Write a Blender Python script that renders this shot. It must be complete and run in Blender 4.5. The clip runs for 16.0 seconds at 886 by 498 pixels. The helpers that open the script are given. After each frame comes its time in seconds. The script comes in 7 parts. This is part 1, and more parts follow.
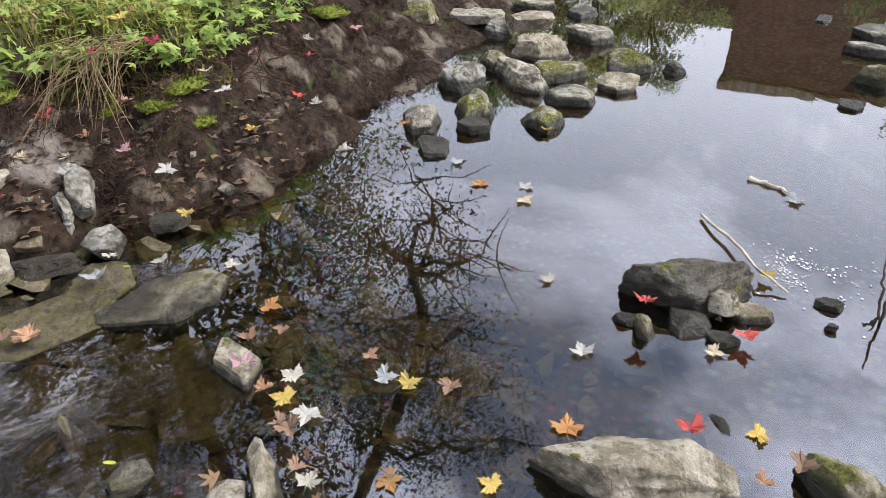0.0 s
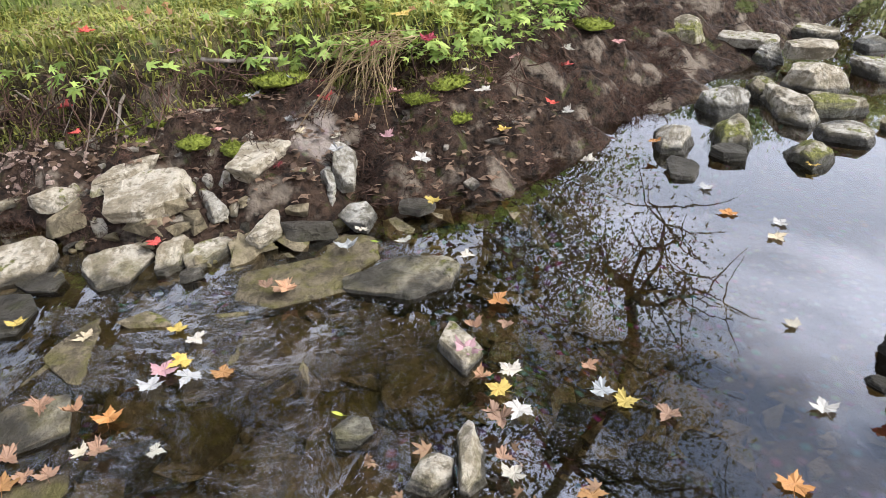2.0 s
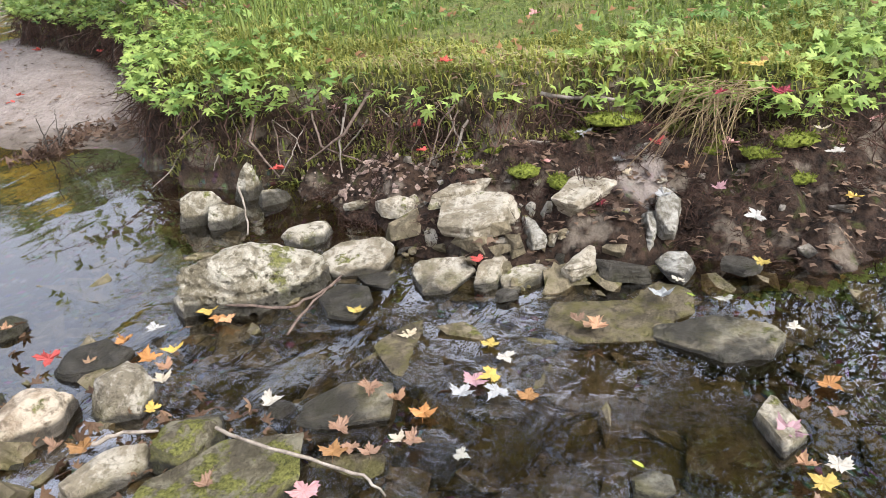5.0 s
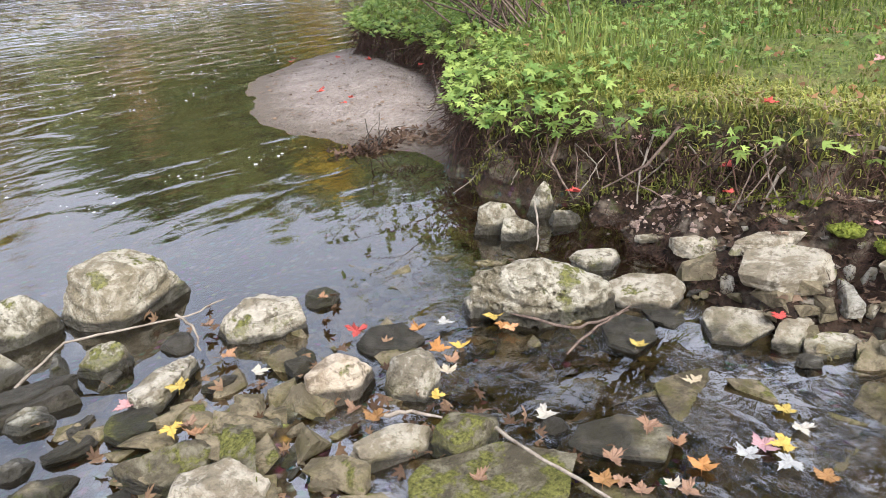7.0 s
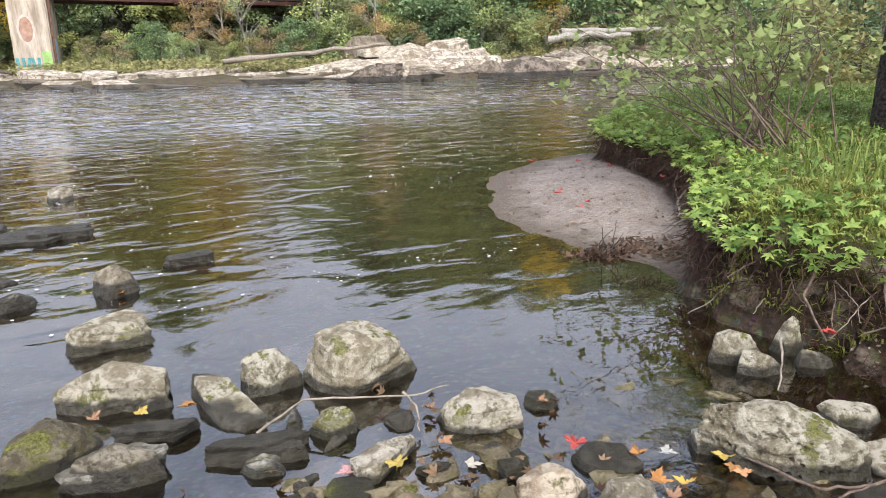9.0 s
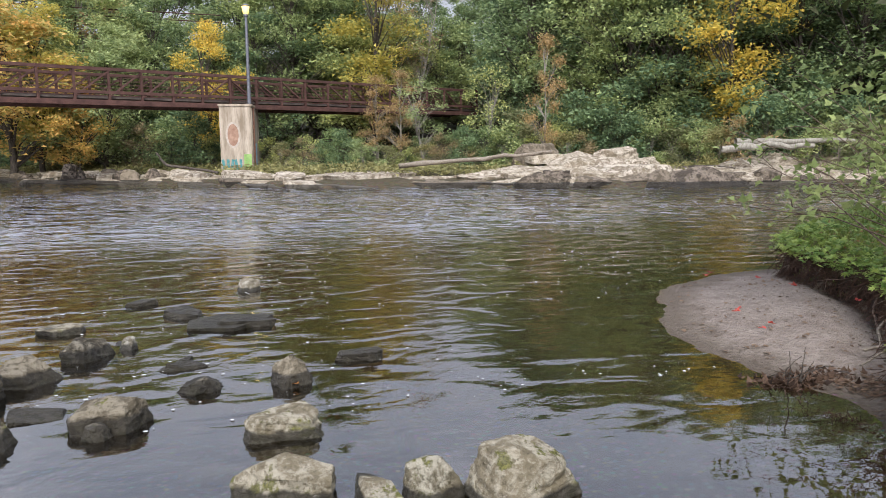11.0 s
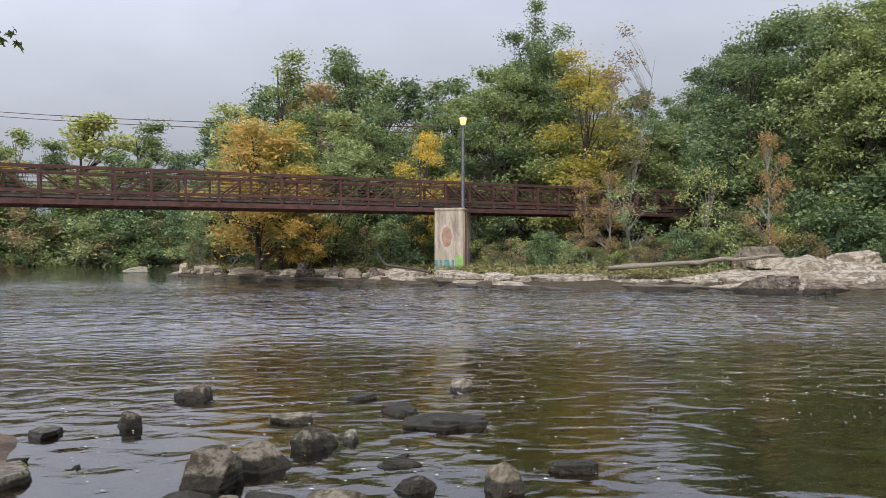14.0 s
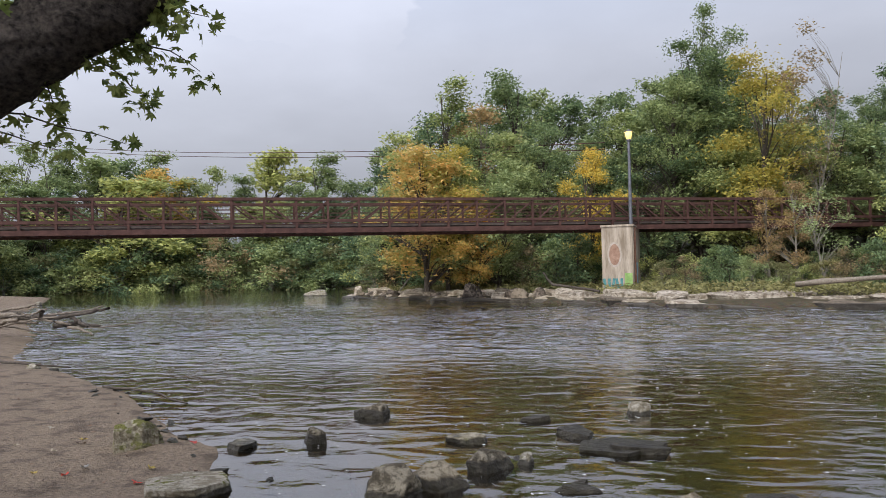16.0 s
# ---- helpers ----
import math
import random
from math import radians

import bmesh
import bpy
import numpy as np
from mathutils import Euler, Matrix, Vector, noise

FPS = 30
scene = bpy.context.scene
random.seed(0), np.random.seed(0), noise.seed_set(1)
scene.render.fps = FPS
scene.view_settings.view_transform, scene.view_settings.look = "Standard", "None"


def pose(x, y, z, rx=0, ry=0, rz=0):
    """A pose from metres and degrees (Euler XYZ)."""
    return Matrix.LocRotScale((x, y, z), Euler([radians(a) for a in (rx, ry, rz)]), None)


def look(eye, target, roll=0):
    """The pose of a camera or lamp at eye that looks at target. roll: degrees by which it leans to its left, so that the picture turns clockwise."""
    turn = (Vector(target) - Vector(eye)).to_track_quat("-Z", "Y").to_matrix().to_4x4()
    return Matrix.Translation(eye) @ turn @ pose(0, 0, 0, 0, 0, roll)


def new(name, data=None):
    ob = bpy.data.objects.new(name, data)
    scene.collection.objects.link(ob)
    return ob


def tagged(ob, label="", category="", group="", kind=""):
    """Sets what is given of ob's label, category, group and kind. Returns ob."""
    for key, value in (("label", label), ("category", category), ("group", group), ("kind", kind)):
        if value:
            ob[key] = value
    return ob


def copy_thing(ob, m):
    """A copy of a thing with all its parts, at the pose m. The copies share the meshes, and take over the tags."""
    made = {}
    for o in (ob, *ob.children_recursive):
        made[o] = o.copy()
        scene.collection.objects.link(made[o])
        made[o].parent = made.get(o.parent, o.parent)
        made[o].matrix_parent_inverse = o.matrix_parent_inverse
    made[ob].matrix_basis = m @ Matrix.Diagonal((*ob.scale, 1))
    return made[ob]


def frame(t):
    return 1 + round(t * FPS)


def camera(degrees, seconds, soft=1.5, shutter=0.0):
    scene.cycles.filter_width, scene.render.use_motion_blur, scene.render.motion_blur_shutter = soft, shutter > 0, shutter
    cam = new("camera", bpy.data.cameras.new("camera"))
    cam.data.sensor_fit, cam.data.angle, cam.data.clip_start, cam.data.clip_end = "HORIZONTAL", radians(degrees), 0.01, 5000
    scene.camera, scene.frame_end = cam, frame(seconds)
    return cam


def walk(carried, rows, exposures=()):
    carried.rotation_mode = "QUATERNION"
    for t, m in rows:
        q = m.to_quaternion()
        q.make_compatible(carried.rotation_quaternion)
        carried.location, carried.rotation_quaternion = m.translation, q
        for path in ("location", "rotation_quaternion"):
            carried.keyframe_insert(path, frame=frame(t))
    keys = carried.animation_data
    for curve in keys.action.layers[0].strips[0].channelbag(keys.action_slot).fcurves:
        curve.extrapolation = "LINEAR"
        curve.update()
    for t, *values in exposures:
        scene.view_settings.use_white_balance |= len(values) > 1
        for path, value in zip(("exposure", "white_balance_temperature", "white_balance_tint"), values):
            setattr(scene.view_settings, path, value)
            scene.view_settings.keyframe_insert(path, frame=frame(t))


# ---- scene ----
cam = camera(62.1, 16.0, 0.8)
PATH = [
    (0, (0.276, -0.248, 1.329), (1.824, -0.896, 0.241), -1.1),
    (0.5, (0.267, -0.238, 1.327), (1.871, -0.747, 0.247), -1.4),
    (1, (0.269, -0.214, 1.324), (1.915, -0.579, 0.248), -1.9),
    (1.5, (0.271, -0.196, 1.319), (1.951, -0.422, 0.257), -2.2),
    (2, (0.262, -0.189, 1.314), (1.968, -0.28, 0.274), -2.4),
    (2.5, (0.251, -0.182, 1.306), (1.974, -0.151, 0.29), -2.5),
    (3, (0.253, -0.163, 1.309), (1.98, -0.023, 0.31), -2.9),
    (5.5, (0.22, -0.012, 1.335), (1.83, 0.771, 0.443), -4.5),
    (6, (0.202, 0.022, 1.331), (1.735, 0.967, 0.463), -4.4),
    (6.5, (0.176, 0.04, 1.334), (1.623, 1.135, 0.493), -4.2),
    (7, (0.149, 0.057, 1.336), (1.506, 1.288, 0.532), -3.9),
    (7.5, (0.133, 0.073, 1.342), (1.399, 1.426, 0.587), -3.4),
    (8, (0.118, 0.085, 1.351), (1.292, 1.551, 0.665), -2.5),
    (8.5, (0.1, 0.097, 1.359), (1.182, 1.665, 0.749), -1.7),
    (9, (0.084, 0.108, 1.376), (1.071, 1.762, 0.839), -1.2),
    (9.5, (0.071, 0.126, 1.386), (0.969, 1.852, 0.921), -0.9),
    (12, (0.009, 0.172, 1.423), (0.469, 2.113, 1.28), -0.2),
    (12.5, (-0.007, 0.186, 1.426), (0.378, 2.147, 1.332), -0.1),
    (13, (-0.014, 0.182, 1.427), (0.288, 2.159, 1.376), 0.1),
    (13.5, (-0.028, 0.2, 1.427), (0.177, 2.19, 1.413), 0.1),
    (14, (-0.036, 0.197, 1.431), (0.053, 2.195, 1.446), 0.1),
    (14.5, (-0.05, 0.209, 1.43), (-0.082, 2.208, 1.468), -0.0),
    (15, (-0.061, 0.213, 1.429), (-0.207, 2.206, 1.483), -0.2),
    (15.5, (-0.075, 0.234, 1.425), (-0.327, 2.217, 1.491), -0.6),
    (16, (-0.088, 0.257, 1.426), (-0.442, 2.224, 1.499), -1.0),
]
walk(cam, [(t, look(eye, target, roll)) for t, eye, target, roll in PATH],
     [(0, 0.53), (1.5, 0.75), (3.2, 0.93), (5.5, 0.92), (8.0, 0.77), (9.7, 0.52), (12.0, 0.0), (14.0, -0.19), (16.0, -0.26)])
CLOUD = (8.8, 9.15, 10.2)
SUN_POWER = 4.4
WATER_GLOSS = 1.08

# ---- world and light ----
world = bpy.data.worlds.new("overcast_sky")
scene.world = world
world.use_nodes = True
wn = world.node_tree
wn.nodes.clear()


def node(nt, kind, ins=None, operation=None, clamp=False, attribute=None):
    """A node with its inputs set to values or linked to sockets."""
    n = nt.nodes.new(kind)
    if operation:
        n.operation = operation
    if clamp:
        n.use_clamp = True
    if attribute:
        n.attribute_name = attribute
    for key, value in (ins or {}).items():
        if isinstance(value, bpy.types.NodeSocket):
            nt.links.new(value, n.inputs[key])
        else:
            n.inputs[key].default_value = value
    return n


def math_node(nt, op, a, b=0.0, c=0.0, clamp=False):
    n = node(nt, "ShaderNodeMath", {0: a, 1: b, 2: c}, operation=op, clamp=clamp)
    return n.outputs[0]


def mix_rgb(nt, fac, a, b, blend="MIX"):
    n = nt.nodes.new("ShaderNodeMix")
    n.data_type, n.blend_type = "RGBA", blend
    for key, value in ((0, fac), (6, a), (7, b)):
        if isinstance(value, bpy.types.NodeSocket):
            nt.links.new(value, n.inputs[key])
        else:
            n.inputs[key].default_value = value if key == 0 else (*value[:3], 1)
    return n.outputs[2]


def ramp(nt, fac, stops):
    n = node(nt, "ShaderNodeValToRGB", {0: fac})
    els = n.color_ramp.elements
    while len(els) < len(stops):
        els.new(0.5)
    for e, (p, c) in zip(els, stops):
        e.position = p
        e.color = (c, c, c, 1) if isinstance(c, (int, float)) else (*c, 1)
    return n.outputs[0]


def noise_tex(nt, vec, scale, detail=4.0, rough=0.55, distort=0.0):
    return node(nt, "ShaderNodeTexNoise", {"Vector": vec, "Scale": scale, "Detail": detail, "Roughness": rough, "Distortion": distort}).outputs[0]


SUN_EL, SUN_AZ = 48.0, 200.0
sky = node(wn, "ShaderNodeTexSky")
sky.sky_type = "NISHITA"
sky.sun_disc, sky.sun_elevation, sky.sun_rotation = False, radians(SUN_EL), radians(SUN_AZ)
coords = node(wn, "ShaderNodeTexCoord").outputs["Generated"]
height = node(wn, "ShaderNodeSeparateXYZ", {0: coords}).outputs[2]
up = math_node(wn, "MAXIMUM", height, 0.0)
# flat cloud sheet: directions projected on a plane overhead
flat = node(wn, "ShaderNodeVectorMath", {0: coords, 1: node(wn, "ShaderNodeCombineXYZ", {0: math_node(wn, "ADD", up, 0.25), 1: math_node(wn, "ADD", up, 0.25), 2: 1.0}).outputs[0]}, operation="DIVIDE").outputs[0]
puffs = noise_tex(wn, flat, 1.7, 5.0, 0.55, 0.3)
cover = ramp(wn, puffs, [(0.44, 0.12), (0.60, 1.0)])
# the cloud is brighter towards the sun
sunward = node(wn, "ShaderNodeVectorMath", {0: coords, 1: (math.sin(radians(SUN_AZ)) * math.cos(radians(SUN_EL)), math.cos(radians(SUN_AZ)) * math.cos(radians(SUN_EL)), math.sin(radians(SUN_EL)))}, operation="DOT_PRODUCT").outputs["Value"]
glow = math_node(wn, "MULTIPLY", math_node(wn, "MULTIPLY_ADD", up, 1.6, 0.52), math_node(wn, "MULTIPLY_ADD", sunward, 0.74, 0.98))
billow = math_node(wn, "MULTIPLY_ADD", noise_tex(wn, flat, 3.1, 6.0), 0.24, 0.88)
sheet = node(wn, "ShaderNodeVectorMath", {0: node(wn, "ShaderNodeCombineXYZ", {0: math_node(wn, "MULTIPLY_ADD", up, -0.5, CLOUD[0]), 1: CLOUD[1], 2: math_node(wn, "MULTIPLY_ADD", up, 2.0, CLOUD[2])}).outputs[0], 1: node(wn, "ShaderNodeCombineXYZ", {0: math_node(wn, "MULTIPLY", glow, billow), 1: math_node(wn, "MULTIPLY", glow, billow), 2: math_node(wn, "MULTIPLY", glow, billow)}).outputs[0]}, operation="MULTIPLY").outputs[0]
low = math_node(wn, "MULTIPLY_ADD", up, -2.6, 1.75, clamp=True)
cover_all = math_node(wn, "MAXIMUM", cover, low)
mixed = mix_rgb(wn, cover_all, sky.outputs[0], sheet)
back = node(wn, "ShaderNodeBackground", {"Color": mixed, "Strength": 0.12})
out = node(wn, "ShaderNodeOutputWorld", {"Surface": back.outputs[0]})

sun = new("sun", bpy.data.lights.new("sun", "SUN"))
sun.data.energy, sun.data.angle, sun.data.color = SUN_POWER, radians(40), (1.0, 1.0, 1.0)
az, el = radians(SUN_AZ), radians(SUN_EL)
sun.matrix_world = look((0, 0, 20), Vector((0, 0, 20)) - Vector((math.sin(az) * math.cos(el), math.cos(az) * math.cos(el), math.sin(el))))


# ---- materials ----
def material(name):
    m = bpy.data.materials.new(name)
    m.use_nodes = True
    nt = m.node_tree
    nt.nodes.clear()
    bsdf = node(nt, "ShaderNodeBsdfPrincipled")
    node(nt, "ShaderNodeOutputMaterial", {"Surface": bsdf.outputs[0]})
    return m, nt, bsdf


def link(nt, value, socket):
    if isinstance(value, bpy.types.NodeSocket):
        nt.links.new(value, socket)
    elif isinstance(value, tuple):
        socket.default_value = (*value, 1) if len(value) == 3 else value
    else:
        socket.default_value = value


def where(nt):
    return node(nt, "ShaderNodeNewGeometry").outputs["Position"]


def bump(nt, height_socket, strength, distance):
    return node(nt, "ShaderNodeBump", {"Height": height_socket, "Strength": strength, "Distance": distance}).outputs[0]


def chance(nt):
    return node(nt, "ShaderNodeObjectInfo").outputs["Random"]


def island(nt):
    return node(nt, "ShaderNodeNewGeometry").outputs["Random Per Island"]


def rock_material(name, light, dark, moss, wet=0.04, grain=1.0):
    m, nt, bsdf = material(name)
    pos = where(nt)
    tint = chance(nt)
    shift = node(nt, "ShaderNodeVectorMath", {0: pos, 1: node(nt, "ShaderNodeCombineXYZ", {0: math_node(nt, "MULTIPLY", tint, 9.0)}).outputs[0]}, operation="ADD").outputs[0]
    broad, mid_n, fine = noise_tex(nt, shift, 8.0 * grain, 9, 0.66, 0.4), noise_tex(nt, shift, 26.0 * grain, 8, 0.68), noise_tex(nt, pos, 95.0 * grain, 5, 0.72)
    tone = mix_rgb(nt, ramp(nt, broad, [(0.44, 0.0), (0.55, 1.0)]), dark, light)
    tone = mix_rgb(nt, ramp(nt, mid_n, [(0.56, 0.0), (0.66, 0.6)]), tone, tuple(min(0.8, c * 1.10) for c in light))
    tone = mix_rgb(nt, ramp(nt, mid_n, [(0.39, 0.85), (0.48, 0.0)]), tone, tuple(c * 0.55 for c in dark))
    tone = mix_rgb(nt, ramp(nt, fine, [(0.54, 0.0), (0.70, 0.38)]), tone, tuple(c * 0.5 for c in dark))
    tone = mix_rgb(nt, math_node(nt, "MULTIPLY", tint, 0.3), tone, (0.36, 0.29, 0.19))
    # bedding: thin broken lines along the stone
    bed_way = node(nt, "ShaderNodeMapping", {"Vector": node(nt, "ShaderNodeTexCoord").outputs["Object"], "Rotation": (0.3, 0.2, 0), "Scale": (1.5 * grain, 1.5 * grain, 22.0 * grain)}).outputs[0]
    crack = ramp(nt, noise_tex(nt, bed_way, 2.2, 6, 0.6, 0.4), [(0.30, 1.0), (0.40, 0.0)])
    tone = mix_rgb(nt, math_node(nt, "MULTIPLY", crack, 0.6), tone, tuple(c * 0.4 for c in dark))
    upness = node(nt, "ShaderNodeSeparateXYZ", {0: node(nt, "ShaderNodeNewGeometry").outputs["Normal"]}).outputs[2]
    z = node(nt, "ShaderNodeSeparateXYZ", {0: pos}).outputs[2]
    patch = noise_tex(nt, shift, 8.0, 8, 0.65)
    edge = 0.66 - 0.27 * moss
    green = math_node(nt, "MULTIPLY", ramp(nt, patch, [(edge, 0.0), (edge + 0.05, 0.95)]), math_node(nt, "MULTIPLY_ADD", upness, 0.6, 0.55, clamp=True), clamp=True)
    tone = mix_rgb(nt, green, tone, mix_rgb(nt, ramp(nt, fine, [(0.35, 0.0), (0.65, 1.0)]), (0.04, 0.042, 0.010), (0.20, 0.19, 0.05)))
    film = math_node(nt, "MULTIPLY", ramp(nt, noise_tex(nt, pos, 12.0, 5, 0.6), [(0.45, 0.0), (0.6, 0.65)]), math_node(nt, "MULTIPLY_ADD", z, -16.0, 1.1, clamp=True))
    tone = mix_rgb(nt, film, tone, (0.10, 0.088, 0.028))
    # water line
    line = math_node(nt, "MULTIPLY_ADD", noise_tex(nt, pos, 9.0, 4), 0.07, wet - 0.035)
    damp = math_node(nt, "SUBTRACT", 1.0, math_node(nt, "MULTIPLY", math_node(nt, "SUBTRACT", z, line), 60.0, clamp=True))
    tone = mix_rgb(nt, damp, tone, mix_rgb(nt, 0.82, tone, (0.010, 0.008, 0.005)))
    link(nt, tone, bsdf.inputs["Base Color"])
    link(nt, math_node(nt, "MULTIPLY_ADD", damp, -0.4, 0.88), bsdf.inputs["Roughness"])
    link(nt, math_node(nt, "MULTIPLY_ADD", damp, 0.2, 0.08), bsdf.inputs["Specular IOR Level"])
    relief = math_node(nt, "MULTIPLY_ADD", fine, 0.22, math_node(nt, "MULTIPLY_ADD", crack, -0.25, math_node(nt, "MULTIPLY_ADD", green, 0.15, math_node(nt, "MULTIPLY", mid_n, 1.0))))
    link(nt, bump(nt, relief, 1.0, 0.045 / grain), bsdf.inputs["Normal"])
    return m


ROCK = {
    "pale": rock_material("pale_limestone", (0.41, 0.37, 0.285), (0.155, 0.13, 0.085), 0.34, 0.042),
    "bleached": rock_material("dry_pale_stone", (0.43, 0.38, 0.295), (0.19, 0.158, 0.108), 0.24, 0.012),
    "grey": rock_material("grey_limestone", (0.38, 0.355, 0.30), (0.14, 0.125, 0.095), 0.34, 0.035),
    "tan": rock_material("tan_sandstone", (0.50, 0.41, 0.30), (0.28, 0.21, 0.14), 0.0),
    "dark": rock_material("wet_dark_stone", (0.235, 0.205, 0.155), (0.062, 0.052, 0.038), 0.22, 0.07),
    "mossy": rock_material("mossy_stone", (0.36, 0.33, 0.25), (0.13, 0.11, 0.075), 0.64, 0.03),
    "mossdark": rock_material("dark_mossy_stone", (0.17, 0.15, 0.10), (0.06, 0.05, 0.032), 0.62, 0.03),
    "bed": rock_material("algae_covered_slab", (0.115, 0.092, 0.056), (0.034, 0.027, 0.016), 0.12, -0.4),
    "wetgrey": rock_material("wet_olive_slab", (0.20, 0.185, 0.135), (0.075, 0.066, 0.045), 0.22, 0.012),
    "darkcap": rock_material("dark_boulder", (0.13, 0.12, 0.10), (0.05, 0.045, 0.037), 0.3),
    "ledge": rock_material("far_ledge_stone", (0.50, 0.43, 0.34), (0.22, 0.175, 0.125), 0.12, 0.16, 0.3),
    "ledge_dark": rock_material("far_dark_stone", (0.20, 0.16, 0.125), (0.06, 0.048, 0.038), 0.1, 0.2, 0.3),
}


def ground_material():
    m, nt, bsdf = material("ground")
    pos = where(nt)
    weight = lambda key: node(nt, "ShaderNodeAttribute", attribute=key).outputs["Fac"]
    big, fine, grit = noise_tex(nt, pos, 3.5, 6), noise_tex(nt, pos, 26.0, 6, 0.65), noise_tex(nt, pos, 160.0, 4, 0.7)
    pebble = node(nt, "ShaderNodeTexVoronoi", {"Vector": pos, "Scale": 26.0})
    stones = ramp(nt, pebble.outputs["Distance"], [(0.1, 1.0), (0.55, 0.0)])
    bed = mix_rgb(nt, ramp(nt, big, [(0.35, 0.0), (0.66, 1.0)]), (0.024, 0.017, 0.008), (0.09, 0.062, 0.03))
    bed = mix_rgb(nt, math_node(nt, "MULTIPLY", stones, 0.6), bed, mix_rgb(nt, 0.6, pebble.outputs["Color"], (0.075, 0.062, 0.04), "MULTIPLY"))
    bed = mix_rgb(nt, ramp(nt, fine, [(0.45, 0.0), (0.75, 0.8)]), bed, (0.025, 0.02, 0.009))
    deep = mix_rgb(nt, big, (0.09, 0.062, 0.02), (0.23, 0.158, 0.056))
    bed = mix_rgb(nt, weight("deep"), bed, deep)
    sand = mix_rgb(nt, ramp(nt, fine, [(0.3, 0.0), (0.7, 1.0)]), (0.19, 0.152, 0.122), (0.32, 0.265, 0.222))
    sand = mix_rgb(nt, ramp(nt, big, [(0.45, 0.0), (0.7, 0.6)]), sand, (0.16, 0.12, 0.10))
    sand = mix_rgb(nt, ramp(nt, grit, [(0.6, 0.0), (0.72, 0.7)]), sand, (0.06, 0.045, 0.035))
    mud = mix_rgb(nt, ramp(nt, fine, [(0.34, 0.0), (0.70, 1.0)]), (0.005, 0.0033, 0.002), (0.062, 0.037, 0.023))
    mud = mix_rgb(nt, ramp(nt, noise_tex(nt, pos, 6.0, 4), [(0.55, 0.0), (0.64, 0.8)]), mud, (0.17, 0.135, 0.098))
    mud = mix_rgb(nt, ramp(nt, noise_tex(nt, pos, 8.0, 5, 0.6, 0.5), [(0.60, 0.0), (0.68, 0.8)]), mud, (0.05, 0.06, 0.012))
    turf = mix_rgb(nt, ramp(nt, fine, [(0.3, 0.0), (0.7, 1.0)]), (0.05, 0.065, 0.016), (0.17, 0.19, 0.05))
    turf = mix_rgb(nt, ramp(nt, big, [(0.5, 0.0), (0.68, 0.7)]), turf, (0.17, 0.12, 0.055))
    woods = mix_rgb(nt, fine, (0.02, 0.017, 0.01), (0.10, 0.08, 0.04))
    silt = mix_rgb(nt, ramp(nt, fine, [(0.3, 0.0), (0.7, 1.0)]), (0.11, 0.08, 0.054), (0.27, 0.205, 0.145))
    silt = mix_rgb(nt, ramp(nt, big, [(0.5, 0.0), (0.66, 0.7)]), silt, (0.05, 0.036, 0.026))
    rise = math_node(nt, "MULTIPLY_ADD", noise_tex(nt, pos, 4.0, 4), 0.03, node(nt, "ShaderNodeSeparateXYZ", {0: pos}).outputs[2])
    damp = ramp(nt, rise, [(0.02, 0.75), (0.045, 0.0)])
    sand = mix_rgb(nt, damp, sand, (0.095, 0.072, 0.05))
    tone = mix_rgb(nt, weight("sand"), bed, sand)
    tone = mix_rgb(nt, weight("silt"), tone, silt)
    tone = mix_rgb(nt, weight("mud"), tone, mud)
    tone = mix_rgb(nt, weight("turf"), tone, turf)
    tone = mix_rgb(nt, weight("woods"), tone, woods)
    link(nt, tone, bsdf.inputs["Base Color"])
    link(nt, math_node(nt, "MULTIPLY_ADD", fine, 0.3, 0.6), bsdf.inputs["Roughness"])
    link(nt, 0.12, bsdf.inputs["Specular IOR Level"])
    relief = math_node(nt, "MULTIPLY_ADD", grit, 0.25, math_node(nt, "MULTIPLY_ADD", stones, 0.25, fine))
    link(nt, bump(nt, relief, 1.0, 0.045), bsdf.inputs["Normal"])
    return m


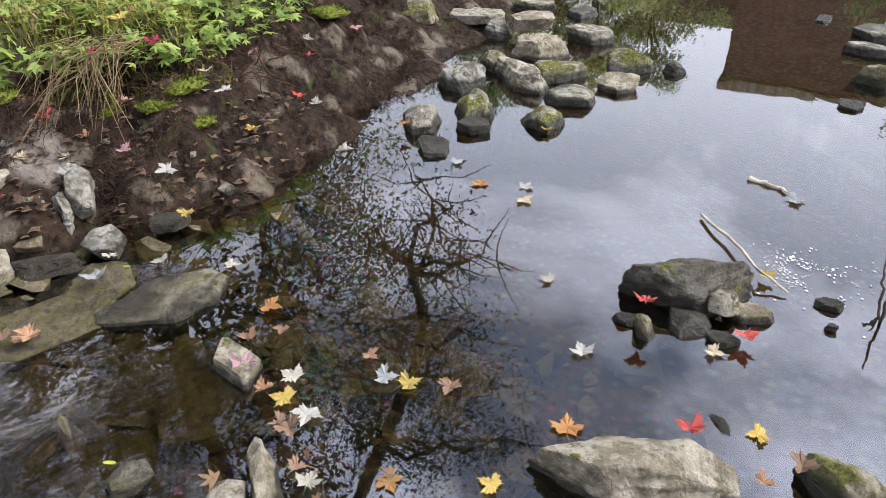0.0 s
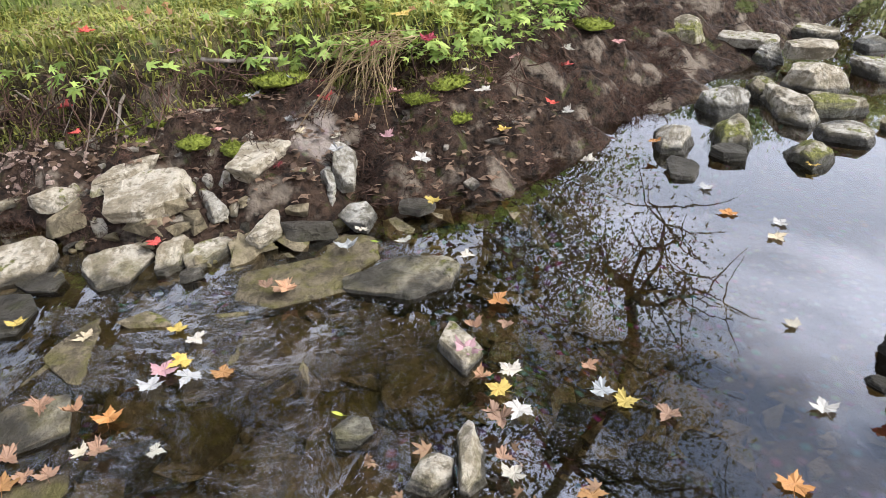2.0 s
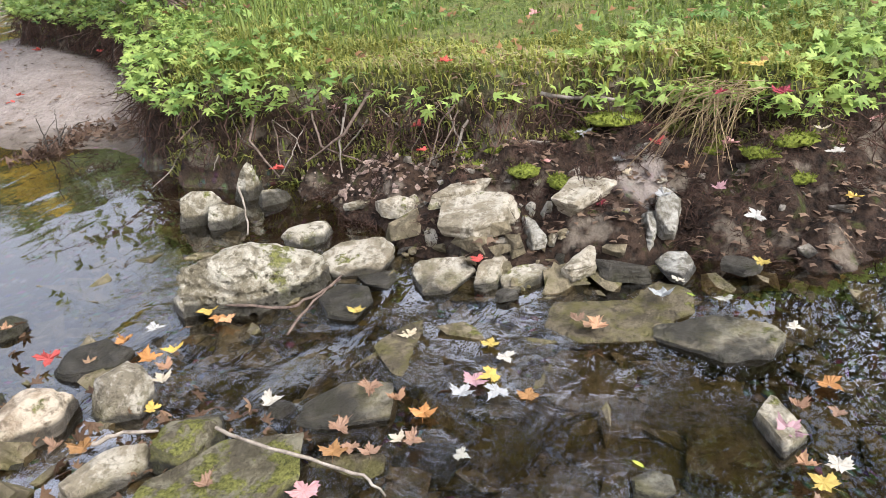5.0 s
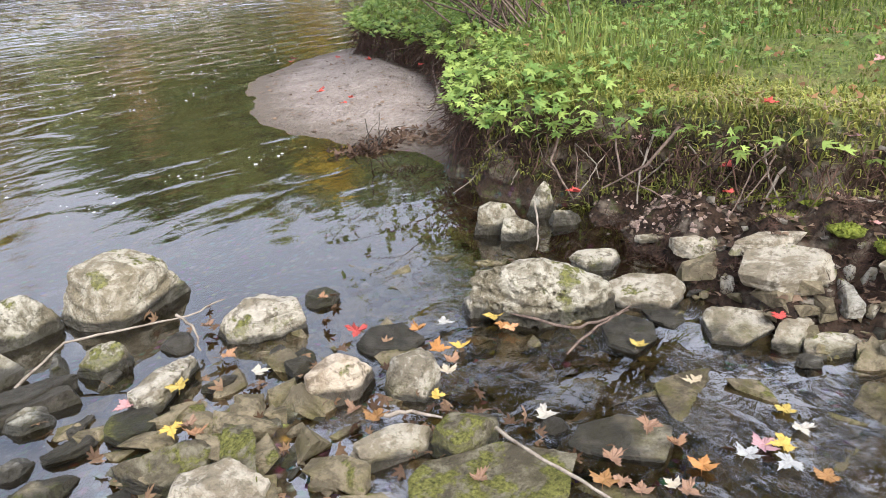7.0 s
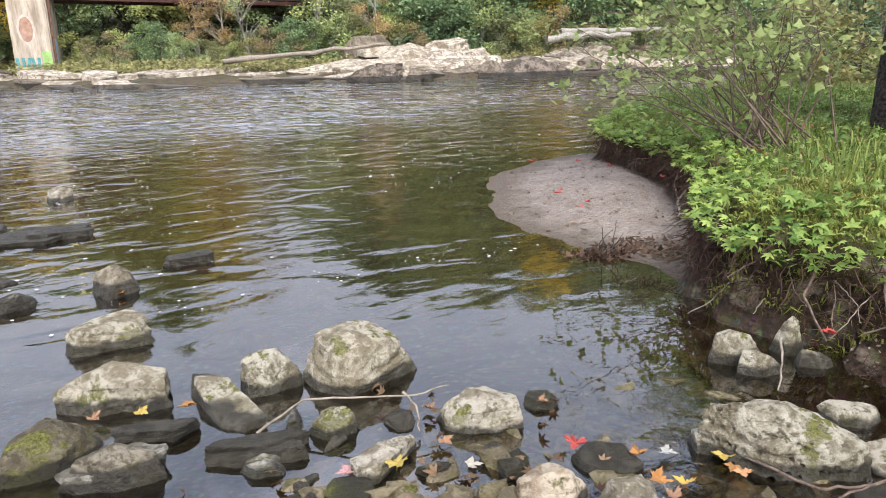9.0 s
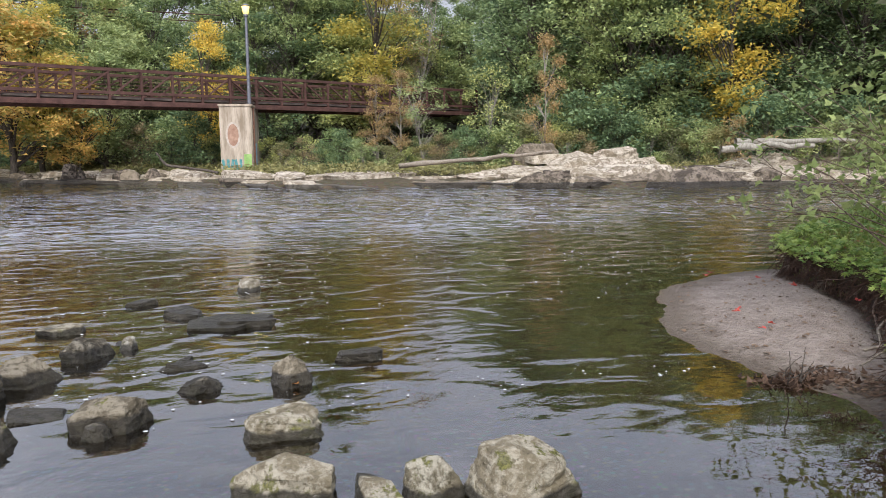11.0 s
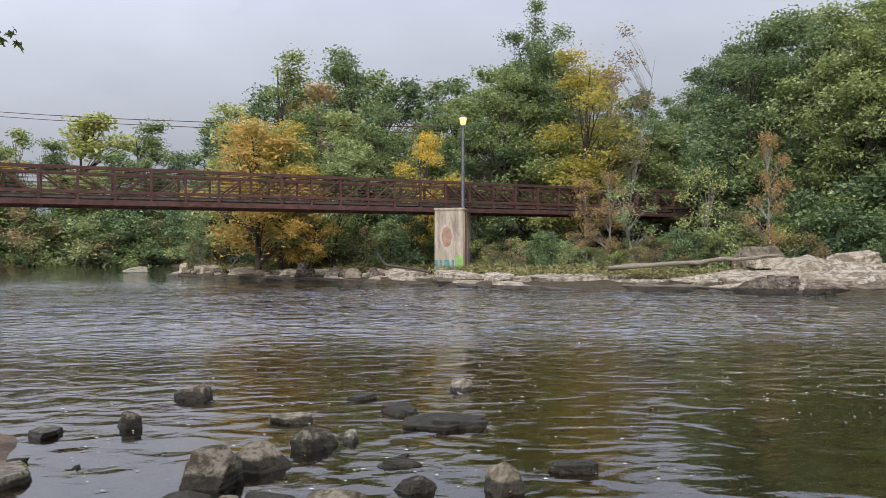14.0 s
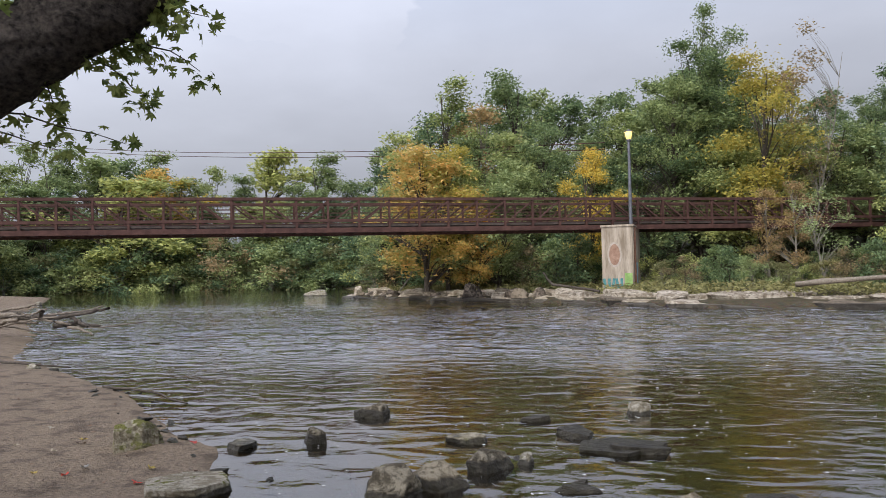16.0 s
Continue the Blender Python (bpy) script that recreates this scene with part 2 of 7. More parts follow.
def water_material():
    m, nt, bsdf = material("river_water")
    nt.nodes.clear()
    pos = where(nt)
    rough = node(nt, "ShaderNodeAttribute", attribute="ripple").outputs["Fac"]
    streak = node(nt, "ShaderNodeMapping", {"Vector": pos, "Rotation": (0, 0, radians(-14)), "Scale": (0.6, 1.0, 1.0)}).outputs[0]
    small = noise_tex(nt, streak, 9.0, 3, 0.5, 0.4)
    long = noise_tex(nt, streak, 1.0, 2.5, 0.5, 0.9)
    broad = noise_tex(nt, streak, 2.1, 2.0, 0.5, 0.8)
    far_part = ramp(nt, rough, [(0.2, 0.0), (0.9, 1.0)])
    near_part = math_node(nt, "MULTIPLY_ADD", far_part, -0.75, 1.0)
    mid = noise_tex(nt, streak, 3.0, 1.5, 0.4, 0.7)
    waves = math_node(nt, "MULTIPLY", math_node(nt, "MULTIPLY_ADD", math_node(nt, "MULTIPLY", math_node(nt, "MULTIPLY_ADD", long, 2.0, broad), far_part), 4.2, math_node(nt, "MULTIPLY", math_node(nt, "MULTIPLY_ADD", mid, 4.2, math_node(nt, "MULTIPLY", small, 0.8)), near_part)), rough)
    riffle = node(nt, "ShaderNodeAttribute", attribute="riffle").outputs["Fac"]
    flow = node(nt, "ShaderNodeMapping", {"Vector": pos, "Rotation": (0, 0, radians(35)), "Scale": (1.0, 0.45, 1.0)}).outputs[0]
    quick = math_node(nt, "MULTIPLY", noise_tex(nt, flow, 24.0, 4, 0.6, 1.6), math_node(nt, "MULTIPLY", riffle, ramp(nt, noise_tex(nt, pos, 4.5, 3), [(0.48, 0.0), (0.66, 0.15)])))
    n = bump(nt, math_node(nt, "ADD", waves, quick), 1.0, 0.05)
    fres = math_node(nt, "MULTIPLY_ADD", math_node(nt, "POWER", node(nt, "ShaderNodeFresnel", {"IOR": 1.33, "Normal": n}).outputs[0], 0.75), math_node(nt, "MULTIPLY_ADD", far_part, 0.45, WATER_GLOSS), 0.04, clamp=True)
    gloss = node(nt, "ShaderNodeBsdfGlossy", {"Color": (1, 1, 1, 1), "Roughness": 0.015, "Normal": n})
    clear = node(nt, "ShaderNodeBsdfTransparent", {"Color": (0.64, 0.58, 0.46, 1)})
    both = node(nt, "ShaderNodeMixShader", {0: fres, 1: clear.outputs[0], 2: gloss.outputs[0]})
    node(nt, "ShaderNodeOutputMaterial", {"Surface": both.outputs[0]})
    return m


def leaf_material(name, a, b, spread=1.0, through_light=0.45, gloss=0.5):
    """Leaf tissue that differs from leaf to leaf and lets some light through."""
    m, nt, bsdf = material(name)
    pos = where(nt)
    pick = math_node(nt, "MULTIPLY_ADD", noise_tex(nt, pos, 0.9, 2), 0.5, math_node(nt, "MULTIPLY", island(nt), 0.5))
    tone = mix_rgb(nt, ramp(nt, pick, [(0.5 - 0.28 * spread, 0.0), (0.5 + 0.28 * spread, 1.0)]), a, b)
    spots = ramp(nt, noise_tex(nt, pos, 70.0, 4, 0.7), [(0.52, 0.0), (0.7, 0.55)])
    tone = mix_rgb(nt, spots, tone, tuple(0.45 * c for c in a))
    tone = mix_rgb(nt, 1.0, tone, ramp(nt, chance(nt), [(0.0, (0.80, 0.86, 0.90)), (0.5, (1.0, 1.0, 1.0)), (1.0, (1.28, 1.18, 1.0))]), "MULTIPLY")
    link(nt, tone, bsdf.inputs["Base Color"])
    link(nt, gloss, bsdf.inputs["Roughness"])
    bsdf.inputs["Specular IOR Level"].default_value = 0.15
    thin = node(nt, "ShaderNodeBsdfTranslucent", {"Color": tone})
    both = node(nt, "ShaderNodeMixShader", {0: through_light, 1: bsdf.outputs[0], 2: thin.outputs[0]})
    outp = [x for x in nt.nodes if x.type == "OUTPUT_MATERIAL"][0]
    nt.links.new(both.outputs[0], outp.inputs["Surface"])
    return m


def plain_material(name, a, b, scale=20.0, rough=0.8, metal=0.0, relief=0.4, depth=0.01, stretch=(1, 1, 1)):
    m, nt, bsdf = material(name)
    obj = node(nt, "ShaderNodeMapping", {"Vector": where(nt), "Scale": stretch}).outputs[0]
    n1, n2 = noise_tex(nt, obj, scale, 5, 0.6), noise_tex(nt, obj, scale * 6, 4, 0.7)
    tone = mix_rgb(nt, ramp(nt, n1, [(0.32, 0.0), (0.68, 1.0)]), a, b)
    tone = mix_rgb(nt, ramp(nt, n2, [(0.5, 0.0), (0.8, 0.6)]), tone, tuple(c * 0.5 for c in a))
    link(nt, tone, bsdf.inputs["Base Color"])
    link(nt, rough, bsdf.inputs["Roughness"])
    link(nt, metal, bsdf.inputs["Metallic"])
    link(nt, 0.15, bsdf.inputs["Specular IOR Level"])
    link(nt, bump(nt, math_node(nt, "MULTIPLY_ADD", n2, 0.5, n1), relief, depth), bsdf.inputs["Normal"])
    return m


GROUND, WATER = ground_material(), water_material()
BARK = plain_material("bark", (0.035, 0.027, 0.021), (0.115, 0.095, 0.075), 9.0, 0.9, 0, 1.0, 0.03, (2.2, 2.2, 0.5))
DARK_BARK = plain_material("dark_furrowed_bark", (0.010, 0.008, 0.007), (0.12, 0.098, 0.082), 22.0, 0.95, 0, 1.0, 0.06, (1.6, 1.0, 1.6))
PALE_BARK = plain_material("pale_bark", (0.13, 0.115, 0.09), (0.30, 0.27, 0.22), 7.0, 0.9, 0, 0.6, 0.02, (2, 2, 0.5))
DEADWOOD = plain_material("weathered_wood", (0.10, 0.078, 0.058), (0.27, 0.225, 0.175), 22.0, 0.85, 0, 0.7, 0.006, (1, 1, 1))
ROOT = plain_material("root_bark", (0.05, 0.033, 0.026), (0.16, 0.115, 0.085), 40.0, 0.9, 0, 0.6, 0.004)
BLEACHED = plain_material("bleached_wood", (0.26, 0.21, 0.15), (0.48, 0.41, 0.31), 25.0, 0.85, 0, 0.6, 0.004)
STEEL = plain_material("weathering_steel", (0.045, 0.022, 0.018), (0.094, 0.047, 0.037), 3.0, 0.75, 0.0, 0.3, 0.005)
CONCRETE = plain_material("stained_concrete", (0.20, 0.155, 0.11), (0.44, 0.37, 0.29), 1.6, 0.9, 0, 0.6, 0.02, (2.5, 2.5, 0.35))


# ---- mesh helpers ----
def mesh_of(name, verts, faces, mat, smooth=False):
    me = bpy.data.meshes.new(name)
    me.from_pydata([tuple(v) for v in verts], [], [tuple(f) for f in faces])
    me.materials.append(mat)
    if smooth:
        me.polygons.foreach_set("use_smooth", [True] * len(me.polygons))
    me.update()
    return me


def fast_mesh(name, verts, faces, mat, smooth=False):
    """A mesh from arrays; all faces have the same number of corners."""
    verts, faces = np.asarray(verts, np.float32), np.asarray(faces, np.int32)
    k = faces.shape[1]
    me = bpy.data.meshes.new(name)
    me.vertices.add(len(verts))
    me.vertices.foreach_set("co", verts.ravel())
    me.loops.add(faces.size)
    me.loops.foreach_set("vertex_index", faces.ravel())
    me.polygons.add(len(faces))
    me.polygons.foreach_set("loop_start", np.arange(0, faces.size, k, dtype=np.int32))
    me.polygons.foreach_set("loop_total", np.full(len(faces), k, dtype=np.int32))
    me.polygons.foreach_set("use_smooth", np.full(len(faces), smooth))
    me.materials.append(mat)
    me.update(calc_edges=True)
    me.validate()
    return me


def part(name, me, parent=None, label="", m=None):
    ob = new(name, me)
    if parent is not None:
        ob.parent = parent
    if m is not None:
        ob.matrix_basis = m
    if label:
        ob["label"] = label
    return ob


def box_mesh(name, size, mat, bevel=0.0):
    bm = bmesh.new()
    bmesh.ops.create_cube(bm, size=1.0)
    bmesh.ops.scale(bm, vec=size, verts=bm.verts)
    if bevel:
        bmesh.ops.bevel(bm, geom=bm.edges, offset=bevel, segments=2, affect="EDGES")
    me = bpy.data.meshes.new(name)
    bm.to_mesh(me)
    bm.free()
    me.materials.append(mat)
    return me


def tube(points, radii, sides=6):
    """Vertices and quads of a tapered tube along points."""
    points = [Vector(p) for p in points]
    verts, faces = [], []
    side = Vector((1, 0, 0))
    for i, p in enumerate(points):
        d = (points[min(i + 1, len(points) - 1)] - points[max(i - 1, 0)]).normalized()
        a = d.cross(side)
        if a.length < 0.2:
            a = d.cross(Vector((0, 1, 0.3)))
        a.normalize()
        b = d.cross(a)
        for k in range(sides):
            w = 2 * math.pi * k / sides
            verts.append(p + radii[i] * (math.cos(w) * a + math.sin(w) * b))
    for i in range(len(points) - 1):
        for k in range(sides):
            n = (k + 1) % sides
            faces.append((i * sides + k, i * sides + n, (i + 1) * sides + n, (i + 1) * sides + k))
    return verts, faces


def tubes_mesh(name, list_of, mat, sides=6):
    verts, faces = [], []
    for points, radii in list_of:
        v, f = tube(points, radii, sides)
        base = len(verts)
        verts += v
        faces += [tuple(base + i for i in q) for q in f]
    return fast_mesh(name, [tuple(v) for v in verts], faces, mat, True)


def wander(rng, start, way, length, steps, bend=0.3, lift=0.0):
    """Points of a crooked line."""
    p, d, out_points = Vector(start), Vector(way).normalized(), [Vector(start)]
    for _ in range(steps):
        d = (d + Vector((rng.uniform(-bend, bend), rng.uniform(-bend, bend), rng.uniform(-bend, bend) + lift))).normalized()
        p = p + d * length / steps
        out_points.append(p.copy())
    return out_points


TABLES = {}


def smooth_noise(x, y, cell, seed):
    """Soft value noise on a lattice, from -1 to 1."""
    if seed not in TABLES:
        TABLES[seed] = np.random.RandomState(seed).uniform(-1, 1, (256, 256))
    table = TABLES[seed]
    u, v = x / cell, y / cell
    i, j = np.floor(u).astype(int), np.floor(v).astype(int)
    fu, fv = u - i, v - j
    fu, fv = fu * fu * (3 - 2 * fu), fv * fv * (3 - 2 * fv)
    g = lambda a, b: table[a % 256, b % 256]
    return (g(i, j) * (1 - fu) + g(i + 1, j) * fu) * (1 - fv) + (g(i, j + 1) * (1 - fu) + g(i + 1, j + 1) * fu) * fv


def inside_by(px, py, outline):
    """Signed distance to an outline, positive inside."""
    best, odd = np.full(px.shape, 1e9), np.zeros(px.shape, bool)
    for (ax, ay), (bx, by) in zip(outline, outline[1:] + outline[:1]):
        dx, dy = bx - ax, by - ay
        s = np.clip(((px - ax) * dx + (py - ay) * dy) / (dx * dx + dy * dy), 0, 1)
        best = np.minimum(best, np.hypot(px - ax - s * dx, py - ay - s * dy))
        if ay != by:
            odd ^= ((ay > py) != (by > py)) & (px < (bx - ax) * (py - ay) / (by - ay) + ax)
    return np.where(odd, best, -best)


def ease(v, a, b):
    s = np.clip((v - a) / (b - a), 0, 1)
    return s * s * (3 - 2 * s)


# ---- the lie of the land ----
BANK = [(3.30, 2.72), (3.12, 2.35), (3.16, 1.95), (3.28, 1.6), (3.24, 1.2), (3.22, 0.8), (3.36, 0.45), (3.42, 0.15), (3.38, -0.12), (3.34, -0.42), (3.6, -0.78), (4.1, -1.05), (4.7, -1.5), (6, -2.4), (9, -5), (30, -22), (18, -24), (12, -60), (80, -60), (80, 36), (34, 17), (16, 11.5), (9, 8.6), (6.9, 7.2), (5.9, 6.4), (5.45, 5.5), (5.2, 4.6), (4.3, 3.5)]
TERRACE = [(3.3, 2.7), (3.15, 1.9), (2.95, 1.62), (2.75, 1.2), (2.5, 0.95), (2.42, 0.5), (2.55, 0.1), (2.66, -0.12), (2.72, -0.45), (2.78, -0.72), (3.15, -1.0), (3.42, -1.3), (3.75, -1.75), (4.3, -2.3), (5.2, -3.4), (9, -7), (12, -7), (9, -3), (6, 2)]
SANDBAR = [(3.3, 2.7), (3.5, 3.25), (3.39, 3.67), (3.34, 4.23), (3.42, 4.79), (3.8, 5.56), (4.5, 6.5), (5.59, 7.15), (6.6, 7.2), (7.5, 7.4), (7, 5), (4.6, 3.3)]
BEACH = [(-2.5, 4.9), (-2.7, 5.3), (-3.05, 6.2), (-3.75, 6.7), (-6, 9.1), (-8.8, 11.4), (-10.4, 12.4), (-13.8, 17.2), (-24, 29), (-50, 64), (-90, 80), (-140, 60), (-140, -60), (0.3, -60), (0.9, -4), (0.62, -1.5), (0.5, -0.5), (0.35, 0.5), (-0.3, 1.4), (-1.2, 2.6)]
FARBANK = [(-140, 130), (-90, 108), (-57, 97.5), (-32, 96), (-20, 72), (-16.2, 54), (-15.5, 49.3), (-11, 45), (-7.2, 42.6), (-0.6, 36.3), (1.5, 33), (3.9, 30.6), (9.3, 28.6), (13, 27.2), (17.7, 25.6), (24, 24.2), (40, 20), (80, 14), (160, 10), (160, 190), (-140, 190)]


def land(x, y):
    """Height of the ground, and how much of each cover lies on it."""
    n1, n2, n3 = smooth_noise(x, y, 0.55, 3), smooth_noise(x, y, 0.17, 4), smooth_noise(x, y, 0.06, 5)
    far_n = smooth_noise(x, y, 7.0, 6)
    bank, terr, bar = inside_by(x, y, BANK) + 0.05 * n2 + 0.06 * n1, inside_by(x, y, TERRACE) + 0.05 * n2, inside_by(x, y, SANDBAR) + 0.012 * n1
    beach, far = inside_by(x, y, BEACH), inside_by(x, y, FARBANK) + 0.4 * n1
    # bed: a shallow riffle between the pool and the river
    river = -0.05 - 0.30 * ease(y, 2.1, 4.2) - 0.35 * ease(y, 4, 9) - 0.5 * ease(y, 9, 18)
    pool = -0.06 - 0.36 * ease(-y + 0.25 * (x - 1.5), 0.35, 1.4)
    bed = np.where(y > 1.2, river, pool) - 0.02 + 0.02 * n1 + 0.012 * n2 + 0.004 * n3
    bed = bed + 0.075 * np.exp(-((x - 0.95) / 0.5) ** 2 - ((y - 1.62) / 0.5) ** 2) * (y < 3)
    z = bed
    z = np.maximum(z, np.where(terr > -0.3, -0.09 + 0.34 * ease(terr, -0.28, 0.75) + 0.07 * np.abs(n1) * ease(terr, -0.1, 0.25) + 0.06 * n2 * ease(terr, -0.1, 0.2) + 0.036 * n3 * ease(terr, -0.05, 0.1), -9))
    z = np.maximum(z, np.where(bar > -2.2, -0.035 - 0.16 * ease(-bar, 0.5, 2.1) + 0.035 * np.clip((bar + 0.4) / 0.4, -1, 1) + 0.15 * ease(bar, 0.0, 1.5) + (0.0015 + 0.008 * ease(bar, 0.1, 0.5)) * n2 + 0.003 * n3 * ease(bar, 0, 0.3), -9))
    z = np.maximum(z, np.where(bank > -0.2, -0.1 + 0.62 * ease(bank, -0.12, 0.16) + 0.05 * n1 + 0.03 * n2 + 0.10 * ease(bank, 0.2, 4), -9))
    z = np.maximum(z, np.where(beach > -1.0, -0.13 + 0.18 * ease(beach, -0.9, 0.6) + 0.25 * ease(beach, 0.6, 5) + 0.012 * n1 + 0.006 * n2 + 1.5 * ease(beach, 8, 24), -9))
    z = np.maximum(z, np.where(far > -2.0, -0.6 + 0.85 * ease(far, -1.6, 0.8) + 0.35 * ease(far, 1, 5) + 0.12 * far_n + 4.5 * ease(far, 9, 40) + 9 * ease(far, 35, 90), -9))
    spit = 1 - ease(np.hypot((x - 3.05) / 0.16, (y - 0.16) / 0.13) + 0.35 * n2, 0.6, 1.1)
    on_bank, on_far = ease(bank, 0.06, 0.2), ease(far, -0.6, 1.6)
    cover = {
        "silt": ease(beach, -0.3, 0.1),
        "sand": np.maximum(np.maximum(np.maximum(ease(bar, -0.15, 0.1), 0.5 * ease(bar, -2.2, -0.2)) * (1 - ease(bank, -0.1, 0)), 0.9 * spit), 0.5 * ease(terr, 0.1, 0.3) * ease(n1 + 0.5 * n2, 0.05, 0.4)),
        "mud": np.maximum(ease(terr, -0.12, 0.05) * (1 - ease(bar, 0, 0.1)) * (1 - on_bank) * (1 - 0.85 * spit), ease(bank, -0.12, 0.0) * (1 - on_bank)),
        "turf": np.maximum(on_bank, 0),
        "woods": np.maximum(on_far, ease(beach, 9, 16)),
        "deep": ease(-bed, 0.25, 0.8) * (1 - ease(far, -1.4, -0.4)),
    }
    return z, cover


def spaced(stops):
    """Grid lines: stops of (place, step), the step growing evenly between."""
    lines = [stops[0][0]]
    for (a, sa), (b, sb) in zip(stops, stops[1:]):
        while lines[-1] < b - 1e-6:
            f = (lines[-1] - a) / (b - a)
            lines.append(min(b, lines[-1] + sa + (sb - sa) * max(0, f)))
    return np.array(lines)


def sheet_mesh(name, xs, ys, mat, shape, covers):
    gx, gy = np.meshgrid(xs, ys)
    z, cover = shape(gx, gy)
    nx, ny = len(xs), len(ys)
    idx = np.arange(nx * ny).reshape(ny, nx)
    faces = np.stack([idx[:-1, :-1], idx[:-1, 1:], idx[1:, 1:], idx[1:, :-1]], -1).reshape(-1, 4)
    me = fast_mesh(name, np.stack([gx, gy, z], -1).reshape(-1, 3), faces, mat, True)
    for key in covers:
        me.attributes.new(key, "FLOAT", "POINT").data.foreach_set("value", cover[key].astype(np.float32).ravel())
    return me


GX = spaced([(-900, 200), (-150, 8), (-12, 0.4), (-2, 0.09), (0.8, 0.032), (4.2, 0.032), (5.6, 0.05), (7, 0.12), (16, 0.5), (160, 8), (900, 200)])
GY = spaced([(-900, 200), (-60, 8), (-6, 0.3), (-3.2, 0.034), (3.2, 0.034), (7.5, 0.05), (20, 0.5), (50, 0.5), (130, 5), (900, 200)])
ground = tagged(new("ground", sheet_mesh("ground", GX, GY, GROUND, land, ("sand", "silt", "mud", "turf", "woods", "deep"))), "stream bed, mud banks, sandy bars and wooded ground", "ground", kind="structure")


def height_at(x, y):
    return float(land(np.array([float(x)]), np.array([float(y)]))[0][0])


# ---- water ----
def ripples(x, y):
    gen = np.random.RandomState(11)
    rough = 0.004 + 0.072 * ease(y, 1.9, 4.5) + 0.09 * ease(y, 4, 9) + 0.85 * ease(y, 9.5, 17)
    rough = rough * (1 - 0.75 * ease(y, 27, 46))
    stream = ease(2.75 - x, 0, 0.3) * ease(x, 0.8, 1.3) * ease(y, -0.25, 0.2) * (1 - ease(y, 1.5, 2.2))
    rough = np.maximum(rough, 0.16 * stream)
    z = np.zeros_like(x)
    for _ in range(26):
        wave = gen.uniform(0.35, 1.6)
        way = radians(gen.normal(78, 24))
        z += 0.0045 * wave * np.sin((x * math.cos(way) + y * math.sin(way)) * 2 * math.pi / wave + gen.uniform(0, 6.3) + 0.8 * smooth_noise(x, y, 2.5, 21))
    swell = 0.03 * ease(y, 2.5, 4.5) + 0.06 * ease(y, 4, 8) + 0.34 * ease(y, 10, 18) * (1 - 0.8 * ease(y, 26, 40))
    return z * swell * 0.7, {"ripple": rough, "riffle": stream}


WX = spaced([(-900, 200), (-60, 4), (-20, 0.25), (-4, 0.1), (8, 0.1), (25, 0.3), (60, 3), (900, 200)])
WY = spaced([(-900, 200), (-10, 4), (-4, 0.2), (2, 0.08), (22, 0.12), (36, 0.3), (110, 4), (900, 200)])
river_water = tagged(new("water", sheet_mesh("water", WX, WY, WATER, ripples, ("ripple", "riffle"))), "clear brown river water with ripples and sky reflections", "water", kind="structure")


# ---- rocks ----
def round_grid(level):
    bm = bmesh.new()
    bmesh.ops.create_icosphere(bm, subdivisions=level, radius=1.0)
    v = np.array([p.co[:] for p in bm.verts])
    f = np.array([[p.index for p in q.verts] for q in bm.faces])
    bm.free()
    return v, f


GRID = {n: round_grid(n) for n in (2, 3, 4, 5, 6)}
ROCK_WORDS = {
    "pale": "pale weathered limestone rock", "grey": "grey lichen-spotted stone", "tan": "smooth tan sandstone rock", "dark": "wet dark grey stone",
    "mossy": "stone with patches of green moss", "darkcap": "dark boulder with lichen", "bed": "brown algae-covered stone sunk", "wetgrey": "wet olive-grey stone", "mossdark": "dark stone under olive moss", "bleached": "dry pale limestone", "ledge": "pale ledge rock on the far bank", "ledge_dark": "dark rock on the far bank",
}
KIND_WORDS = {"round": "rounded", "block": "blocky", "wedge": "wedge-shaped", "slab": "flat slab-like", "pitted": "pitted"}


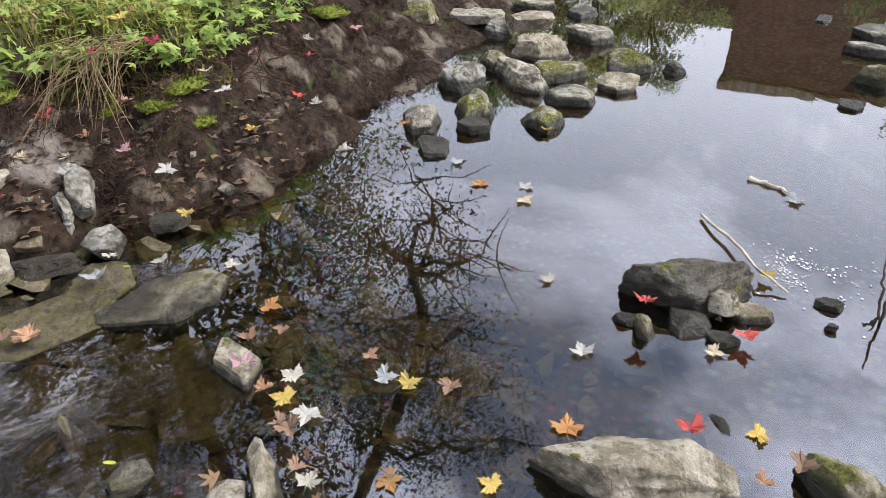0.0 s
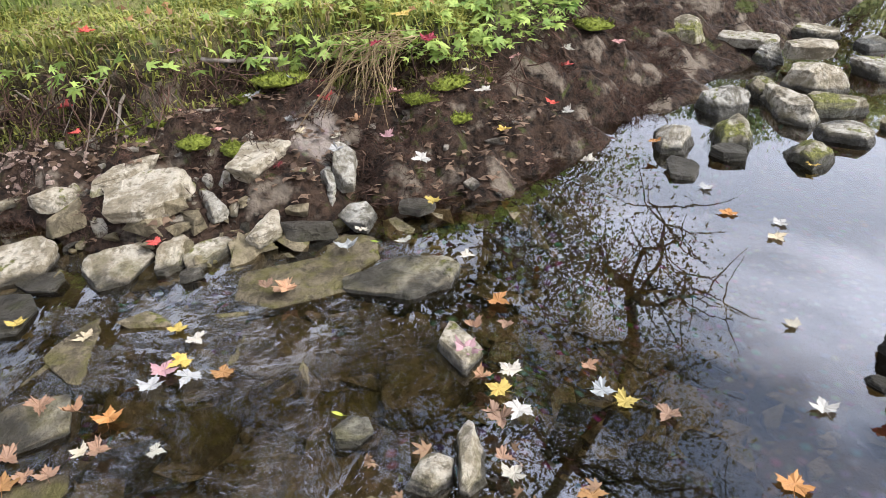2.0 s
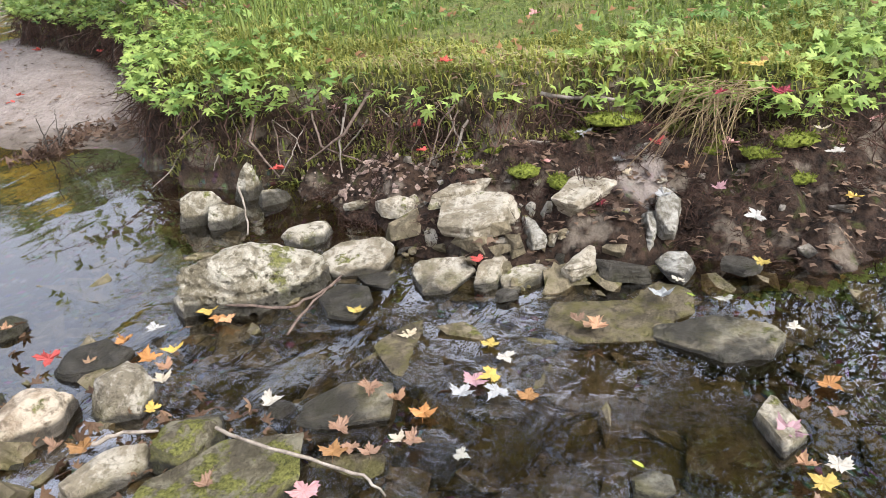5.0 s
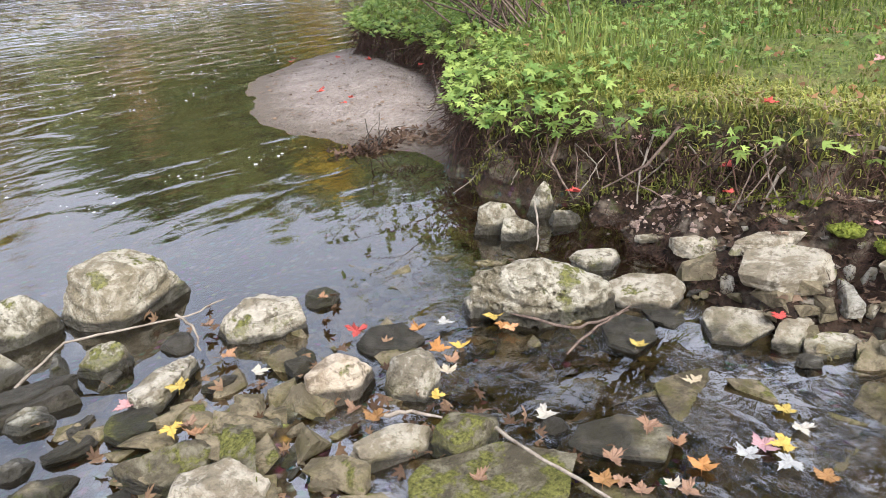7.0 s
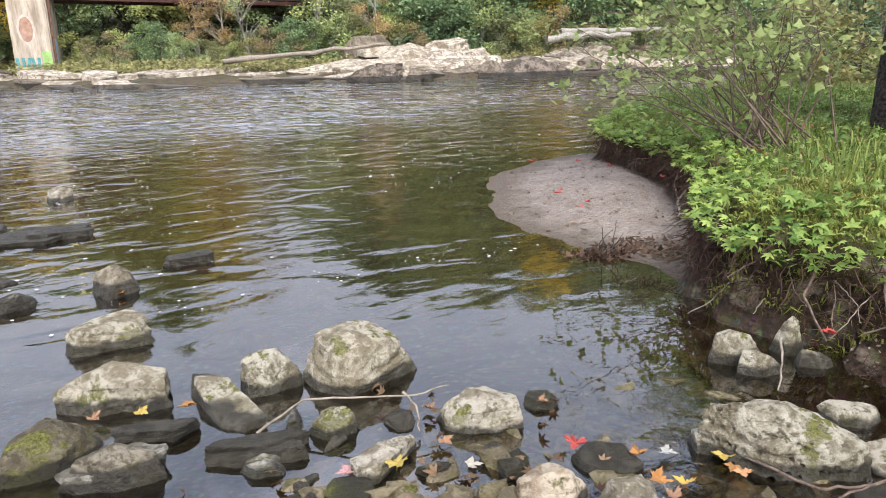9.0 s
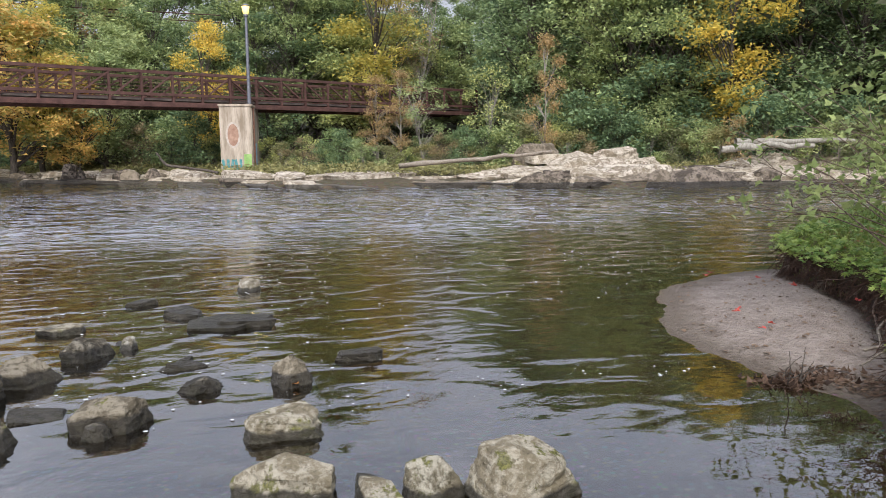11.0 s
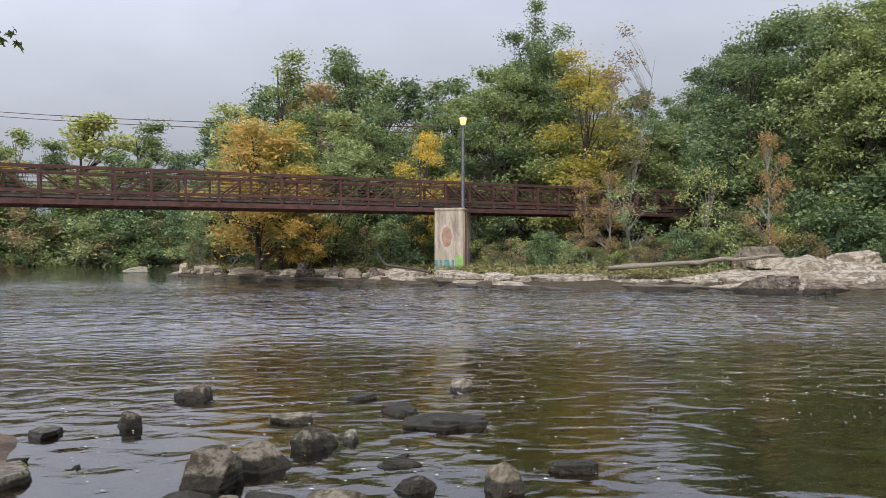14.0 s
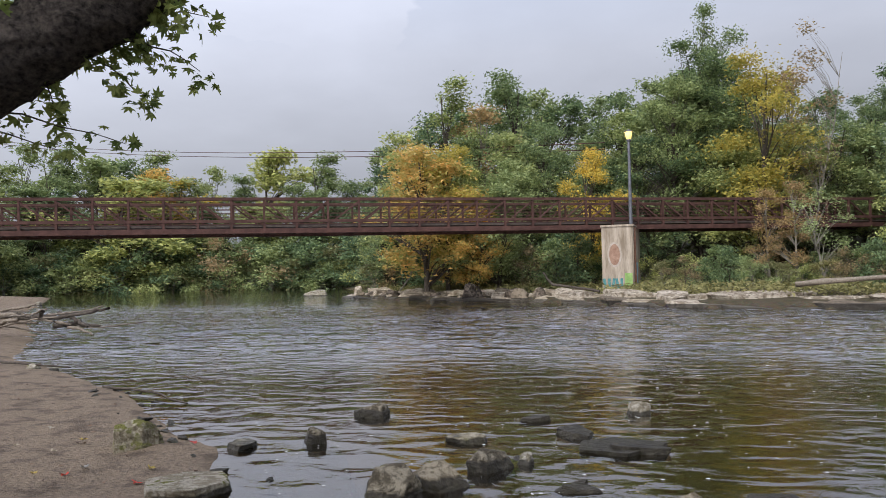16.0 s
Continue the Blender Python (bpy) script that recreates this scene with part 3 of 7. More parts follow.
def rock_shape(w, d, h, kind, seed, level):
    """A broken stone: a few flat faces with worn edges and rough bedding; w across, d deep, h above its seat."""
    g = random.Random(seed * 13 + 5)
    v, f = GRID[level]
    tops, tilt, sides, rake, cuts, bite = {  # top planes and their tilt, sides and their rake, cut corners and how deep those are
        "round": (2, (4, 16), 6, (-5, 22), 6, (0.74, 0.84)), "block": (3, (7, 27), 5, (-6, 40), 4, (0.68, 0.93)), "wedge": (2, (6, 20), 5, (-12, 38), 2, (0.80, 0.96)),
        "slab": (1, (0, 5), 6, (-30, 30), 2, (0.88, 0.98)), "pitted": (3, (8, 22), 6, (-14, 20), 5, (0.76, 0.92)),
    }[kind]
    normals, far = [], []
    half = lambda a: math.hypot(w / 2 * math.cos(a), d / 2 * math.sin(a))

    def plane(a, lift, dist):
        normals.append((math.cos(lift) * math.cos(a), math.cos(lift) * math.sin(a), math.sin(lift)))
        far.append(dist)

    shift = g.uniform(0, 6.28)
    for k in range(tops):
        lean = radians(g.uniform(*tilt))
        plane(shift + 6.283 * (k + g.uniform(-0.3, 0.3)) / tops, math.pi / 2 - lean, h * math.cos(lean) * g.uniform(0.92, 1.05))
    shift = g.uniform(0, 6.28)
    for k in range(sides):
        a, e = shift + 6.283 * (k + g.uniform(-0.36, 0.36)) / sides, radians(g.uniform(*rake))
        plane(a, e, math.cos(e) * half(a) * g.uniform(0.78, 1.05) + math.sin(e) * 0.6 * h)
    for k in range(cuts):
        a, e = g.uniform(0, 6.28), radians(g.uniform(15, 55))
        plane(a, e, (math.cos(e) * half(a) + math.sin(e) * h) * g.uniform(*bite))
    plane(0, -math.pi / 2, 0.5 * h)
    normals, far = np.array(normals), np.array(far).clip(0.1 * h)
    soft = {"round": 36.0, "pitted": 45.0, "block": 120.0}.get(kind, 110.0)
    ways = v * (w / 2, d / 2, h)
    along = ways @ normals.T / far
    most = along.max(1)
    r = 1.0 / (most + np.log(np.sum(np.exp(soft * (along - most[:, None])), 1)) / soft).clip(0.3)
    p = ways * np.clip(r, 0.3, 2.4)[:, None]
    low, high = p.min(0), p.max(0)
    p = (p - ((low[0] + high[0]) / 2, (low[1] + high[1]) / 2, 0)) * (w / (high[0] - low[0]), d / (high[1] - low[1]), h / high[2])
    # roughness at several sizes, in metres
    s = (w + d) / 2
    off = seed * 3.1
    bed_way = Vector((g.uniform(-0.35, 0.35), g.uniform(-0.35, 0.35), 1)).normalized()
    places = [Vector(q) for q in p]
    lumps = np.array([noise.fractal(q * (2.6 / s) + Vector((off, 0, 0)), 0.7, 2.1, 6) for q in places])
    beds = np.array([noise.noise(q * (1.6 / s) + bed_way * (q.dot(bed_way) * 14.0 / s) + Vector((0, off, 0))) for q in places])
    chips_ = np.array([1.0 - 2.0 * abs(noise.noise(q * (7.0 / s) + Vector((0, 0, off)))) for q in places])
    bumps = 0.034 * s * lumps + 0.010 * s * chips_ + (0.026 if kind in ("slab", "wedge") else 0.016) * s * np.sign(beds) * np.sqrt(np.abs(beds))
    if kind == "pitted":
        bumps -= 0.2 * s * np.array([max(0.0, 0.4 - noise.voronoi(q * (14 / s))[0][0]) for q in places])
    bumps *= min(1.0, 0.35 + 1.5 * h / s)
    squash = np.array((1, 1, min(1.0, 1.8 * h / s)))
    p += v * squash * bumps[:, None]
    return p, f


def rock(x, y, z, w, d, h, turn, kind, tint, seed, lean=0.0):
    """A rock; lean tips its far edge up, away from the stream's near side."""
    if -0.005 <= z < 0.3 and y < 12:
        seat = height_at(x, y) - 0.2 * h
        z = seat if z < seat < z + 0.14 else z
    size = max(w, d)
    near = math.hypot(x, y) < 7.0
    level = 6 if size > 0.36 and near else 5 if size > 0.11 and near or size > 1.2 else 4
    p, f = rock_shape(w, d, h, kind, seed, level)
    me = fast_mesh("rock", p, f, ROCK[tint], True)
    me.set_sharp_from_angle(angle=radians(32))
    ob = new("rock", me)
    spot = " lying in shallow water" if z <= 0 and y < 12 else " on the stony shore" if y < 12 else ""
    tagged(ob, f"{KIND_WORDS[kind]} {ROCK_WORDS[tint]}{spot}", "rock", "rocks along the stream" if y < 12 else "ledge rocks on the far bank")
    g = random.Random(seed + 77)
    radial = math.degrees(math.atan2(y, x)) - 90
    tip = pose(0, 0, 0, lean, 0, 0) if y > 12 else pose(0, 0, 0, lean + g.uniform(-4, 4), g.uniform(-5, 5), 0)
    ob.matrix_basis = pose(x, y, z, 0, 0, radial) @ tip @ pose(0, 0, 0, 0, 0, turn - radial)
    return ob


rock(1.61, -1.59, 0.00, 0.40, 0.24, 0.13, -115, "wedge", "darkcap", 0)
rock(1.53, -1.38, 0.00, 0.07, 0.08, 0.06, -132, "block", "mossy", 1)
rock(1.50, -1.51, 0.00, 0.13, 0.12, 0.04, -136, "block", "grey", 2)
rock(1.50, -1.62, 0.05, 0.09, 0.06, 0.04, -138, "block", "bleached", 3)
rock(1.47, -1.69, 0.00, 0.15, 0.08, 0.03, -140, "slab", "bleached", 4)
rock(1.41, -1.55, 0.00, 0.09, 0.06, 0.02, -139, "slab", "dark", 5)
rock(1.60, -1.36, 0.00, 0.08, 0.05, 0.02, -130, "slab", "dark", 6)
rock(1.11, -1.03, 0.00, 0.46, 0.20, 0.12, -121, "wedge", "bleached", 7)
rock(0.90, -1.43, 0.00, 0.23, 0.12, 0.08, -152, "block", "mossy", 8)
rock(1.18, -1.34, 0.00, 0.09, 0.03, 0.01, -5, "wedge", "dark", 9)
rock(1.41, -1.94, 0.00, 0.08, 0.05, 0.02, -146, "slab", "dark", 10)
rock(1.33, -1.86, 0.00, 0.04, 0.02, 0.02, -147, "slab", "dark", 11)
rock(1.88, -0.31, -0.00, 0.23, 0.12, 0.04, -176, "slab", "bleached", 12)
rock(1.47, -0.30, 0.00, 0.22, 0.09, 0.06, 173, "wedge", "bleached", 13)
rock(1.42, -0.20, 0.00, 0.14, 0.11, 0.05, -68, "wedge", "bleached", 14)
rock(3.53, -1.72, 0.00, 0.27, 0.28, 0.11, -111, "block", "grey", 15)
rock(3.16, -1.62, 0.00, 0.21, 0.25, 0.10, -112, "block", "mossy", 16)
rock(3.16, -1.37, 0.00, 0.18, 0.24, 0.09, -111, "block", "grey", 17)
rock(2.89, -1.31, 0.00, 0.13, 0.18, 0.03, -105, "slab", "dark", 18)
rock(3.01, -1.55, 0.00, 0.16, 0.14, 0.04, -115, "slab", "dark", 19)
rock(3.45, -2.03, 0.02, 0.43, 0.20, 0.08, -180, "wedge", "bleached", 20)
rock(3.77, -2.32, 0.02, 0.35, 0.26, 0.10, -106, "block", "bleached", 21)
rock(3.40, -2.23, 0.00, 0.31, 0.20, 0.08, -108, "slab", "mossy", 22)
rock(3.12, -2.11, 0.00, 0.26, 0.22, 0.05, -111, "slab", "grey", 23)
rock(2.92, -1.84, 0.00, 0.22, 0.22, 0.07, -109, "block", "mossy", 24)
rock(3.40, -2.64, 0.00, 0.29, 0.30, 0.09, -107, "block", "mossy", 25)
rock(3.16, -2.41, 0.00, 0.22, 0.20, 0.05, -107, "slab", "bleached", 26)
rock(3.23, -2.80, 0.00, 0.12, 0.15, 0.05, -104, "block", "dark", 27)
rock(4.35, -2.18, 0.08, 0.38, 0.22, 0.05, -103, "slab", "grey", 28)
rock(4.33, -1.81, 0.08, 0.25, 0.24, 0.08, -106, "block", "mossy", 29)
rock(3.71, -2.01, 0.00, 0.17, 0.20, 0.08, -100, "block", "mossy", 30)
rock(3.88, -2.72, 0.01, 0.30, 0.25, 0.06, -95, "slab", "grey", 31)
rock(4.54, -2.71, 0.03, 0.29, 0.19, 0.05, -120, "slab", "pale", 32)
rock(4.07, -2.43, 0.08, 0.25, 0.20, 0.06, -106, "slab", "bleached", 33)
rock(4.35, -2.96, 0.00, 0.21, 0.27, 0.04, -124, "slab", "grey", 34)
rock(4.21, -2.27, 0.03, 0.18, 0.21, 0.08, -117, "wedge", "grey", 35)
rock(2.99, -3.93, 0.00, 0.28, 0.14, 0.05, -144, "slab", "grey", 36)
rock(3.19, -4.23, 0.00, 0.28, 0.27, 0.05, -144, "slab", "grey", 37)
rock(2.66, -3.58, 0.00, 0.26, 0.14, 0.10, -144, "wedge", "mossy", 38)
rock(2.48, -3.22, 0.00, 0.11, 0.11, 0.02, -144, "slab", "dark", 39)
rock(3.57, -4.21, 0.00, 0.10, 0.16, 0.02, -140, "slab", "grey", 40)
rock(1.63, -0.58, -0.05, 0.09, 0.04, 0.04, -104, "round", "dark", 41)
rock(1.59, -0.75, -0.04, 0.13, 0.05, 0.02, -52, "wedge", "dark", 42)
rock(1.49, -0.73, -0.06, 0.10, 0.05, 0.04, -112, "round", "mossy", 43)
rock(1.55, -0.54, -0.06, 0.09, 0.06, 0.04, -103, "round", "mossy", 44)
rock(1.39, -0.47, -0.05, 0.08, 0.06, 0.04, -101, "round", "mossy", 45)
rock(1.41, -0.68, -0.06, 0.26, 0.08, 0.05, -111, "slab", "dark", 46)
rock(1.61, -0.69, -0.06, 0.07, 0.04, 0.03, -108, "round", "mossy", 47)
rock(1.52, -0.88, -0.08, 0.12, 0.06, 0.04, -117, "round", "dark", 48)
rock(1.38, -0.91, -0.08, 0.11, 0.06, 0.04, -121, "round", "mossy", 49)
rock(1.41, -0.34, -0.03, 0.09, 0.05, 0.03, -95, "round", "dark", 50)
rock(2.74, 2.05, 0.00, 0.30, 0.18, 0.14, -26, "block", "pale", 51)
rock(2.72, 1.91, 0.00, 0.20, 0.15, 0.10, -33, "block", "pale", 52)
rock(3.00, 1.96, 0.00, 0.17, 0.14, 0.16, -40, "block", "pale", 53)
rock(2.98, 1.82, 0.00, 0.17, 0.13, 0.06, -41, "block", "pale", 54)
rock(2.63, 1.45, 0.01, 0.22, 0.13, 0.04, -45, "slab", "bleached", 55, 4)
rock(2.18, 1.40, 0.00, 0.57, 0.28, 0.20, -54, "pitted", "pale", 56)
rock(2.47, 1.17, 0.00, 0.33, 0.22, 0.05, -73, "slab", "bleached", 57, 5)
rock(2.84, 1.14, 0.06, 0.18, 0.13, 0.05, -84, "block", "bleached", 58)
rock(2.79, 0.83, 0.09, 0.29, 0.12, 0.04, -47, "slab", "bleached", 59, 10)
rock(2.68, 0.73, 0.06, 0.34, 0.26, 0.05, -55, "slab", "bleached", 60, 10)
rock(2.73, 0.53, 0.07, 0.24, 0.08, 0.05, -147, "wedge", "grey", 61)
rock(2.83, 0.36, 0.08, 0.26, 0.16, 0.06, -26, "slab", "bleached", 62, 14)
rock(2.49, 0.61, 0.00, 0.26, 0.10, 0.06, -0, "wedge", "bleached", 63)
rock(2.49, 0.48, 0.00, 0.31, 0.11, 0.05, -28, "wedge", "bleached", 64)
rock(2.56, 0.30, 0.04, 0.20, 0.10, 0.04, -13, "wedge", "bleached", 65)
rock(2.42, 0.79, -0.01, 0.24, 0.21, 0.05, -75, "slab", "bleached", 66, 4)
rock(2.63, 0.90, 0.00, 0.06, 0.06, 0.04, -72, "block", "bleached", 67)
rock(2.83, 0.11, 0.08, 0.26, 0.05, 0.06, -165, "wedge", "grey", 68)
rock(2.88, 0.04, 0.11, 0.11, 0.26, 0.05, -77, "slab", "grey", 69, 18)
rock(2.88, 1.34, 0.05, 0.12, 0.05, 0.02, -63, "slab", "pale", 70)
rock(2.88, 1.07, 0.08, 0.06, 0.07, 0.04, -68, "block", "pale", 71)
rock(2.86, 0.56, 0.10, 0.05, 0.06, 0.04, -78, "block", "grey", 72)
rock(2.86, 0.50, 0.10, 0.05, 0.05, 0.04, -79, "block", "grey", 73)
rock(2.69, 0.44, 0.05, 0.05, 0.06, 0.03, -80, "block", "pale", 74)
rock(2.83, 0.21, 0.08, 0.12, 0.17, 0.02, -85, "slab", "grey", 75)
rock(2.63, -0.01, 0.02, 0.14, 0.16, 0.03, -90, "slab", "grey", 76)
rock(2.55, 0.16, 0.02, 0.20, 0.06, 0.04, -86, "slab", "dark", 77)
rock(2.67, -0.23, 0.03, 0.14, 0.10, 0.02, -95, "slab", "dark", 78)
rock(1.38, 1.65, 0.00, 0.26, 0.19, 0.12, -25, "block", "tan", 79)
rock(1.51, 1.48, 0.00, 0.21, 0.20, 0.11, -36, "block", "bleached", 80)
rock(1.25, 1.29, 0.00, 0.25, 0.13, 0.07, -32, "wedge", "bleached", 81)
rock(1.41, 1.16, 0.00, 0.22, 0.22, 0.10, -44, "block", "mossdark", 82)
rock(1.67, 0.82, -0.02, 0.30, 0.22, 0.04, -44, "slab", "wetgrey", 83)
rock(1.30, 0.98, -0.02, 0.44, 0.29, 0.08, -46, "slab", "mossdark", 84)
rock(1.76, 2.19, 0.00, 0.14, 0.15, 0.03, -35, "slab", "mossy", 85)
rock(2.20, 0.26, -0.05, 0.22, 0.20, 0.05, -82, "slab", "wetgrey", 86)
rock(2.26, -0.16, -0.04, 0.38, 0.27, 0.06, -83, "slab", "wetgrey", 87, 3)
rock(2.38, 1.03, -0.02, 0.16, 0.17, 0.03, -64, "slab", "dark", 88)
rock(2.20, 1.09, -0.03, 0.21, 0.29, 0.04, -61, "slab", "dark", 89)
rock(2.02, 1.62, -0.01, 0.10, 0.12, 0.08, -48, "block", "grey", 90)
rock(1.61, 1.00, -0.03, 0.11, 0.09, 0.05, -54, "round", "dark", 91)
rock(1.04, 1.68, 0.00, 0.07, 0.08, 0.05, -26, "block", "grey", 92)
rock(1.68, 1.72, -0.02, 0.26, 0.21, 0.05, -40, "slab", "dark", 93)
rock(1.41, 1.89, -0.01, 0.11, 0.18, 0.02, -32, "slab", "mossdark", 94)
rock(1.55, 0.54, -0.05, 0.23, 0.14, 0.04, -68, "slab", "dark", 95)
rock(2.34, 0.53, 0.01, 0.08, 0.06, 0.02, -76, "slab", "grey", 96)
rock(1.26, 2.81, 0.00, 0.55, 0.43, 0.23, -30, "block", "pale", 97)
rock(0.91, 2.92, 0.00, 0.30, 0.22, 0.16, -20, "block", "pale", 98)
rock(0.68, 2.95, 0.00, 0.73, 0.15, 0.09, -84, "wedge", "pale", 99)
rock(1.49, 2.22, 0.00, 0.34, 0.27, 0.12, -27, "block", "bleached", 100)
rock(1.05, 2.12, 0.00, 0.32, 0.13, 0.08, 14, "wedge", "bleached", 101)
rock(0.98, 2.44, 0.00, 0.22, 0.16, 0.10, -20, "block", "mossy", 102)
rock(0.88, 2.56, 0.00, 0.15, 0.07, 0.04, 64, "wedge", "grey", 103)
rock(0.95, 2.34, 0.00, 0.13, 0.04, 0.02, 33, "wedge", "pale", 104)
rock(1.37, 1.97, 0.00, 0.09, 0.15, 0.02, -33, "slab", "dark", 105)
rock(1.22, 2.36, -0.01, 0.14, 0.18, 0.05, -25, "block", "dark", 106)
rock(0.70, 2.42, -0.01, 0.36, 0.18, 0.05, -25, "slab", "dark", 107)
rock(0.68, 2.31, 0.00, 0.16, 0.10, 0.05, -23, "block", "grey", 108)
rock(0.41, 2.75, 0.00, 0.31, 0.11, 0.05, -23, "slab", "dark", 109)
rock(0.98, 1.62, 0.00, 0.41, 0.11, 0.10, -114, "wedge", "mossdark", 110)
rock(0.82, 1.52, 0.00, 0.28, 0.22, 0.11, -49, "wedge", "bleached", 111)
rock(0.79, 1.73, 0.00, 0.28, 0.22, 0.10, -40, "block", "mossdark", 112)
rock(0.55, 2.11, 0.00, 0.13, 0.08, 0.04, -11, "block", "grey", 113)
rock(0.77, 2.16, 0.00, 0.11, 0.04, 0.02, 21, "wedge", "dark", 114)
rock(1.37, 1.85, -0.01, 0.11, 0.13, 0.06, -35, "block", "dark", 115)
rock(0.86, 2.02, 0.00, 0.16, 0.16, 0.03, -20, "slab", "mossdark", 116)
rock(0.69, 2.06, 0.00, 0.16, 0.07, 0.03, -16, "slab", "dark", 117)
rock(1.14, 1.98, -0.01, 0.14, 0.08, 0.05, -28, "block", "mossdark", 118)
rock(0.34, 2.04, 0.00, 0.07, 0.08, 0.05, -6, "block", "mossy", 119)
rock(0.54, 1.92, 0.01, 0.23, 0.11, 0.04, -12, "block", "mossdark", 120)
rock(0.35, 3.15, 0.00, 0.46, 0.34, 0.16, -31, "block", "pale", 121)
rock(0.41, 3.82, 0.00, 0.42, 0.27, 0.13, -11, "wedge", "pale", 122)
rock(0.54, 4.64, 0.00, 0.32, 0.30, 0.16, -5, "block", "dark", 123)
rock(1.05, 5.06, 0.00, 0.33, 0.20, 0.06, -11, "slab", "dark", 124)
rock(0.51, 7.95, 0.00, 0.27, 0.22, 0.12, 10, "wedge", "grey", 125)
rock(0.01, 4.75, 0.00, 0.23, 0.32, 0.04, -24, "wedge", "dark", 126)
rock(0.26, 6.45, -0.02, 0.71, 0.59, 0.07, -2, "slab", "dark", 127)
rock(0.06, 2.74, 0.00, 0.34, 0.34, 0.14, -28, "block", "mossdark", 128)
rock(-0.15, 2.74, 0.00, 0.20, 0.23, 0.15, 5, "block", "pale", 129)
rock(0.24, 2.53, 0.02, 0.35, 0.19, 0.11, -5, "block", "dark", 130)
rock(0.24, 2.56, 0.00, 0.35, 0.17, 0.07, 3, "slab", "grey", 131, 6)
rock(-0.10, 5.24, 0.00, 0.28, 0.20, 0.05, 12, "wedge", "dark", 132)
rock(0.45, 3.02, 0.00, 0.16, 0.13, 0.05, -7, "block", "grey", 133)
rock(0.70, 2.44, -0.01, 0.36, 0.10, 0.06, -15, "slab", "dark", 134)
rock(0.67, 2.33, 0.00, 0.15, 0.08, 0.05, -15, "block", "grey", 135)
rock(2.08, 3.29, -0.03, 0.16, 0.10, 0.03, -32, "slab", "dark", 136)
rock(-1.33, 4.89, 0.00, 0.49, 0.40, 0.22, -6, "block", "dark", 137)
rock(-0.98, 4.14, 0.00, 0.29, 0.28, 0.15, -8, "block", "dark", 138)
rock(-0.85, 4.51, 0.00, 0.25, 0.31, 0.04, 91, "wedge", "dark", 139)
rock(-1.00, 5.22, 0.00, 0.36, 0.32, 0.15, 34, "wedge", "dark", 140)
rock(-0.74, 5.72, 0.00, 0.38, 0.40, 0.15, 16, "block", "dark", 141)
rock(-0.50, 5.86, 0.00, 0.15, 0.18, 0.09, 5, "block", "grey", 142)
rock(-1.05, 6.57, 0.00, 0.36, 0.25, 0.06, 2, "slab", "pale", 143)
rock(-0.45, 4.23, 0.00, 0.43, 0.36, 0.15, -4, "block", "dark", 144)
rock(-0.50, 4.08, 0.00, 0.17, 0.20, 0.08, 3, "block", "dark", 145)
rock(0.02, 4.69, 0.00, 0.24, 0.18, 0.08, 12, "block", "dark", 146)
rock(-2.14, 7.59, 0.00, 0.35, 0.30, 0.14, 38, "wedge", "dark", 147)
rock(-0.14, 5.25, 0.00, 0.27, 0.18, 0.05, 47, "wedge", "dark", 148)
rock(0.04, 4.74, 0.00, 0.21, 0.27, 0.04, 80, "wedge", "dark", 149)
rock(-0.09, 6.91, 0.00, 0.40, 0.36, 0.07, -59, "wedge", "dark", 150)
rock(0.36, 6.32, -0.01, 0.51, 0.18, 0.07, -3, "slab", "dark", 151)
rock(1.02, 5.03, 0.00, 0.32, 0.12, 0.06, -2, "wedge", "dark", 152)
rock(-0.52, 7.51, -0.01, 0.31, 0.14, 0.06, 4, "slab", "dark", 153)
rock(-1.33, 4.50, 0.00, 0.23, 0.37, 0.04, 97, "wedge", "dark", 154)
rock(-2.37, 6.43, 0.00, 0.22, 0.25, 0.13, 20, "block", "dark", 155)
rock(-3.69, 5.92, 0.06, 0.44, 0.50, 0.21, 32, "block", "mossy", 156)
rock(-2.92, 6.18, 0.01, 0.25, 0.33, 0.04, 26, "slab", "grey", 157)
rock(-2.71, 4.92, 0.01, 0.56, 0.64, 0.07, 29, "slab", "grey", 158)
rock(-8.76, 10.87, 0.02, 0.25, 0.28, 0.11, 39, "block", "grey", 159)
rock(-8.44, 10.92, 0.02, 0.17, 0.19, 0.06, 38, "block", "grey", 160)
rock(-20.96, 57.28, 0.00, 2.02, 1.01, 0.48, 20, "block", "grey", 161)
rock(-33.25, 41.18, 0.00, 0.46, 0.53, 0.27, 39, "block", "grey", 162)
rock(-0.53, 6.00, 0.00, 0.14, 0.22, 0.02, 49, "wedge", "dark", 163)
rock(-2.26, 5.23, -0.00, 0.06, 0.06, 0.02, 24, "block", "dark", 164)
rock(1.58, -0.02, -0.01, 0.10, 0.10, 0.03, -82, "slab", "wetgrey", 165)


# slabs in the riffle, some awash and some just under the water
SLABS = [(1.86, 0.02, 0.75, 0.46, -78, -0.02), (1.50, 0.18, 0.62, 0.42, -60, -0.03), (2.02, 0.62, 0.5, 0.4, -66, 0.0), (1.72, 0.45, 0.52, 0.4, -20, -0.02), (2.15, 0.98, 0.5, 0.36, -50, -0.02), (1.28, 0.5, 0.4, 0.3, -50, 0.0), (2.28, 0.18, 0.44, 0.3, -85, 0.01), (1.68, 0.85, 0.36, 0.3, -40, -0.01)]
rng = random.Random(33)
for i in range(22):
    SLABS.append((rng.uniform(1.0, 2.55), rng.uniform(-0.3, 1.5), rng.uniform(0.16, 0.4), rng.uniform(0.12, 0.28), rng.uniform(-90, 0), rng.uniform(-0.045, 0.012)))
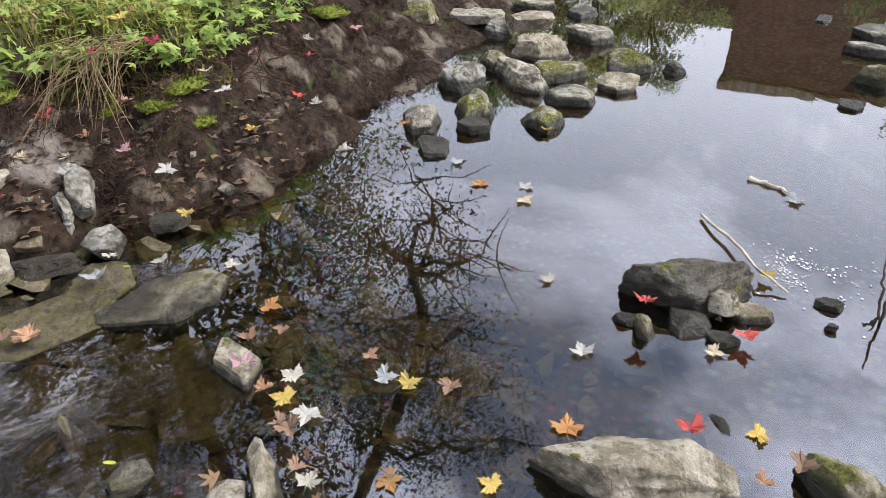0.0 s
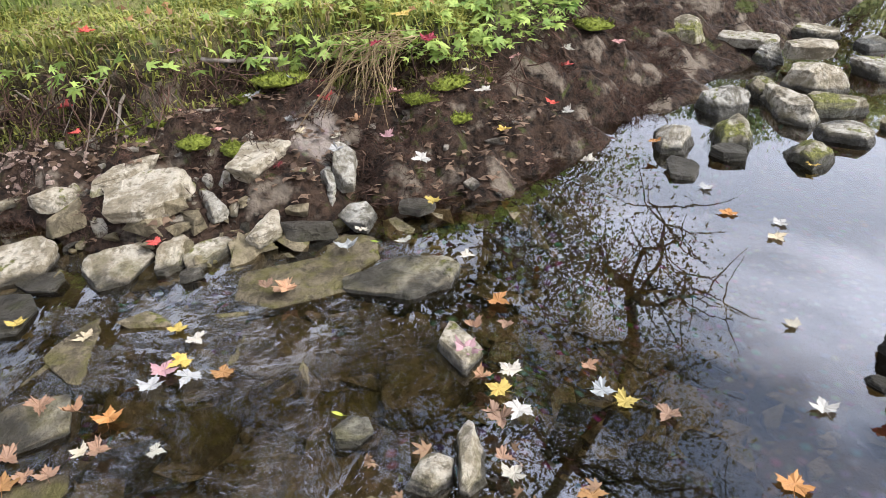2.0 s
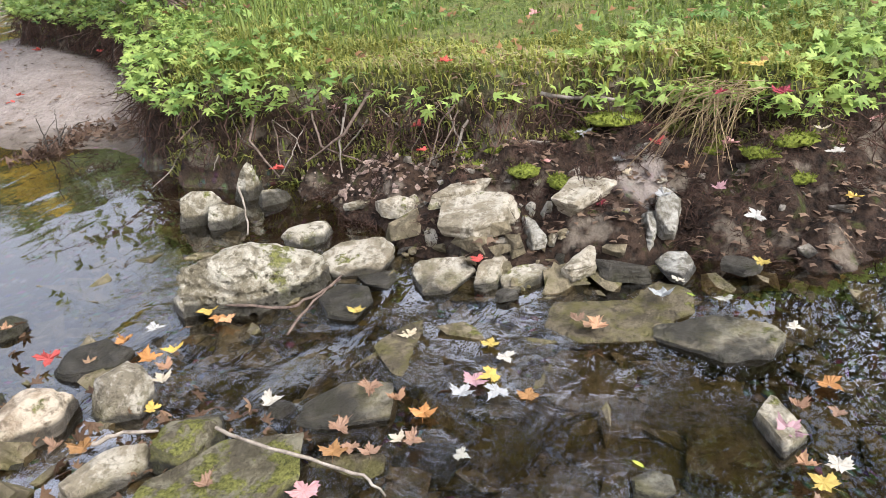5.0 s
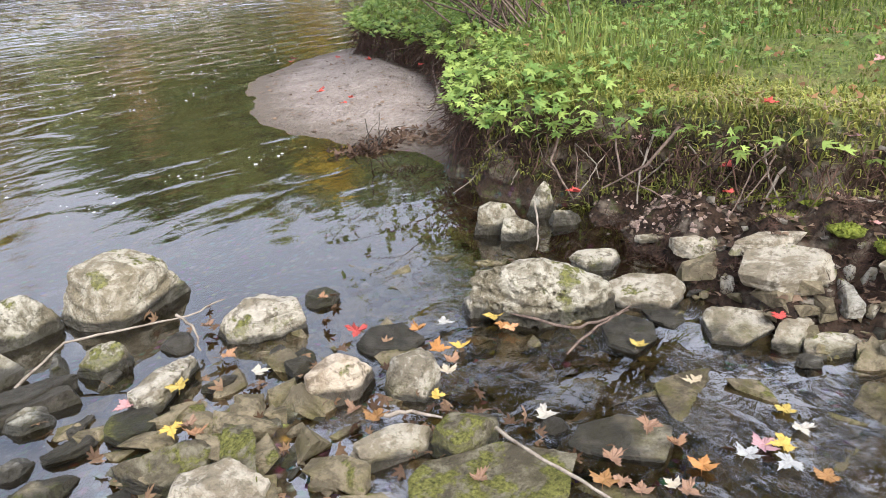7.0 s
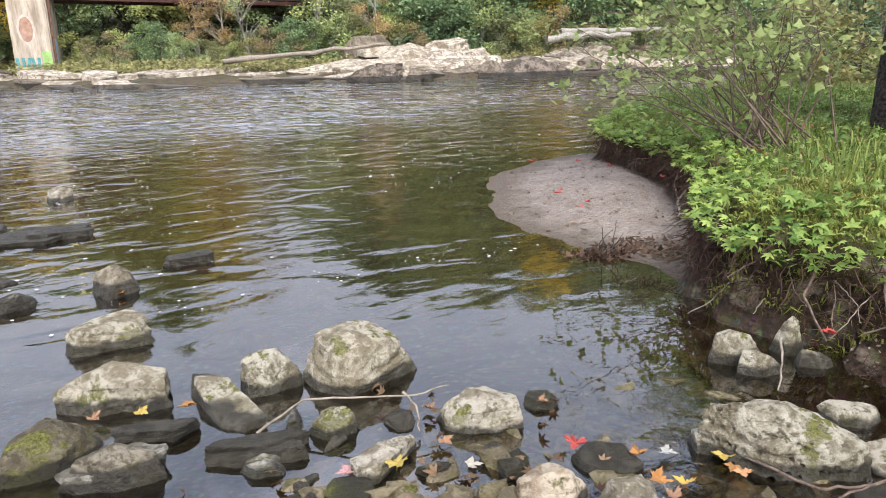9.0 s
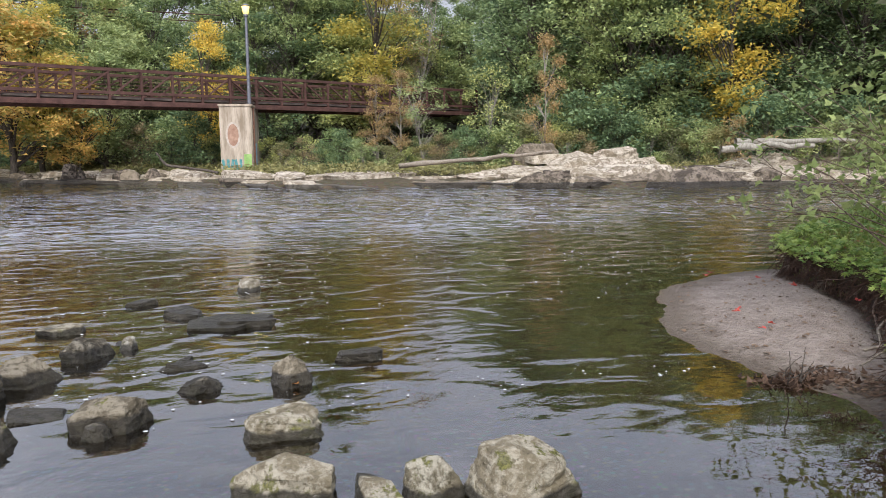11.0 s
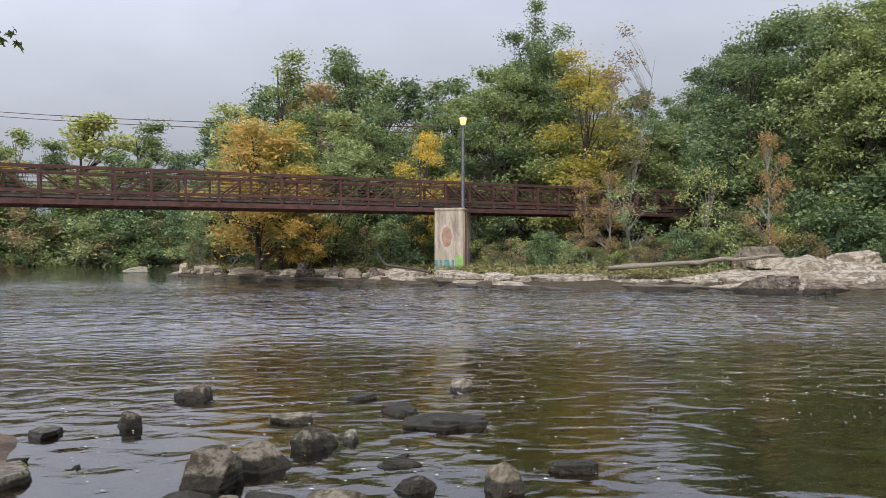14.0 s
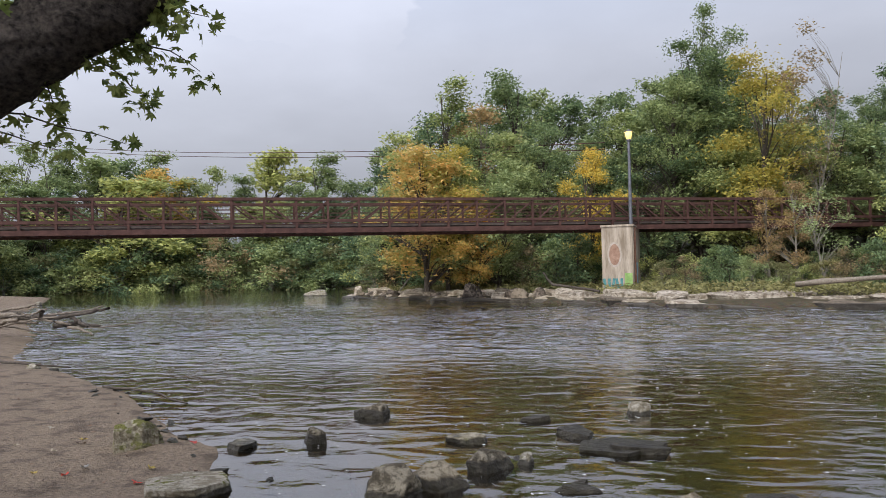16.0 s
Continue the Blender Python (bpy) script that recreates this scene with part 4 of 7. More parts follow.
for i, (x, y, w, d, turn, top) in enumerate(SLABS):
    rock(x, y, top - 0.05, w, d, 0.045, turn, "slab", "bed", 601 + i)

# far ledges: layered slabs along the far shore
rng = random.Random(41)
FAR_EDGE = [(-15.2, 49.6), (-7.2, 42.8), (-0.6, 36.7), (3.9, 31.2), (9.3, 29.0), (13, 27.6), (17.7, 26.2), (24, 24.8), (34, 22)]


def along_edge(s):
    """A place on the far shore, s from 0 to 1, and the way of the shore there."""
    legs = [math.dist(a, b) for a, b in zip(FAR_EDGE, FAR_EDGE[1:])]
    left = s * sum(legs)
    for (a, b), n in zip(zip(FAR_EDGE, FAR_EDGE[1:]), legs):
        if left <= n:
            return a[0] + (b[0] - a[0]) * left / n, a[1] + (b[1] - a[1]) * left / n, math.degrees(math.atan2(b[1] - a[1], b[0] - a[0]))
        left -= n
    return FAR_EDGE[-1][0], FAR_EDGE[-1][1], -10


for i in range(46):
    x, y, turn = along_edge((i + rng.uniform(0, 0.8)) / 46)
    rock(x, y + rng.uniform(-0.2, 0.5), -0.05, rng.uniform(1.8, 4.6), rng.uniform(1.3, 2.4), rng.uniform(0.16, 0.4), turn + rng.uniform(-16, 16), rng.choice(("slab", "slab", "wedge")), "ledge" if rng.random() < 0.85 else "ledge_dark", 400 + i, rng.uniform(2, 9))
for i in range(30):
    x, y, turn = along_edge((i + rng.uniform(0, 0.9)) / 30)
    rock(x + 0.4, y + rng.uniform(1.1, 2.0), 0.22, rng.uniform(1.4, 4.4), rng.uniform(1.0, 2.2), rng.uniform(0.2, 0.42), turn + rng.uniform(-20, 20), rng.choice(("slab", "wedge")), "ledge", 460 + i, rng.uniform(3, 12))
# outcrop on the right of the far bank: beds of stone stepping back and up, broken blocks before them
for row in range(5):
    for k in range(9):
        x = 12.6 + 2.3 * k + rng.uniform(-0.7, 0.7) + 0.4 * row
        crest = 0.34 + 0.62 * math.exp(-((x - 17.0) / 3.6) ** 2) + 0.5 * ease(x, 21, 25)
        if crest * 5 < row:
            continue
        y = float(np.interp(x, [p[0] for p in FAR_EDGE], [p[1] for p in FAR_EDGE])) + 0.2 + 0.95 * row + rng.uniform(-0.25, 0.25)
        rock(x, y, 0.02 + 0.3 * row * crest, rng.uniform(2.2, 4.6), rng.uniform(1.4, 2.4), rng.uniform(0.28, 0.55), -14 + rng.uniform(-24, 24), rng.choice(("slab", "wedge", "round", "wedge")), "ledge" if rng.random() < 0.92 else "ledge_dark", 520 + row * 10 + k, rng.uniform(5, 16))
for i in range(26):
    x = rng.choice((13.4, 14.8, 20.2, 21.5, 24.5, 28)) + rng.uniform(-1.1, 1.1)
    y = float(np.interp(x, [p[0] for p in FAR_EDGE], [p[1] for p in FAR_EDGE])) + rng.uniform(-0.5, 0.3)
    big = rng.uniform(0.5, 1.5)
    rock(x, y, -0.08, big, big * rng.uniform(0.5, 0.8), big * rng.uniform(0.3, 0.55), rng.uniform(-60, 60), rng.choice(("block", "wedge", "slab")), "ledge_dark", 580 + i)
rock(15.4, 31.8, 0.9, 2.3, 1.6, 0.9, 10, "round", "ledge_dark", 503)
rock(13.1, 27.0, -0.1, 2.6, 1.5, 0.72, -10, "block", "ledge_dark", 504)
rock(14.7, 26.8, -0.1, 1.5, 1.1, 0.55, 30, "wedge", "ledge_dark", 505)
rock(19.2, 25.0, -0.1, 4.4, 2.0, 0.95, -14, "block", "ledge_dark", 506)
rock(17.5, 25.3, -0.1, 1.3, 1.1, 0.8, 20, "block", "ledge_dark", 507)
# dark boulders and broken stone at the foot of the bridge
for i in range(34):
    s_ = rng.uniform(0.0, 0.36)
    x, y, turn = along_edge(s_)
    big = rng.uniform(0.5, 1.7)
    rock(x + rng.uniform(-0.2, 0.6), y + rng.uniform(-0.4, 1.6), 0.0, big, big * 0.7, big * rng.uniform(0.35, 0.6), turn + rng.uniform(-40, 40), rng.choice(("block", "wedge", "block")), "ledge_dark" if rng.random() < 0.7 else "ledge", 620 + i)


# ---- trees ----
def crown_points(rng, height, radius, base, clusters, lean=0.0):
    """Places of leaf clusters: a crown of uneven boughs, each leafy on its outside and top."""
    boughs = []
    count = max(7, clusters // 6)
    for i in range(count):
        t = (i + rng.random()) / count
        swell = math.sin(math.pi * min(1, 0.16 + 0.82 * t ** 0.85)) ** 0.7
        a, r = 2.4 * i + rng.uniform(-0.5, 0.5), radius * swell * rng.uniform(0.2, 1.12)
        boughs.append((Vector((r * math.cos(a) + lean * t, r * math.sin(a), base + t * (height - base) * rng.uniform(0.9, 1.0))), radius * rng.uniform(0.2, 0.44) * (1.08 - 0.5 * t)))
    out_points = []
    for i in range(clusters):
        c, big = boughs[i % count]
        d = Vector((rng.gauss(0, 1), rng.gauss(0, 1), rng.gauss(0.2, 1))).normalized()
        reach = Vector((d.x * 1.2, d.y * 1.2, d.z * 0.6)) * big * rng.uniform(0.4, 1.1)
        out_points.append(c + reach - Vector((0, 0, 0.22 * reach.xy.length ** 1.5)))
    return out_points


def leaf_cards(rng, centres, spread, per, size, flat=0.5):
    """Small leaves strewn round the centres."""
    n = len(centres) * per
    gen = np.random.RandomState(rng.randrange(1 << 30))
    c = np.repeat(np.array([p[:] for p in centres]), per, 0)
    widths = np.repeat(np.array([spread * rng.uniform(0.6, 1.35) for _ in centres]), per)[:, None]
    off = np.clip(gen.normal(size=(n, 3)), -1.9, 1.9) * 0.5
    off[:, 2] *= 0.65
    c = c + off * widths
    a = gen.normal(size=(n, 3))
    a[:, 2] *= flat
    a /= np.linalg.norm(a, axis=1)[:, None]
    b = np.cross(a, gen.normal(size=(n, 3)) * (0.4, 0.4, 1))
    b /= np.linalg.norm(b, axis=1)[:, None]
    s = (size * gen.uniform(0.55, 1.3, n))[:, None]
    nrm = np.cross(a, b)
    v = np.stack([c - a * s * 0.5 - b * s * 0.25, c + b * s * 0.4 + nrm * s * 0.1, c + a * s * 0.6], 1).reshape(-1, 3)
    i = np.arange(n) * 3
    f = np.stack([i, i + 1, i + 2], 1)
    return v, f


def tree(name, label, height, radius, base, leaf, seed, clusters=165, per=110, size=0.18, bark=BARK, trunk=0.16, bare=0.0, spread=0.8, bend=0.09):
    """A tree at the origin: trunk with limbs, and a crown of small leaves."""
    rng = random.Random(seed)
    root = tagged(new(name), label, "tree", "trees on the river banks")
    root.empty_display_size = 0.3
    stem = wander(rng, (0, 0, -0.4), (0, 0, 1), height * 0.9, 9, bend, 0.12)
    limbs = [(stem, [trunk * (1 - 0.09 * i) for i in range(len(stem))])]
    centres = crown_points(rng, height, radius, base, clusters)
    for c in centres[:: 2 if bare == 0 else 1]:
        k = min(len(stem) - 2, max(1, int((c.z - 0.25 * radius) / height * 9)))
        start = stem[k]
        mid = start.lerp(c, 0.5) + Vector((rng.uniform(-0.2, 0.2), rng.uniform(-0.2, 0.2), 0.25))
        t = trunk * (0.4 - 0.025 * k)
        limbs.append(([start, mid, c], [t, t * 0.55, t * 0.16]))
    part("trunk", tubes_mesh("trunk", limbs, bark, 18 if trunk > 0.3 else 5), root)
    if leaf:
        v, f = leaf_cards(rng, centres, spread, per, size)
        part("crown", fast_mesh("crown", v, f, leaf), root)
    return root


GREENS = {
    "green": leaf_material("mid_green_leaves", (0.085, 0.125, 0.05), (0.37, 0.43, 0.185), 1.0, 0.38),
    "deep": leaf_material("deep_green_leaves", (0.055, 0.095, 0.05), (0.26, 0.335, 0.15), 1.0, 0.35),
    "light": leaf_material("light_green_leaves", (0.15, 0.195, 0.07), (0.52, 0.55, 0.23), 1.0, 0.42),
    "yellow": leaf_material("yellow_autumn_leaves", (0.36, 0.32, 0.07), (0.72, 0.52, 0.11), 1.0, 0.45),
    "orange": leaf_material("orange_autumn_leaves", (0.30, 0.33, 0.09), (0.86, 0.47, 0.15), 1.2, 0.45),
    "rust": leaf_material("rusty_brown_leaves", (0.19, 0.155, 0.075), (0.44, 0.31, 0.17), 1.0, 0.4),
    "brush": leaf_material("dull_brush_leaves", (0.11, 0.12, 0.05), (0.33, 0.31, 0.15), 1.0, 0.4),
}
# label, height, crown radius, crown base, leaves, seed, clusters, leaves a cluster, leaf size, bark, trunk, bare
SPECIES = {
    "green": ("tall broadleaf tree with mid-green summer leaves", 13, 3.6, 2.4, "green", 1),
    "green2": ("slender broadleaf tree with green leaves", 14, 2.7, 2.0, "green", 2),
    "deep": ("dense dark-green broadleaf tree", 14, 4.0, 1.6, "deep", 3, 170),
    "deep2": ("tall narrow dark-green tree", 16, 3.0, 3.0, "deep", 4, 165),
    "light": ("young tree with pale yellowish-green leaves", 9, 2.8, 1.4, "light", 5, 110, 110, 0.2),
    "yellow": ("tree with bright yellow autumn leaves", 12, 2.6, 2.4, "yellow", 6, 100, 90),
    "orange": ("maple turning orange and yellow in autumn", 9, 3.0, 1.4, "orange", 7, 110, 100, 0.2),
    "rust": ("sparse tree with rust-brown leaves", 12, 2.2, 2.4, "rust", 8, 75, 60, 0.2, PALE_BARK),
    "bare": ("thin tree with a few pinkish-brown leaves", 15, 2.0, 5.0, "rust", 9, 60, 16, 0.2, PALE_BARK, 0.07, 1.0),
    "sumac": ("small open tree with layered pale-green sprays", 5.2, 1.7, 2.2, "light", 12, 24, 50, 0.13, PALE_BARK, 0.07, 1.0, 0.6, 0.2),
    "thin": ("tall thin tree with sparse dark leaves", 15, 1.9, 3.4, "green", 10, 85, 80, 0.2),
}
BUSHES = {
    "brush": ("low tangled bank bush with dull olive leaves", 2.2, 1.5, 0.15, "brush", 21, 34, 80, 0.12, PALE_BARK, 0.03, 1.0, 0.42),
    "green_bush": ("low leafy green bush on the river bank", 2.4, 1.6, 0.15, "light", 22, 34, 80, 0.12, PALE_BARK, 0.03, 1.0, 0.42),
    "deep_bush": ("dark green leafy undergrowth bush", 2.8, 2.0, 0.1, "deep", 23, 40, 80, 0.15, BARK, 0.03, 1.0, 0.5),
    "rust_bush": ("reddish-brown autumn bush on the bank", 2.4, 1.7, 0.15, "rust", 24, 34, 60, 0.12, BARK, 0.03, 1.0, 0.42),
}
TALL = {kind: spec[1] for kind, spec in SPECIES.items()}
grown = {}


def plant(kind, x, y, size=1.0, turn=0.0, tall=1.0):
    """Sets a tree or bush on the ground; those far up the river have fewer, coarser leaves."""
    far_off = math.hypot(x, y) > 63 and kind in SPECIES
    m = pose(x, y, height_at(x, y) - 0.05, 0, 0, turn) @ Matrix.Diagonal((size, size, size * tall, 1))
    if (kind, far_off) in grown:
        copy = copy_thing(grown[kind, far_off], Matrix.Identity(4))
        copy.matrix_basis = m
        return
    spec = list(SPECIES.get(kind) or BUSHES[kind])
    spec[4] = GREENS[spec[4]]
    if far_off:
        spec += [165, 110, 0.18][len(spec) - 6:] if len(spec) < 9 else []
        spec[6:9] = [int(spec[6] * 0.8), int(spec[7] * 0.75), spec[8] * 1.4]
    ob = grown[kind, far_off] = tree("tree" if kind in SPECIES else "bush", *spec)
    if kind in BUSHES:
        tagged(ob, category="bush", group="bushes on the river banks")
    ob.matrix_basis = m


def place(kind, bearing, away, size, tall=1.0):
    """A tree at a bearing (degrees right of straight across the river) and distance."""
    plant(kind, away * math.sin(radians(bearing)), away * math.cos(radians(bearing)), size, (bearing * 37 + away * 11) % 360, tall)


def reach_up(kind, bearing, away, rise, wide=1.0):
    """A tree whose top stands rise degrees over eye level, seen from the stream."""
    x, y = away * math.sin(radians(bearing)), away * math.cos(radians(bearing))
    high = 1.4 + away * math.tan(radians(rise)) - height_at(x, y)
    size = high / TALL[kind] / 0.99
    plant(kind, x, y, size * wide, (bearing * 37 + away * 11) % 360, 1 / wide)


# skyline of the woods, bearing by bearing
SKYLINE = [(-60, 9.5), (-30, 9.6), (-18, 9.4), (-13.5, 11.0), (-10, 14.6), (-5, 15.6), (-1, 13.6), (3.4, 15.0), (7.5, 16.0), (10, 16.6), (13, 15.6), (17, 14.2), (19.5, 11.6), (23, 15.6), (28, 17.2), (34, 18.4), (45, 18), (80, 17)]


def skyline(b):
    return float(np.interp(b, [p[0] for p in SKYLINE], [p[1] for p in SKYLINE]))


rng = random.Random(12)
# the bend far up the river
for i in range(20):
    b = -54 + 2.05 * i
    reach_up(("green", "thin", "green2", "light", "green", "green2")[i * 7 % 6], b, 106 + (i * 5 % 4) * 5, skyline(b) * rng.uniform(0.78, 1.08), 1.15)
for i in range(22):
    b = -55 + 1.9 * i
    reach_up(("green", "green", "deep", "light", "green2")[i * 3 % 5], b, 101.5 + (i % 3), skyline(b) * rng.uniform(0.45, 0.7), 1.5)
for i in range(46):
    place(("green_bush", "green_bush", "deep_bush", "brush")[i * 3 % 4], -54 + 0.88 * i, 100.0 - (i % 4), 2.4 + 0.35 * (i % 3), 0.9)
reach_up("orange", -31.8, 105, 7.9, 1.0)
reach_up("yellow", -29.6, 105, 7.3, 1.3)
reach_up("light", -33.5, 99, 7.8, 1.5)
reach_up("light", -44, 94, 8.4)
reach_up("light", -46, 86, 8.0)
reach_up("yellow", -48.5, 84, 7.6, 1.4)
place("rust_bush", -26.4, 96, 3.2)
# the wooded hill behind, two rows
for i in range(30):
    b = -14 + 2.25 * i
    reach_up(("deep", "green", "deep2", "green2", "deep", "thin")[i * 5 % 6], b, 66 + (i * 3 % 4) * 3, skyline(b) * rng.uniform(0.86, 1.0), 1.1)
for i in range(34):
    b = -14.5 + 2.0 * i
    reach_up(("green", "light", "deep", "green2", "green", "deep")[i * 5 % 6], b, 54 + (i * 7 % 5) - 0.12 * b, skyline(b) * rng.uniform(0.55, 0.84), 1.25)
# marked trees
reach_up("light", -13.2, 54, 10.6)
reach_up("orange", -11.6, 46, 10.2, 1.3)
reach_up("yellow", -9.8, 46.5, 10.4, 1.3)
reach_up("light", -8.4, 47, 8.0, 1.0)
reach_up("light", -6.0, 46, 7.8, 1.2)
reach_up("orange", -7.6, 45, 5.4, 1.0)
reach_up("thin", -9.2, 58, 15.4, 1.2)
reach_up("thin", -5.3, 60, 16.0, 1.2)
reach_up("rust", -7.0, 57, 13.6, 1.1)
reach_up("yellow", 1.2, 46, 9.8)
reach_up("light", -4.4, 50, 8.6, 1.1)
reach_up("green", -2.4, 53, 11.5)
reach_up("deep2", 9.0, 55, 16.4, 1.25)
reach_up("deep2", 10.2, 56, 18.4, 0.8)
reach_up("green", 7.2, 53, 14.2)
reach_up("yellow", 13.2, 49, 15.6, 1.1)
reach_up("bare", 16.4, 50, 17.0)
reach_up("rust", 15.2, 56, 14.5)
reach_up("light", 12.2, 52, 9.6, 1.2)
reach_up("light", 15.6, 53, 9.8, 1.2)
reach_up("rust", 13.4, 41, 6.2)
reach_up("rust", 15.2, 40.5, 6.6)
reach_up("rust", 26.2, 37, 9.2, 0.7)
reach_up("deep2", 23.4, 51, 14.5, 1.0)
reach_up("deep", 20.6, 58, 12.4, 1.1)
reach_up("deep", 25.4, 50, 15.8, 1.1)
reach_up("green", 26.2, 46, 16.4, 1.2)
reach_up("deep", 29.0, 46, 17.0, 1.1)
reach_up("yellow", 39.6, 41, 16.5)
reach_up("green", 31.4, 43, 16.5)
reach_up("light", 30.0, 44, 13)
reach_up("green", 34.5, 43, 17)
for i in range(12):
    reach_up(("deep", "green", "deep2")[i % 3], 37 + 2.6 * i, 44 + i % 3, 16.5 + i % 2, 1.2)
# undergrowth along the far bank
for i in range(46):
    b = -15.5 + 1.55 * i
    edge = float(np.interp(b, [-16, -9, -1, 7, 18, 25, 36, 60], [51.5, 45.5, 39.5, 34.5, 33, 32.5, 33, 34]))
    kind = ("brush", "deep_bush", "green_bush", "deep_bush", "brush", "rust_bush", "green_bush")[i * 5 % 7]
    open_ = 1.0 < b < 23
    place(kind, b, edge + 4.6 + rng.uniform(-0.6, 1.5), rng.uniform(0.5, 0.85) if open_ else rng.uniform(0.85, 1.35) * (0.8 if kind == "rust_bush" else 1))
    place(("deep_bush", "brush", "deep_bush", "green_bush")[i % 4], b + 0.8, edge + 7.5 + rng.uniform(-0.6, 1.5), rng.uniform(0.5, 0.9) if open_ else rng.uniform(1.1, 1.7))
for b, away, size, tall in ((17.0, 38.5, 0.95, 1.0), (21.6, 40, 1.0, 1.1)):
    place("sumac", b, away, size, tall)


# ---- footbridge ----
def footbridge():
    """A steel truss footbridge with two side trusses, and its pier is a thing of its own."""
    root = tagged(new("footbridge"), "rust-brown weathering-steel truss footbridge over the river", "bridge")
    way, first, last, step = radians(24), -60.0, 17.4, 1.48
    length = last - first
    n = round(length / step)
    rail = box_mesh("chord", (length, 0.13, 0.15), STEEL, 0.01)
    bottom = box_mesh("chord", (length, 0.16, 0.24), STEEL, 0.01)
    thin = box_mesh("rail", (length, 0.022, 0.022), STEEL)
    post = box_mesh("post", (0.10, 0.11, 1.5), STEEL)
    brace_len = math.hypot(step, 1.15)
    brace = box_mesh("brace", (brace_len, 0.07, 0.07), STEEL)
    mid = (first + last) / 2
    for side in (0.0, 2.7):
        part("top_chord", rail, root, m=pose(mid, side, 1.62))
        part("bottom_chord", bottom, root, m=pose(mid, side, 0.12))
        part("deck_beam", rail, root, m=pose(mid, side, 0.58))
        part("deck_edge", thin, root, m=pose(mid, side + (0.07 if side == 0 else -0.07), 0.42))
        for z in (0.80, 0.97, 1.15, 1.33, 1.50):
            part("guard_rail", thin, root, m=pose(mid, side + (0.1 if side == 0 else -0.1), z))
        for i in range(n + 1):
            x = first + i * length / n
            part("post", post, root, m=pose(x, side, 0.87))
            if i < n:
                up_way = 1 if x < -17 or x > -0.5 else -1
                part("brace", brace, root, m=pose(x + step / 2, side, 0.95, 0, up_way * math.degrees(math.atan2(1.15, step)), 0))
    part("deck", box_mesh("deck", (length, 2.6, 0.1), plain_material("dark_planking", (0.055, 0.042, 0.035), (0.12, 0.095, 0.08), 4.0)), root, "dark plank walking deck", pose(mid, 1.35, 0.36))
    beam = box_mesh("floor_beam", (0.14, 2.7, 0.2), STEEL)
    for i in range(0, n + 1):
        part("floor_beam", beam, root, m=pose(first + i * length / n, 1.35, 0.2))
    root.matrix_basis = pose(2.3, 40.2, 3.72, 0, -0.5, math.degrees(way))
    return root


footbridge()


def bridge_pier():
    root = tagged(new("bridge_pier"), "stained concrete bridge pier painted with graffiti", "pier")
    part("shaft", box_mesh("shaft", (1.62, 2.9, 3.5), CONCRETE, 0.06), root, m=pose(0, 1.45, 1.75))
    part("cap", box_mesh("cap", (1.7, 3.0, 0.12), CONCRETE, 0.02), root, m=pose(0, 1.45, 3.44))
    pink = plain_material("faded_pink_paint", (0.22, 0.125, 0.085), (0.33, 0.21, 0.15), 5.0)
    teal = plain_material("teal_paint", (0.05, 0.16, 0.16), (0.12, 0.28, 0.27), 5.0)
    lime = plain_material("green_paint", (0.16, 0.28, 0.08), (0.28, 0.40, 0.14), 5.0)
    blue = plain_material("blue_paint", (0.20, 0.34, 0.42), (0.34, 0.46, 0.52), 5.0)
    rust = plain_material("rust_stain", (0.10, 0.05, 0.035), (0.20, 0.11, 0.07), 5.0)
    white = plain_material("chalky_white_paint", (0.30, 0.25, 0.20), (0.42, 0.36, 0.30), 5.0)

    def disc(name, rx, rz, mat, y):
        pts = [(rx * math.cos(a * 0.2618), y, rz * math.sin(a * 0.2618)) for a in range(24)]
        back = [(x, y + 0.03, z) for x, _, z in pts]
        faces = [tuple(range(24))] + [(i, i + 24, (i + 1) % 24 + 24, (i + 1) % 24) for i in range(24)]
        return mesh_of(name, pts + back, faces, mat)

    ring = part("painted_ring", disc("painted_ring", 0.36, 0.66, white, -0.008), root, "pale painted ring", pose(-0.15, 0, 1.95))
    part("painted_oval", disc("painted_oval", 0.27, 0.55, pink, -0.014), ring, "faded pink painted oval")
    for i, x in enumerate((-0.66, -0.45, -0.24, -0.03, 0.18)):
        part("graffiti_bar", box_mesh("graffiti_bar", (0.15, 0.03, 0.62), teal, 0.01), root, "teal spray-painted bar", pose(x, 0.005, 0.42, 0, (i % 3 - 1) * 9, 0))
    part("painted_patch", box_mesh("painted_patch", (0.42, 0.03, 0.8), lime, 0.02), root, "green painted patch", pose(0.54, 0.006, 0.6))
    part("side_paint", box_mesh("side_paint", (0.03, 0.9, 1.5), blue, 0.01), root, "pale blue paint on the side", pose(0.805, 1.2, 0.8))
    part("drain_pipe", box_mesh("drain_pipe", (0.09, 0.1, 3.2), rust, 0.02), root, "rusty vertical pipe", pose(0.86, 0.3, 1.75))
    root.matrix_basis = pose(2.05, 39.3, 0.42, 0, 0, -11)
    return root


bridge_pier()


